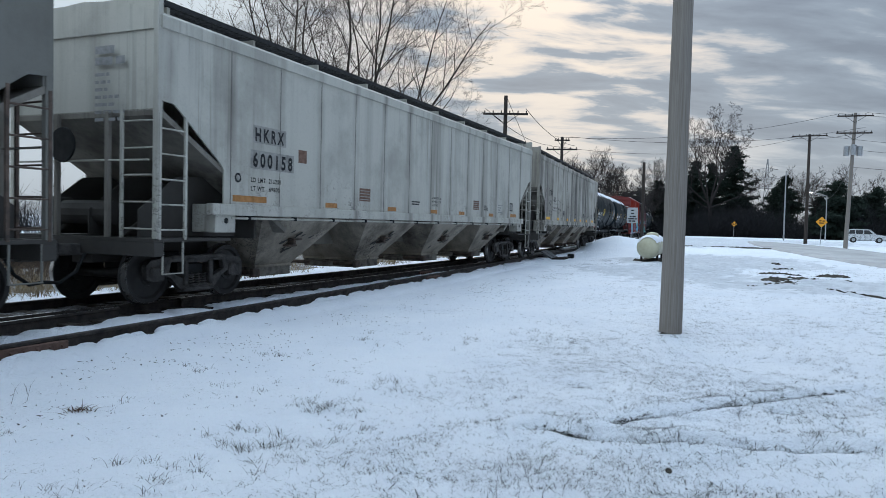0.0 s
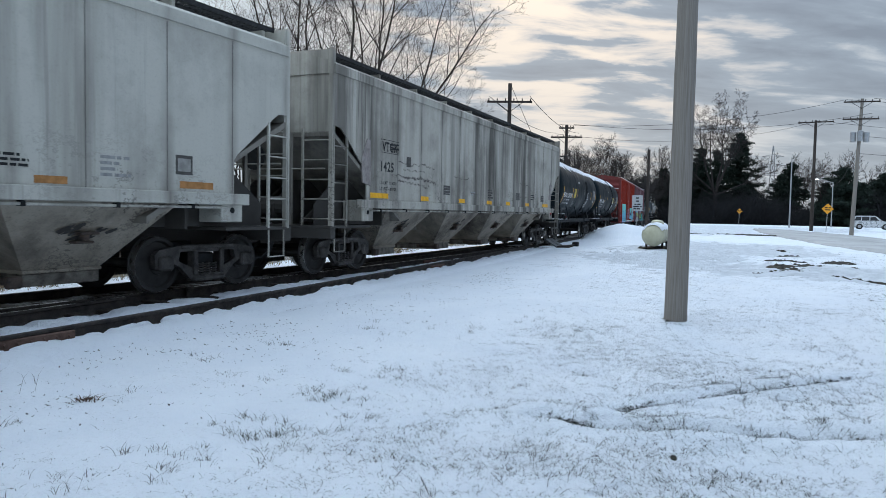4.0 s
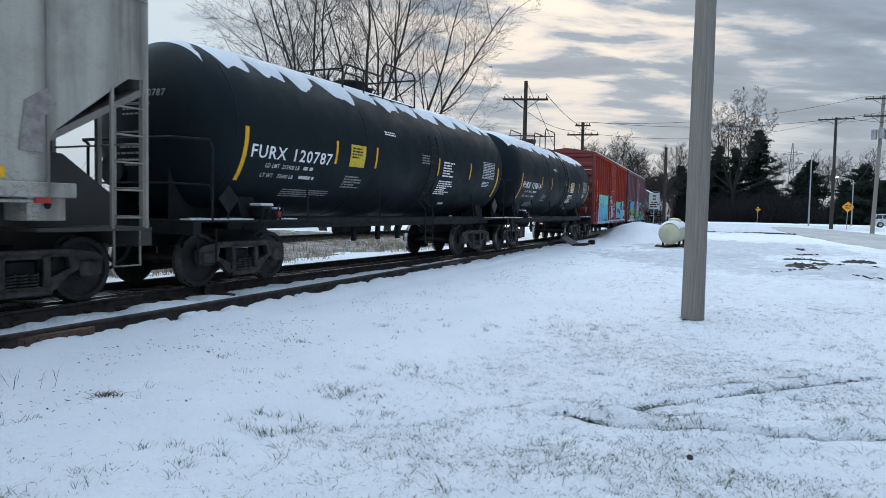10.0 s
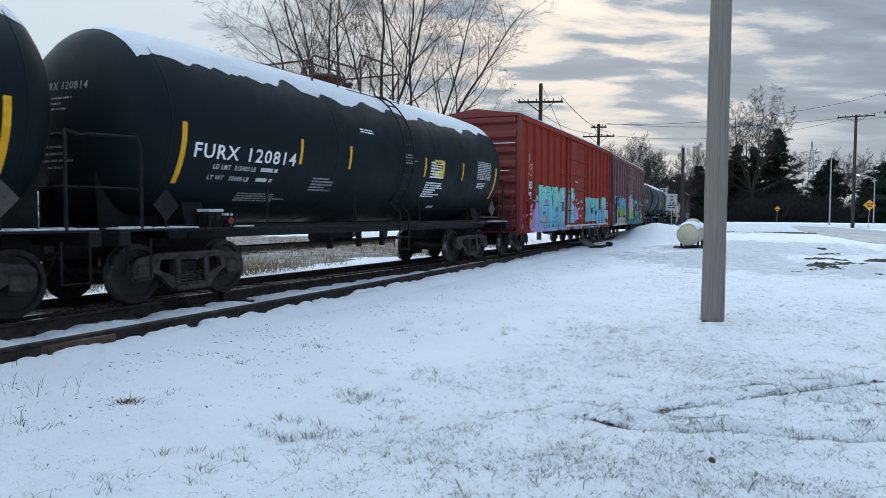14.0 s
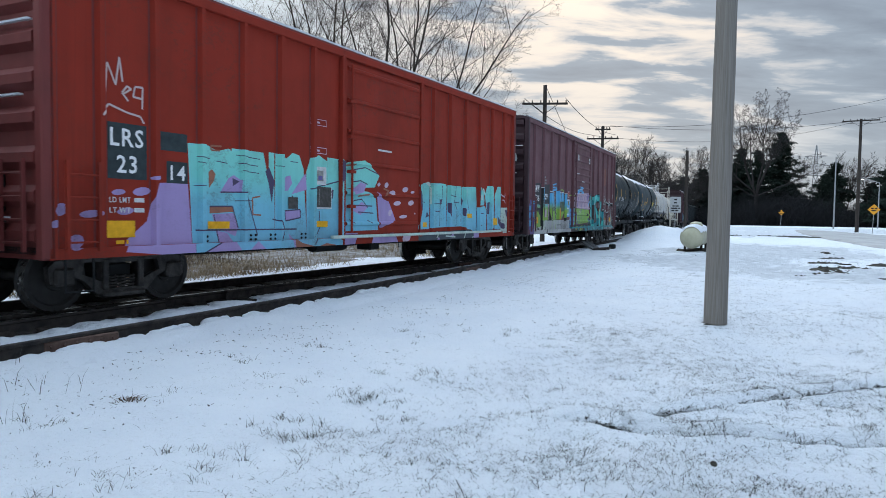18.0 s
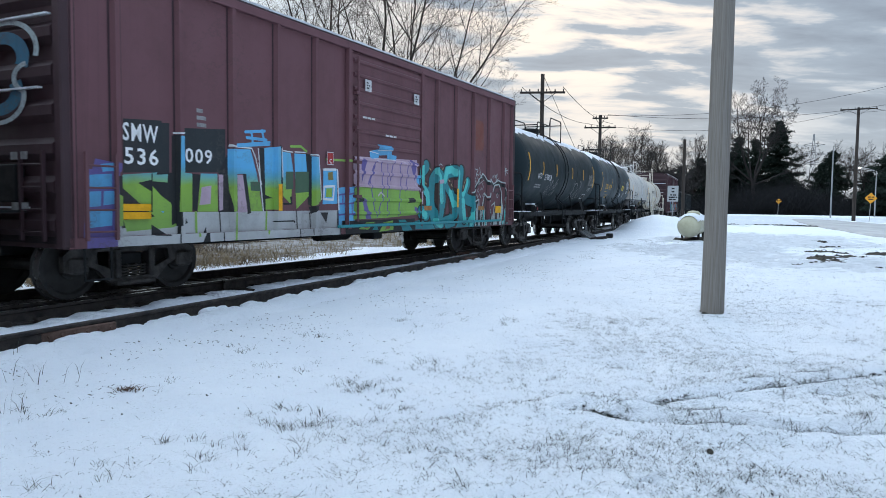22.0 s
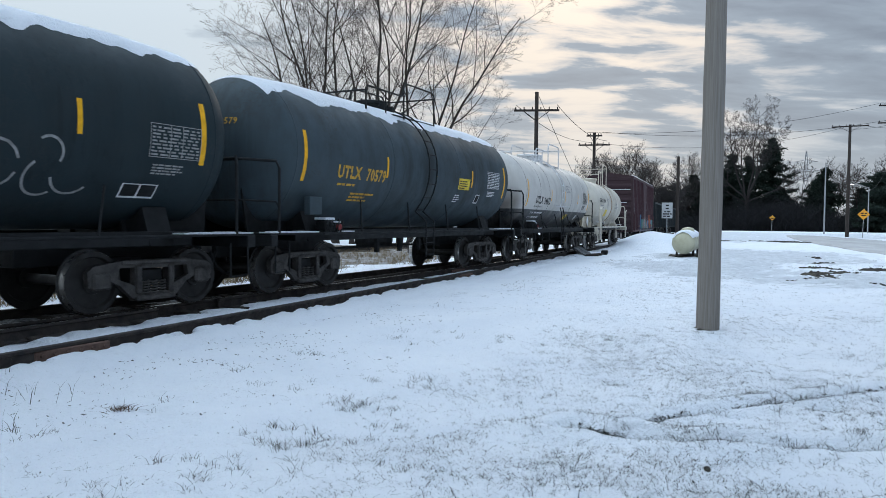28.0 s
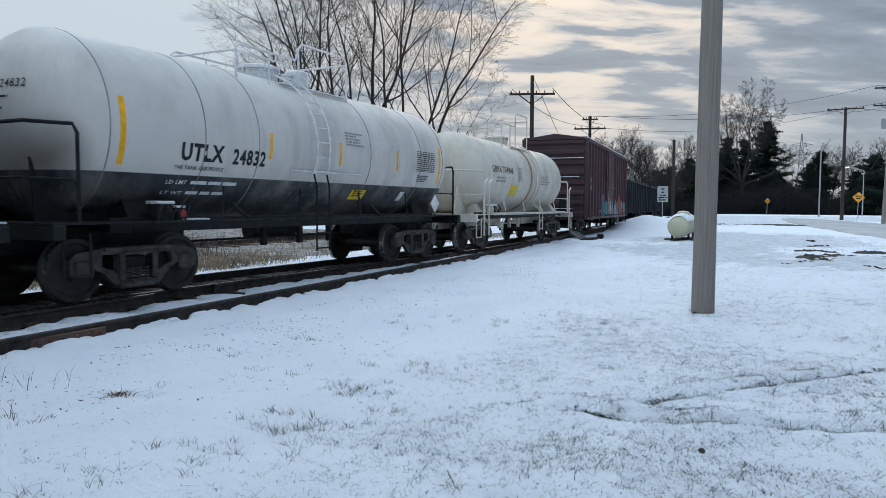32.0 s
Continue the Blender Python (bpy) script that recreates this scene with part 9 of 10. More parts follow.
MUD = plain("wet_mud", (0.020, 0.018, 0.017), 0.9, 0, 0.5, 3.0, 0.6, 0.04, dark=(0.10, 0.09, 0.075))
SLUSH = plain("road_slush", (0.40, 0.40, 0.405), 0.8, 0, 0.5, 0.5, 0.3, 0.03, (1, 0.4, 1), (0.30, 0.30, 0.30))
for k, (c, rx, ry, turn) in enumerate((((10.15, 20.1), 0.62, 0.16, 4), ((11.2, 20.6), 0.75, 0.55, 20), ((11.7, 22.2), 0.6, 1.1, -20), ((11.5, 18.2), 1.7, 0.07, 91), ((13.0, 23.0), 0.9, 0.30, -22), ((15.1, 25.0), 0.7, 0.35, 0), ((13.9, 22.6), 0.7, 0.16, -10), ((13.5, 25.6), 0.8, 0.22, -12),
                                       ((17.4, 33.5), 0.35, 1.8, -22), ((15.6, 29.4), 0.5, 0.3, -40), ((28.3, 61.0), 2.8, 1.0, -22), ((31.5, 58.0), 3.4, 0.8, -22), ((24.0, 62.0), 2.0, 0.7, -22), ((27.0, 88.0), 6.0, 1.2, -22))):
    surface_patch("mud_patch", "bare wet mud showing through melted snow", "mud", c, rx, ry, turn, MUD, 30 + k, 0.056, 0.55, broken=0.075, fine=2.8)
surface_patch("bare_soil", "dark bare soil round the foot of the pole", "soil", (4.12, 10.99), 0.22, 0.22, 0, MUD, 91, 0.012, 0.6, broken=0.03)
surface_patch("bare_soil", "dark strip of ground under the gas tank", "soil", (11.75, 34.3), 0.9, 1.5, -18, MUD, 92, 0.09, 0.5, broken=0.03)
MUD.node_tree.nodes["Principled BSDF"].inputs["Specular IOR Level"].default_value = 0.08
GREY_SNOW = plain("trampled_snow", (0.79, 0.82, 0.87), 0.9, 0, 0.30, 3.0, 1.0, 0.12, dark=(0.55, 0.575, 0.61))
for k, (c, rx, ry) in enumerate((((9.5, 26.0), 6.0, 10.5), ((16.0, 36.0), 7.0, 13.0), ((13.5, 20.0), 6.5, 6.5), ((28.0, 70.0), 18.0, 16.0), ((40.0, 85.0), 22.0, 22.0))):
    surface_patch("trampled_snow", "greyish trampled snow with boot and tyre marks", "snow", c, rx, ry, -28, GREY_SNOW, 60 + k, 0.06, 0.5, broken=0.075, fine=1.3, feather=2.4)
surface_patch("road", "snow-covered side road with grey slush", "road", (27.4, 38.0), 46, 3.7, 74, SLUSH, 77, 0.16, 0.10, broken=0.02)
surface_patch("road_shoulder", "dark wet edge of the side road", "road", (64, 122), 55, 1.0, -24, MUD, 79, 0.06, 0.25)


def build_switch():
    """Plates and head-block ties beside the points."""
    sw = thing("switch_machine", "snow-dusted steel switch box on long ties beside the points", "switch", at=track_pose(33.0, 1.25, GROUND))
    part("tie", boxes(((-0.5, -0.9, -0.05), (-0.25, 0.75, 0.10)), bevel=0.015), TIE, sw)
    part("tie", boxes(((0.25, -0.9, -0.05), (0.5, 0.75, 0.10)), bevel=0.015), TIE, sw)
    for u in (-0.42, 0.42):
        bm = hull8(bmesh.new(), [(u - 0.36, -0.30, 0.06), (u + 0.36, -0.30, 0.06), (u + 0.36, 0.22, 0.38), (u - 0.36, 0.22, 0.38)], [(u - 0.36, -0.33, 0.10), (u + 0.36, -0.33, 0.10), (u + 0.36, 0.19, 0.42), (u - 0.36, 0.19, 0.42)])
        part("cover_plate", bm, plain("dull_steel_plate", (0.15, 0.155, 0.16), 0.7, 0.2, 0.4, 6), sw, "tilted grey steel plate")
    part("throw_rod", rod(bmesh.new(), (0, 0.2, 0.13), (0, 1.0, 0.13), 0.03, 8), RAIL, sw)
    part("ground_rod", rod(bmesh.new(), (0.6, -0.3, 0.06), (2.0, -0.75, 0.08), 0.03, 8), RAIL, sw)
    part("throw_weight", boxes(((1.85, -0.9, 0.0), (2.2, -0.6, 0.22)), bevel=0.04), FRAME_BLACK, sw)
    # rolls of material stacked behind the gas tank
    x, y = 18.9, 50.0
    st = thing("snowy_stack", "small stack of grey rolls dusted with snow", "rolls", at=pose(x, y, ground_on(x, y), 0, 0, -20))
    for k, w in enumerate((0.42, 0.36, 0.40)):
        part("roll", lathe(bmesh.new(), [(-0.32, 0.02), (-0.31, 0.13), (-0.26, 0.16), (0.26, 0.16), (0.31, 0.13), (0.32, 0.02)], 14, "X", (0.06 * (k % 2) + w - 0.4, 0, 0.14 + 0.26 * k)), GALV, st, smooth=50)


build_switch()


def snow_strip(name, label, inner, outer, s0, s1, top, seed, step=0.07, gaps=0.0):
    """Lumpy snow between two lines along the track."""
    n = int((s1 - s0) / step)
    m = 7
    verts, faces = [], []
    for i in range(n + 1):
        s = s0 + (s1 - s0) * i / n
        a = inner(s) + 0.06 * noise.noise((s * 2.3, seed, 0)) + 0.07 * abs(noise.noise((s * 4.0, seed, 1))) + 0.04 * noise.noise((s * 11, seed, 2)) - 0.03
        b = outer(s) + 0.06 * noise.noise((s * 2.7, seed, 5)) + 0.04 * noise.noise((s * 7, seed, 3))
        lump = top + 0.035 * noise.noise((s * 2.2, seed, 8)) + 0.030 * noise.noise((s * 7.0, seed, 9))
        lump -= gaps * max(0.0, noise.noise((s * 1.7, seed, 4)) + 0.6 * noise.noise((s * 4.5, seed, 6)) + 0.1)
        for j in range(m):
            u = j / (m - 1)
            z = GROUND - 0.02 + (lump - GROUND + 0.02) * min(1.0, 4.5 * min(u, 1 - u)) ** 0.6
            p = track_at(s, a + (b - a) * u, z + 0.006 * noise.noise((s * 6, j * 1.3, seed)))
            verts.append(p)
    for i in range(n):
        for j in range(m - 1):
            k = i * m + j
            faces.append((k, k + 1, k + m + 1, k + m))
    me = bpy.data.meshes.new(name)
    me.from_pydata(verts, [], faces)
    me.shade_smooth()
    me.materials.append(SNOW)
    return tagged(new(name, me), label, "snow", kind="structure")


snow_strip("snow_bank", "lumpy snow lying against the foot of the rail", lambda s: 0.755 + branch_lat(s) + 0.07, lambda s: 1.5 + branch_lat(s), -4, 31, -0.115, 1)
snow_strip("snow_between_rails", "strip of snow between the converging rails", lambda s: max(0.82, -0.745 + branch_lat(s) + 0.07), lambda s: 0.755 + branch_lat(s) - 0.055, -4, 24, -0.095, 2, gaps=0.16)


def snow_clods(line, s0, s1, n, seed, label):
    """Small rounded lumps of snow lying against a rail."""
    rnd = random.Random(seed)
    base = bmesh.new()
    bmesh.ops.create_icosphere(base, subdivisions=2, radius=1.0)
    pts = [v.co.copy() for v in base.verts]
    tris = [tuple(v.index for v in f.verts) for f in base.faces]
    base.free()
    verts, faces = [], []
    for k in range(n):
        s = rnd.uniform(s0, s1)
        if noise.noise((s * 0.9, seed, 3)) < -0.25:
            continue
        p = track_at(s, line(s) + rnd.gauss(0, 0.02), GROUND + rnd.uniform(0.02, 0.06))
        r = rnd.uniform(0.035, 0.11)
        sx, sz = rnd.uniform(1.0, 2.0), rnd.uniform(0.45, 0.8)
        i = len(verts)
        h = heading(s)
        for q in pts:
            f = 1 + 0.22 * noise.noise(q * 1.3 + Vector((k, 0, 0)))
            u, v = q.x * r * sx * f, q.y * r * f
            verts.append((p.x + u * math.sin(h) + v * math.cos(h), p.y + u * math.cos(h) - v * math.sin(h), p.z + q.z * r * sz * f))
        faces += [tuple(i + j for j in t) for t in tris]
    me = bpy.data.meshes.new("snow_clods")
    me.from_pydata(verts, [], faces)
    me.shade_smooth()
    me.materials.append(SNOW)
    tagged(new("snow_clods", me), label, "snow", kind="stuff")


snow_clods(lambda s: 0.755 + branch_lat(s) + 0.10, -4, 30, 420, 5, "small lumps of snow lying against the rusty rail")
snow_clods(lambda s: 0.755 + branch_lat(s) - 0.09, -4, 24, 260, 6, "small lumps of snow between the rails")
snow_strip("snow_along_track", "snow lying against the near rail", lambda s: 0.83, lambda s: 1.6, 31, 90, -0.10, 3, 0.25)
snow_strip("snow_beyond_track", "snow lying beyond the far rail", lambda s: -2.1, lambda s: -0.90, -12, 90, -0.11, 4, 0.2)


def far_siding():
    far = thing("old_siding", "old snow-dusted side track beyond the field", "railway track", kind="structure")
    for lat in (-9.2, -10.7):
        part("rail", rail_mesh(lambda s, q=lat: q - 0.012 * (s - 30), 8, 60, 2.0), [RAIL, RAIL_TOP], far, at=pose(0, 0, 0.06))
    me = finish(boxes(((-0.12, -1.4, -0.25), (0.12, 1.4, 0.02)), bevel=0.015), "tie")
    for k in range(46):
        part("tie", me, TIE, far, at=track_pose(8 + k * 1.1, -9.95 - 0.012 * (k * 1.1 - 22), -0.14))


far_siding()


bm = bmesh.new()
bmesh.ops.create_icosphere(bm, subdivisions=2, radius=0.021)
for v in bm.verts:
    v.co = v.co * (1 + 0.35 * noise.noise(v.co * 40)) * 1.0
me = finish(bm, "stone")
me.materials.append(MUD)
tagged(new("stone", me), "small dark stone lying on the snow", "stone").matrix_basis = pose(1.72, 4.57, ground_on(1.72, 4.57) + 0.012)


def dry_field():
    """Rough ground of dead grass beyond the rails, half under snow."""
    mat = plain("frosted_dead_grass", (0.11, 0.085, 0.06), 0.95, 0, 0.42, 2.4, 0.8, 0.05, dark=(0.40, 0.40, 0.41))
    n, m = 120, 40
    verts, faces = [], []
    for i in range(n + 1):
        s = -24 + 66 * i / n
        for j in range(m + 1):
            lat = -3.1 - 31 * (j / m) ** 1.4
            p = track_at(s, lat)
            edge = min(1.0, j / 5, i / 8, (n - i) / 14, (m - j) / 4)
            z = ground_on(p.x, p.y) - 0.04 + 0.11 * edge + 0.07 * noise.noise((s * 0.5, lat * 0.5, 2)) + 0.04 * noise.noise((s * 2.1, lat * 2.1, 5))
            verts.append((p.x, p.y, z))
    for i in range(n):
        for j in range(m):
            k = i * (m + 1) + j
            faces.append((k, k + 1, k + m + 2, k + m + 1))
    me = bpy.data.meshes.new("dry_field")
    me.from_pydata(verts, [], faces)
    me.shade_smooth()
    me.materials.append(mat)
    tagged(new("dry_field", me), "rough field of tan dead grass dusted with snow", "field", kind="structure")


dry_field()

# ---- trees ----


def tube_lists(segs, sides):
    """Tapered tubes as plain lists; a segment is start, end and the two radii."""
    verts, faces = [], []
    for p, q, r0, r1 in segs:
        d = (q - p)
        if d.length < 1e-5:
            continue
        d.normalize()
        a = d.orthogonal().normalized()
        b = d.cross(a)
        n0 = len(verts)
        for c, r in ((p, r0), (q, r1)):
            for k in range(sides):
                t = 2 * math.pi * k / sides
                verts.append(c + (a * math.cos(t) + b * math.sin(t)) * r)
        for k in range(sides):
            faces.append((n0 + k, n0 + (k + 1) % sides, n0 + sides + (k + 1) % sides, n0 + sides + k))
    return verts, faces


def tube_part(name, segs, sides, mat, parent):
    v, f = tube_lists(segs, sides)
    me = bpy.data.meshes.new(name)
    me.from_pydata(v, [], f)
    me.shade_smooth()
    return part(name, me, mat, parent)


def grow(rnd, p, d, length, r, level, out, depth, spread, up, kids, wob=0.12, thin=0.0035):
    """One limb and what grows from it."""
    steps = max(3, int(5 - level * 0.5))
    pts = [p.copy()]
    rads = [r]
    for k in range(steps):
        d = (d + Vector((rnd.gauss(0, wob), rnd.gauss(0, wob), rnd.gauss(0, wob * 0.7) + up * 0.10))).normalized()
        pts.append(pts[-1] + d * length / steps)
        rads.append(r * (1 - 0.75 * (k + 1) / steps) + 0.002)
        out[min(level, 2)].append((pts[-2], pts[-1], rads[-2], rads[-1]))
    if level >= depth:
        return
    n = kids[min(level, len(kids) - 1)]
    for k in range(n):
        u = 0.25 + 0.72 * (k + rnd.random() * 0.8) / n
        i = min(steps - 1, int(u * steps))
        base = pts[i].lerp(pts[i + 1], u * steps - i)
        side = Vector((rnd.gauss(0, 1), rnd.gauss(0, 1), rnd.gauss(0, 0.5)))
        side = (side - d * side.dot(d)).normalized()
        nd = (d + side * spread * rnd.uniform(0.6, 1.25)).normalized()
        grow(rnd, base, nd, length * rnd.uniform(0.42, 0.68) * (1.15 - 0.45 * u), max(thin, rads[i] * 0.56), level + 1, out, depth, spread, up, kids, wob, thin)


def bare_tree(x, y, height, seed, stems=1, lean=(0, 0), depth=4, spread=0.75, up=1.0, kids=(7, 6, 5, 4), radius=None, label="tall leafless tree with fine upright twigs", mat=None, fork=0.3, group="bare trees", thin=0.006, wob=0.13):
    rnd = random.Random(seed)
    z = ground_on(x, y)
    tree = thing("bare_tree", label, "tree", group, at=pose(x, y, z - 0.1))
    out = [[], [], []]
    r = radius or height * 0.017
    for k in range(stems):
        d = Vector((lean[0] + (rnd.gauss(0, fork) if stems > 1 else rnd.gauss(0, 0.05)), lean[1] + (rnd.gauss(0, fork) if stems > 1 else rnd.gauss(0, 0.05)), 1.0)).normalized()
        grow(rnd, Vector((rnd.gauss(0, 0.15), rnd.gauss(0, 0.15), 0)), d, height * rnd.uniform(0.72, 0.86), r * rnd.uniform(0.75, 1.0), 0, out, depth, spread, up, kids, wob, thin)
    mat = mat or BARK
    tube_part("trunk", out[0], 8, mat, tree)
    tagged(tube_part("limb_growth", out[1], 5, mat, tree), kind="stuff")
    tagged(tube_part("twig_mass", out[2], 3, mat, tree), kind="stuff")
    return tree


def limb(rnd, p, d, length, r, level, out, curl, thin, full):
    """A crooked limb that bends upwards, with shorter limbs along it."""
    steps = (12, 8, 5, 4, 3)[level]
    pts, rads = [p.copy()], [r]
    sway, way = rnd.uniform(0, 6.28), rnd.uniform(0.7, 1.3)
    side_lean = rnd.gauss(0, 0.04 if level else 0.012)
    for k in range(steps):
        bend = (0.10 if level == 0 else 0.06) * math.sin(sway + way * k) + side_lean
        kink = Vector((bend + rnd.gauss(0, 0.055), rnd.gauss(0, 0.07), rnd.gauss(0, 0.05)))
        lift = (0.02, 0.075, 0.08, 0.06, 0.04)[level] * curl
        d = (d + kink + Vector((0, 0, lift))).normalized()
        pts.append(pts[-1] + d * length / steps)
        rads.append(max(thin * 0.6, r * (1 - 0.85 * (k + 1) / steps)))
        out[min(level, 2)].append((pts[-2], pts[-1], rads[-2], rads[-1]))
    if level == 4:
        return
    n = round((10, 6, 5, 4)[level] * full)
    for k in range(n):
        u = (0.36 if level == 0 else 0.15) + (0.62 if level == 0 else 0.83) * (k + rnd.random()) / n
        i = min(steps - 1, int(u * steps))
        base = pts[i].lerp(pts[i + 1], u * steps - i)
        along = (pts[i + 1] - pts[i]).normalized()
        side = Vector(((1 if (k + level) % 2 else -1) * rnd.uniform(0.6, 1.2), rnd.gauss(0, 0.7), rnd.gauss(-0.1, 0.35)))
        side = (side - along * side.dot(along)).normalized()
        nd = (along + side * rnd.uniform(0.55, 1.15)).normalized()
        limb(rnd, base, nd, length * (0.44, 0.54, 0.60, 0.70)[level] * (1.08 - 0.58 * u) * rnd.uniform(0.65, 1.2), max(thin, rads[i] * rnd.uniform(0.45, 0.66)), level + 1, out, curl, thin, full)


def spreading_tree(x, y, seed, aims, curl=1.0, label="", mat=None, thin=0.0085, girth=0.0078, group="bare trees", full=1.0, bole=0.0):
    """aims: x and height of a point that a stem passes, and the stem's length; bole: the height at which the trunk forks."""
    rnd = random.Random(seed)
    tree = thing("bare_tree", label, "tree", group, at=pose(x, y, ground_on(x, y) - 0.1))
    out = [[], [], []]
    for ax, az, length in aims:
        d = Vector((ax - x, rnd.gauss(0, 0.7), az)).normalized()
        limb(rnd, Vector((rnd.gauss(0, 0.12), rnd.gauss(0, 0.12), bole * (0.8 + 0.2 * abs(math.sin(ax * 1.7))))), d, length * rnd.uniform(0.9, 1.08), length * girth * rnd.uniform(0.85, 1.1), 0, out, curl, thin, full)
    mat = mat or BARK
    if bole:
        out[0] += [(Vector((0, 0, 0)), Vector((0.1, 0, bole * 0.5)), bole * 0.085, bole * 0.062), (Vector((0.1, 0, bole * 0.5)), Vector((0, 0, bole * 0.97)), bole * 0.062, bole * 0.056)]
    tube_part("trunk", out[0], 8, mat, tree)
    tagged(tube_part("limb_growth", out[1], 5, mat, tree), kind="stuff")
    tagged(tube_part("twig_mass", out[2], 3, mat, tree), kind="stuff")
    return tree


NEEDLE = plain("dark_spruce_needles", (0.018, 0.030, 0.022), 0.85, 0, 0.5, 3, 0.2, dark=(0.010, 0.016, 0.012))


def conifer(x, y, height, width, seed, label="dark green pine with ragged spreading boughs"):
    rnd = random.Random(seed)
    tree = thing("conifer", label, "tree", "evergreens", at=pose(x, y, ground_on(x, y) - 0.1))
    tube_part("trunk", [(Vector((0, 0, 0)), Vector((0, 0, height)), height * 0.014, 0.02)], 8, BARK_FAR, tree)
    verts, faces = [], []
    n = int(height * 8.5)
    for k in range(n):
        u = (k + rnd.random()) / n
        z = height * (0.04 + 0.94 * u)
        a = rnd.uniform(0, 2 * math.pi)
        lobe = 0.9 + 0.55 * noise.noise((math.cos(a) * 1.2 + seed, math.sin(a) * 1.2, u * 5.0))
        reach = width / 2 * (1 - u ** 1.5) ** 0.85 * rnd.uniform(0.5, 1.1) * lobe * 1.1 + 0.35
        ax = Vector((math.cos(a), math.sin(a), rnd.uniform(0.0, 0.75)))
        m = max(4, int(reach * 4.2))
        for j in range(m):
            t = (j + rnd.random()) / m
            c = Vector((0, 0, z)) + ax * reach * t + Vector((0, 0, -0.22 * reach * t * t))
            size = rnd.uniform(0.35, 0.75)
            for _ in range(24):
                p = c + Vector((rnd.gauss(0, 0.5), rnd.gauss(0, 0.5), rnd.gauss(0, 0.22))) * size
                o = Vector((rnd.gauss(0, 1), rnd.gauss(0, 1), rnd.gauss(0.3, 0.6))).normalized() * rnd.uniform(0.2, 0.5)
                w = Vector((rnd.gauss(0, 1), rnd.gauss(0, 1), rnd.gauss(0, 1))).normalized() * rnd.uniform(0.08, 0.18)
                i = len(verts)
                verts += [p - w, p + w, p + o]
                faces.append((i, i + 1, i + 2))
    me = bpy.data.meshes.new("needle_mass")
    me.from_pydata(verts, [], faces)
    tagged(part("needle_mass", me, NEEDLE, tree), kind="stuff")
    return tree


def build_trees():
    # the tall clump beyond the train: stems by where they stand at 8 m
    for k, (x, y, aims) in enumerate(((-7.3, 49.5, (-10.2, -9.2, -8.4, -7.6)), (-6.2, 48.5, (-6.9, -5.4)), (-4.3, 49, (-4.7, -3.3)), (-3.0, 50, (-2.6, -1.5)), (-2.2, 49, (-1.0, 0.1)))):
        spreading_tree(x, y, 20 + k, [(v, 8.0, 19.5) for v in aims], label="tall leafless tree with several spreading stems")
    spreading_tree(-2.6, 48.0, 31, [(2.0, 7.0, 13.0), (1.2, 6.4, 10.0)], curl=0.8, girth=0.0060, full=0.72, label="low leafless tree leaning over the track")
    for k, (x, y, h) in enumerate(((-15.6, 56, 11.0), (-13.0, 55, 11.5), (-19.0, 60, 10.0))):
        bare_tree(x, y, h, 50 + k, 4, (0, 0), 4, 0.8, 0.9, (6, 6, 5, 4), h * 0.010, fork=0.3, label="bushy leafless tree with dense fine twigs")
    # beyond the far end of the train
    for k, (x, y, h) in enumerate(((17.5, 90, 8.6), (20.5, 88, 9.6), (23.5, 89, 9.4), (26.5, 92, 8.2), (29.5, 96, 6.8))):
        bare_tree(x, y, h, 70 + k, 4, (0, 0), 4, 0.75, 0.9, (6, 6, 5, 4), h * 0.011, fork=0.28, mat=BARK_FAR, thin=0.012, label="leafless tree with dense twigs beyond the train")
    # at the end of the road
    spreading_tree(52.6, 124.5, 97, [(52.6 + v, h, n) for v, h, n in ((-7.5, 5.0, 11.0), (-4.8, 9.0, 13.5), (-2.2, 9.0, 14.4), (0.3, 9.0, 14.8), (2.8, 9.0, 14.2), (5.6, 9.0, 13.0), (8.0, 4.0, 11.0), (-6.0, 1.5, 8.0))], mat=BARK_FAR, thin=0.020, girth=0.015, curl=0.9, full=1.02, bole=5.4, label="large leafless oak with a broad crown")
    for k, (x, y, h) in enumerate(((40.5, 128, 10.5), (43.5, 134, 11.0), (46.5, 138, 13.0), (50.0, 143, 14.0), (67.0, 137, 9), (72.0, 133, 12.5), (75.5, 129, 13.0), (79.0, 124, 12.5), (86, 128, 13.0), (92, 124, 12.0), (98, 118, 12.5))):
        bare_tree(x, y, h, 100 + k, 2, (0, 0), 4, 0.85, 0.7, (6, 5, 5, 4), h * 0.013, mat=BARK_FAR, fork=0.25, thin=0.020, label="leafless tree at the edge of the woods")
    for k, (x, y, h, w) in enumerate(((60.8, 133.5, 17.2, 10.5), (57.6, 136.0, 14.0, 8.0), (54.8, 137.0, 14.5, 8.5), (51.6, 138.0, 15.5, 9.0), (48.4, 139.0, 10.5, 8.0), (45.4, 141.0, 9.0, 8.0), (70.2, 132.0, 11.5, 7.5), (42.4, 139.0, 8.0, 8.0), (63.6, 138.0, 10.0, 8.5), (78.0, 134.0, 8.0, 9.0), (85.0, 130.0, 8.5, 9.0), (92.0, 126.0, 8.0, 9.0), (64.4, 124.5, 8.8, 6.0), (66.4, 109, 9.2, 9.0), (70.5, 111.5, 7.0, 7.0), (74.5, 112, 8.5, 8.0))):
        conifer(x, y, h, w, 200 + k)


build_trees()
TWIG_BROWN = plain("brown_brush", (0.014, 0.014, 0.016), 0.95, 0, 0.4, 2.0, 0.2)


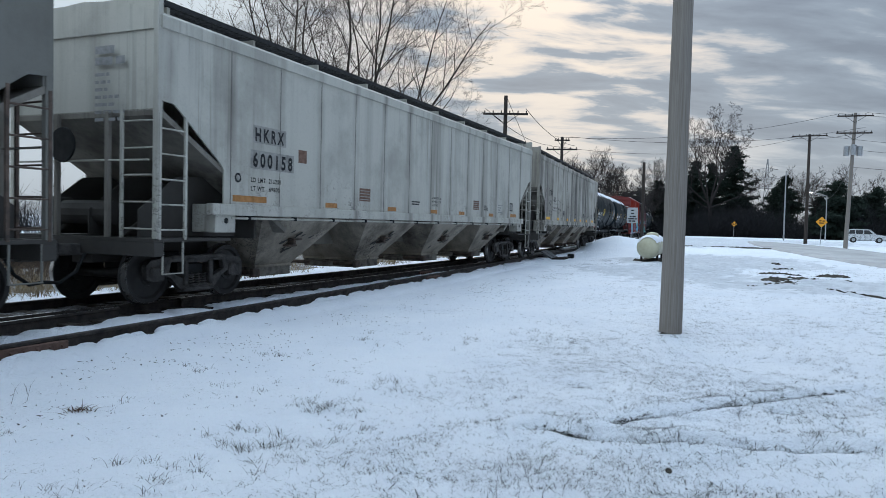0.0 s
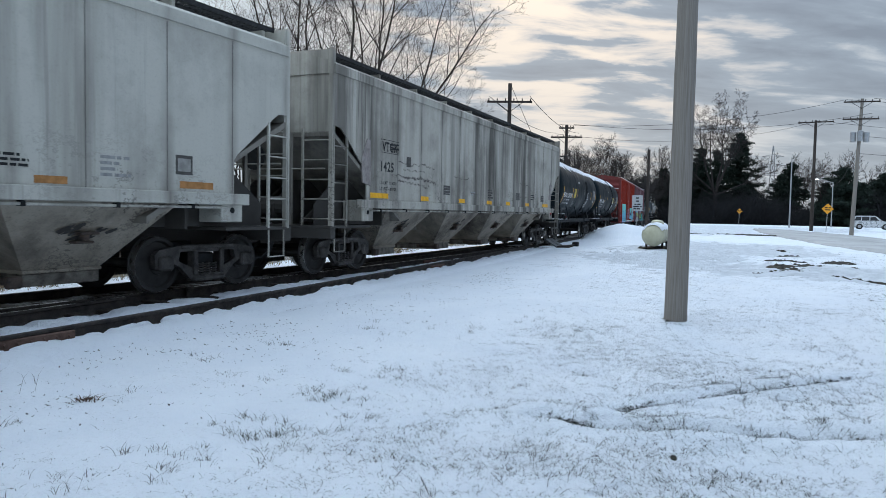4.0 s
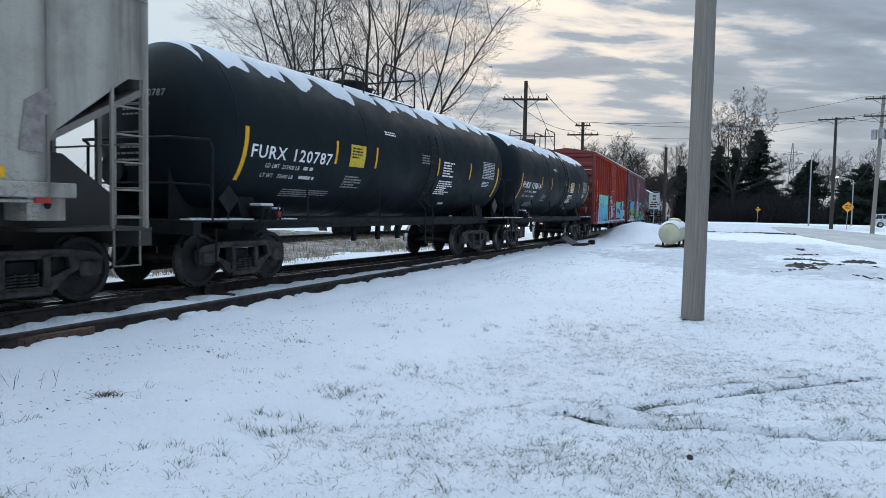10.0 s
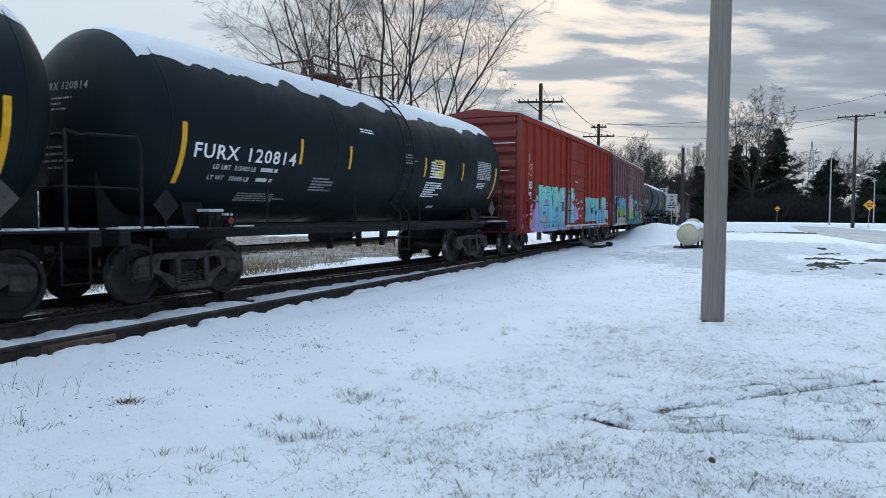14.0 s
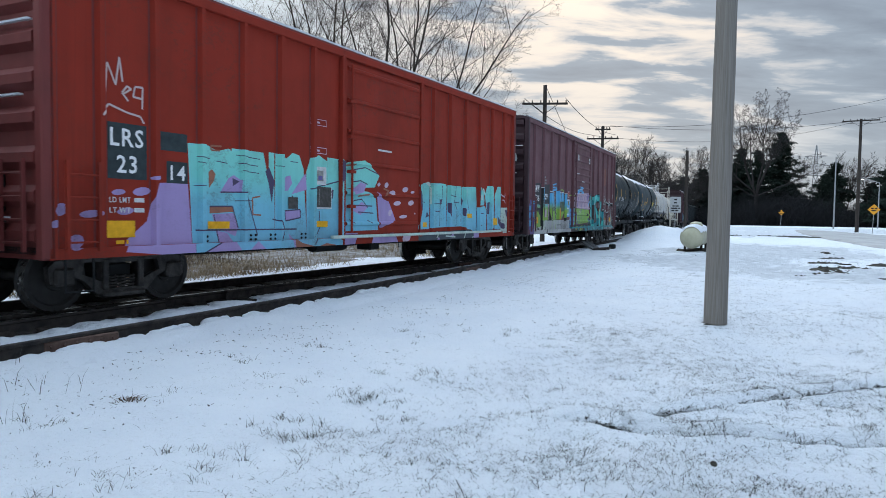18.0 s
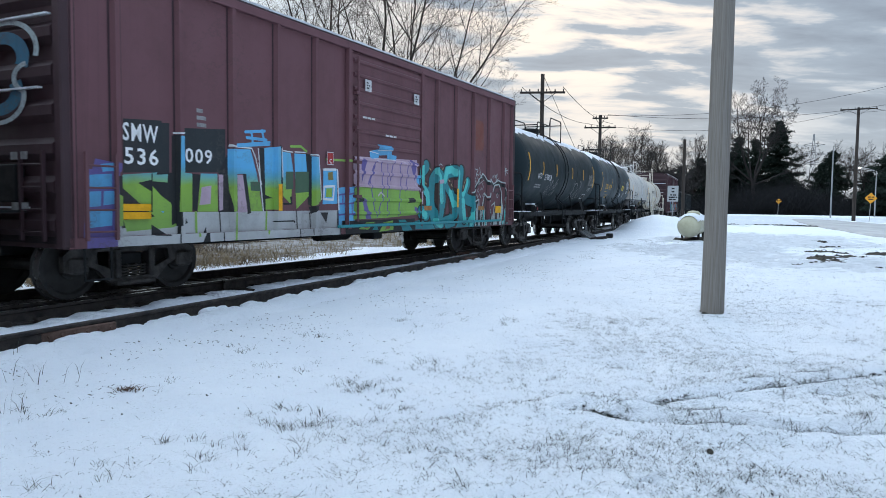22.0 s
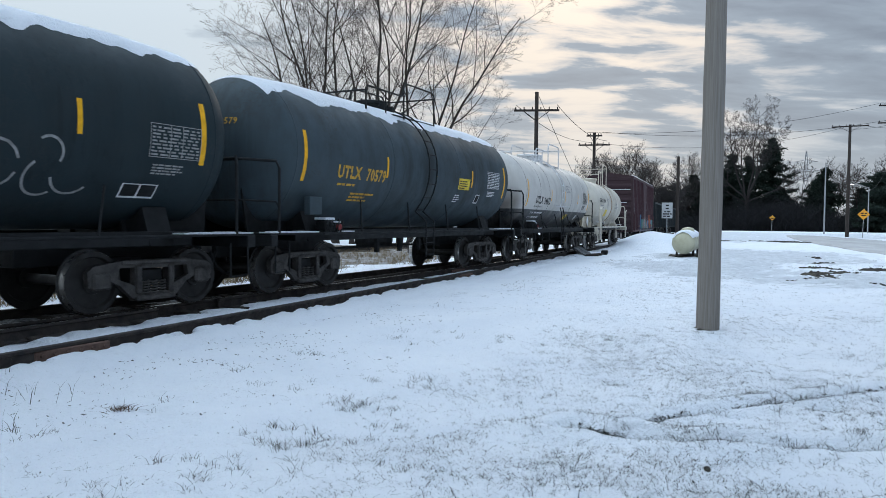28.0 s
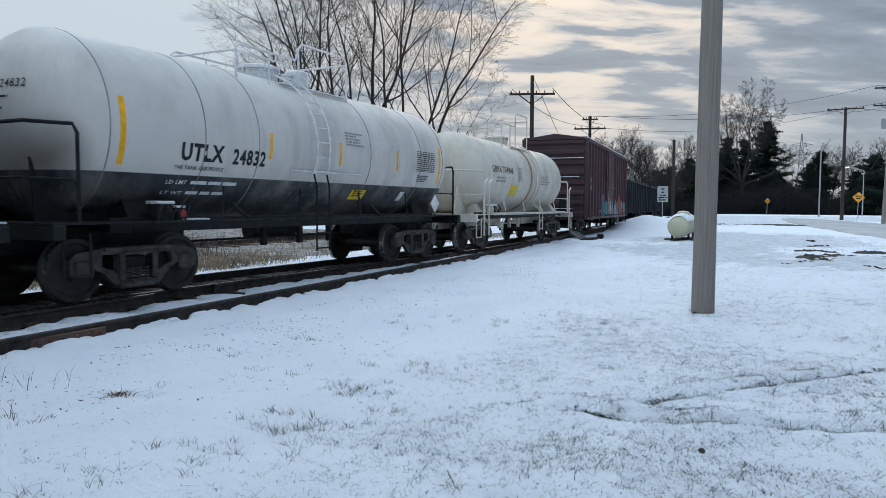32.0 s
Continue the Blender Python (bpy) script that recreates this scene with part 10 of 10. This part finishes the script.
def stems(name, label, category, spots, mat, seed, h0, h1, r, lean=0.35, fans=3):
    """Upright thin stems with short side shoots, over the given spots."""
    rnd = random.Random(seed)
    segs = []
    for x, y, k in spots:
        z = ground_on(x, y)
        for _ in range(fans):
            h = rnd.uniform(h0, h1) * k
            p = Vector((x + rnd.gauss(0, 0.25), y + rnd.gauss(0, 0.25), z - 0.05))
            q = p + Vector((rnd.gauss(0, lean) * h, rnd.gauss(0, lean) * h, h))
            m = p.lerp(q, 0.5) + Vector((rnd.gauss(0, 0.06) * h, rnd.gauss(0, 0.06) * h, 0))
            segs += [(p, m, r, r * 0.7), (m, q, r * 0.7, r * 0.3)]
            for _ in range(2):
                b = m.lerp(q, rnd.random())
                segs.append((b, b + Vector((rnd.gauss(0, 0.25) * h, rnd.gauss(0, 0.25) * h, rnd.uniform(0.1, 0.35) * h)), r * 0.5, r * 0.2))
    v, f = tube_lists(segs, 3)
    me = bpy.data.meshes.new(name)
    me.from_pydata(v, [], f)
    me.materials.append(mat)
    return tagged(new(name, me), label, category, kind="stuff")


def build_brush():
    rnd = random.Random(5)
    far = []
    for _ in range(9500):
        u = rnd.random()
        px = -0.02 + 0.86 * u
        dist = rnd.uniform(128, 165)
        far.append((dist * math.sin(px + 0.18), dist * math.cos(px + 0.18), rnd.uniform(0.6, 1.3) * max(0.2, 0.52 + 1.1 * noise.noise((px * 14, 0, 2)) + 0.9 * noise.noise((px * 45, 3, 2)))))
    stems("far_brush", "dark leafless brush along the foot of the woods", "brush", far, TWIG_BROWN, 6, 1.2, 5.4, 0.05, 0.7, 6)
    left = []
    for _ in range(1500):
        s, lat = rnd.uniform(-20, 75), -rnd.uniform(30, 60)
        p = track_at(s, lat)
        left.append((p.x, p.y, rnd.uniform(0.5, 1.2)))
    stems("field_brush", "brown leafless shrubs across the field", "brush", left, TWIG_BROWN, 7, 1.2, 3.2, 0.025, 0.3, 3)
    # shrubs and dry grass beside the far rail
    near = []
    for _ in range(2200):
        s = rnd.uniform(-14, 16)
        lat = -rnd.uniform(4.6, 16)
        p = track_at(s, lat)
        near.append((p.x, p.y, rnd.uniform(0.5, 1.0)))
    stems("dry_weeds", "brown snow-dusted weeds beyond the rails", "weeds", near, plain("dry_weed_stalk", (0.10, 0.072, 0.055), 0.95, 0, 0.4, 3), 8, 0.4, 1.1, 0.007, 0.28, 5)


def blades(name, label, category, spots, mat, seed, h0, h1, w, bend=0.5):
    """Single thin blades, three points each; spots are x, y, how many, spread."""
    rnd = random.Random(seed)
    verts, faces = [], []
    for x, y, n, sp in spots:
        z = ground_on(x, y)
        for _ in range(n):
            bx, by = x + rnd.gauss(0, sp), y + rnd.gauss(0, sp)
            h = rnd.uniform(h0, h1)
            a = rnd.uniform(0, 2 * math.pi)
            t = Vector((math.cos(a), math.sin(a), 0)) * w * rnd.uniform(0.6, 1.2)
            p = Vector((bx, by, z - 0.01))
            d = Vector((rnd.gauss(0, bend), rnd.gauss(0, bend), 1)) * h
            m = p + d * 0.55 + Vector((0, 0, 0.05 * h))
            e = p + d + Vector((d.x * 0.5, d.y * 0.5, -0.12 * h))
            i = len(verts)
            verts += [p - t, p + t, m - t * 0.7, m + t * 0.7, e]
            faces += [(i, i + 1, i + 3, i + 2), (i + 2, i + 3, i + 4)]
    me = bpy.data.meshes.new(name)
    me.from_pydata(verts, [], faces)
    me.materials.append(mat)
    return tagged(new(name, me), label, category, kind="stuff")


def build_grass():
    rnd = random.Random(11)
    olive = plain("winter_grass", (0.055, 0.060, 0.051), 0.9, 0, 0.5, 2.5, 0.1, dark=(0.026, 0.027, 0.025))
    tan = plain("dead_grass", (0.27, 0.205, 0.125), 0.9, 0, 0.5, 1.5, 0.1, dark=(0.13, 0.095, 0.06))
    tufts = []
    while len(tufts) < 20500:
        r = 3.2 * (12.0 ** rnd.random())
        a = radians(rnd.uniform(-38, 40))
        x, y = r * math.sin(a), r * math.cos(a)
        s, lat = near_track(x, y)
        if lat < 3.6:
            continue
        # the mown verge begins along a slanting line; left of it the snow lies whole
        q = x + 3.1 - 0.42 * y
        full = 0.05 + 0.95 * smooth01(-0.2, 1.3, q) * smooth01(3.0, 5.2, r)
        patch_ = 0.5 + 0.75 * noise.noise((x * 0.55, y * 0.55, 1.5)) + 0.5 * noise.noise((x * 1.9, y * 1.9, 4.0))
        if rnd.random() > full * max(0.12, min(1.0, patch_)):
            continue
        tufts.append((x, y, rnd.randint(2, 7), 0.014 + 0.016 * rnd.random()))
    blades("verge_grass", "fine grass blades poking through the thin snow", "grass", tufts, olive, 12, 0.012, 0.036, 0.0020, 0.9)
    clumps = []
    for cx, cy, n, sp, m in ((-0.95, 5.2, 18, 0.20, 9), (-0.62, 6.0, 14, 0.22, 8), (-0.35, 6.9, 9, 0.2, 6), (-1.35, 4.6, 10, 0.25, 7), (-2.45, 6.05, 3, 0.12, 4), (-1.59, 8.49, 3, 0.07, 8), (-3.1, 5.2, 5, 0.15, 6),
                         (-1.3, 7.0, 4, 0.2, 5), (-2.2, 7.6, 4, 0.15, 5), (3.1, 5.15, 12, 0.22, 6), (1.8, 5.3, 8, 0.3, 5), (1.3, 5.42, 10, 0.12, 6), (1.9, 5.22, 14, 0.12, 7), (2.5, 5.14, 14, 0.12, 7), (3.3, 5.13, 16, 0.14, 7), (4.0, 5.12, 10, 0.2, 6), (2.2, 6.05, 10, 0.15, 5), (3.0, 6.4, 12, 0.15, 5), (3.9, 6.8, 12, 0.15, 5), (-0.2, 9.5, 10, 0.4, 5), (1.6, 9.5, 16, 0.6, 5), (-1.9, 4.2, 8, 0.3, 7), (0.4, 4.1, 6, 0.4, 6), (1.4, 4.0, 5, 0.3, 6)):
        for _ in range(n):
            clumps.append((cx + rnd.gauss(0, sp), cy + rnd.gauss(0, sp), rnd.randint(int(m * 1.6), 3 * m), 0.03))
    for x0, y0, x1, y1, n in ((0.95, 5.55, 2.2, 5.15, 90), (2.2, 5.15, 4.6, 5.12, 170), (1.1, 5.6, 4.8, 7.15, 190), (2.9, 4.1, 4.4, 5.4, 60)):
        for _ in range(n):
            u = rnd.random()
            if noise.noise((u * 9, x0, y1)) < -0.15:
                continue
            clumps.append((x0 + u * (x1 - x0) + rnd.gauss(0, 0.03), y0 + u * (y1 - y0) + rnd.gauss(0, 0.035), rnd.randint(2, 6), 0.03))
    blades("grass_tufts", "longer tufts of winter grass standing out of the snow", "grass", clumps, olive, 13, 0.025, 0.09, 0.0019, 0.7)
    rut = []
    for x0, y0, x1, y1, n in ((1.0, 5.52, 2.2, 5.14, 260), (2.2, 5.14, 4.7, 5.10, 850), (1.1, 5.6, 4.8, 7.15, 170), (2.9, 4.1, 4.4, 5.4, 120)):
        for _ in range(n):
            u = rnd.random()
            if noise.noise((u * 11, x0, y1)) + 0.5 * noise.noise((u * 40, x0, y0)) < -0.05:
                continue
            rut.append((x0 + u * (x1 - x0) + rnd.gauss(0, 0.01), y0 + u * (y1 - y0) + 0.055 + rnd.gauss(0, 0.014), rnd.randint(4, 9), 0.014))
    dirt = plain("dark_rut_soil", (0.022, 0.021, 0.02), 0.95, 0, 0.4, 9)
    blades("rut_litter", "dark soil crumbs and matted grass in the wheel ruts", "soil", rut, dirt, 17, 0.012, 0.032, 0.006, 1.4)
    brown = plain("dead_brown_clump", (0.085, 0.05, 0.034), 0.9, 0, 0.4, 9)
    blades("dead_clump", "small brown clump of dead leaves in the snow", "weeds", [(-2.67, 5.9, 70, 0.03), (-2.63, 5.88, 30, 0.04)], brown, 16, 0.02, 0.055, 0.005, 1.2)
    tall = [(-3.55 + rnd.gauss(0, 0.25), 6.3 + rnd.gauss(0, 0.3), 2, 0.05) for _ in range(9)] + [(-3.3, 5.3, 6, 0.1)]
    blades("dry_stalks", "thin dry stalks leaning in the snow", "weeds", tall, olive, 14, 0.12, 0.28, 0.003, 0.35)
    field = []
    for _ in range(12000):
        s = rnd.uniform(-14, 34)
        lat = -2.7 - 13 * rnd.random() ** 1.5
        if s > 16 and rnd.random() < 0.6:
            continue
        if noise.noise((s * 0.35, lat * 0.5, 9)) + rnd.gauss(0, 0.2) < -0.12:
            continue
        p = track_at(s, lat)
        field.append((p.x, p.y, rnd.randint(4, 9), 0.14))
    blades("field_grass", "tan dry grass dusted with snow beyond the rails", "grass", field, tan, 15, 0.10, 0.42, 0.007, 0.55)
    # fallen leaves
    verts, faces = [], []
    for k in range(5200):
        r = 3.6 * (6.0 ** rnd.random())
        a = radians(rnd.uniform(-36, 36))
        x, y = r * math.sin(a), r * math.cos(a)
        if k > 520:
            # chips and leaves blown along the track
            q = track_at(rnd.uniform(-3, 34), 3.1 + abs(rnd.gauss(0, 1.5)))
            x, y = q.x, q.y
            if noise.noise((x * 0.8, y * 0.8, 4)) + 0.7 * noise.noise((x * 2.6, y * 2.6, 9)) < rnd.uniform(-0.1, 0.35):
                continue
        elif near_track(x, y)[1] < 3.3:
            continue
        z = ground_on(x, y) + 0.012
        big = 0.55 if k <= 520 else 1.0
        a, l, w = rnd.uniform(0, 6.28), big * (0.007 + 0.030 * rnd.random() ** 2.5), big * rnd.uniform(0.004, 0.011)
        t, n = Vector((math.cos(a), math.sin(a), 0)), Vector((-math.sin(a), math.cos(a), 0))
        c = Vector((x, y, z))
        i = len(verts)
        f = [rnd.uniform(0.4, 1.3) for _ in range(6)]
        verts += [c - t * l * f[0], c - t * l * 0.3 - n * w * f[1], c + t * l * 0.4 - n * w * f[2] + Vector((0, 0, 0.006)), c + t * l * f[3] + Vector((0, 0, 0.01)), c + t * l * 0.2 + n * w * f[4], c - t * l * 0.5 + n * w * f[5]]
        faces.append((i, i + 1, i + 2, i + 3, i + 4, i + 5))
    me = bpy.data.meshes.new("fallen_leaves")
    me.from_pydata(verts, [], faces)
    me.materials.append(plain("dead_leaf", (0.032, 0.026, 0.023), 0.9, 0, 0.4, 5))
    tagged(new("fallen_leaves", me), "small dark dead leaves scattered on the snow", "leaves", kind="stuff")


build_brush()
build_grass()

# ---- movement of the train and its wheels ----


def travelled(t):
    u = t - 16.0
    return 4.0963 * u + 0.001574 * u * u + 0.0001344 * u ** 3


def motions():
    times = [k * 1.0 for k in range(33)]
    for car, a in TRAIN:
        walk(car, [(t, track_pose(a - travelled(t))) for t in times])
    n = 200
    spins = [(32.0 * k / n) for k in range(n + 1)]
    for wheel, x, phase in AXLES:
        walk(wheel, [(t, Matrix.Translation((x, 0, WHEEL_R)) @ Matrix.Rotation(-travelled(t) / WHEEL_R - phase, 4, "Y")) for t in spins])


motions()
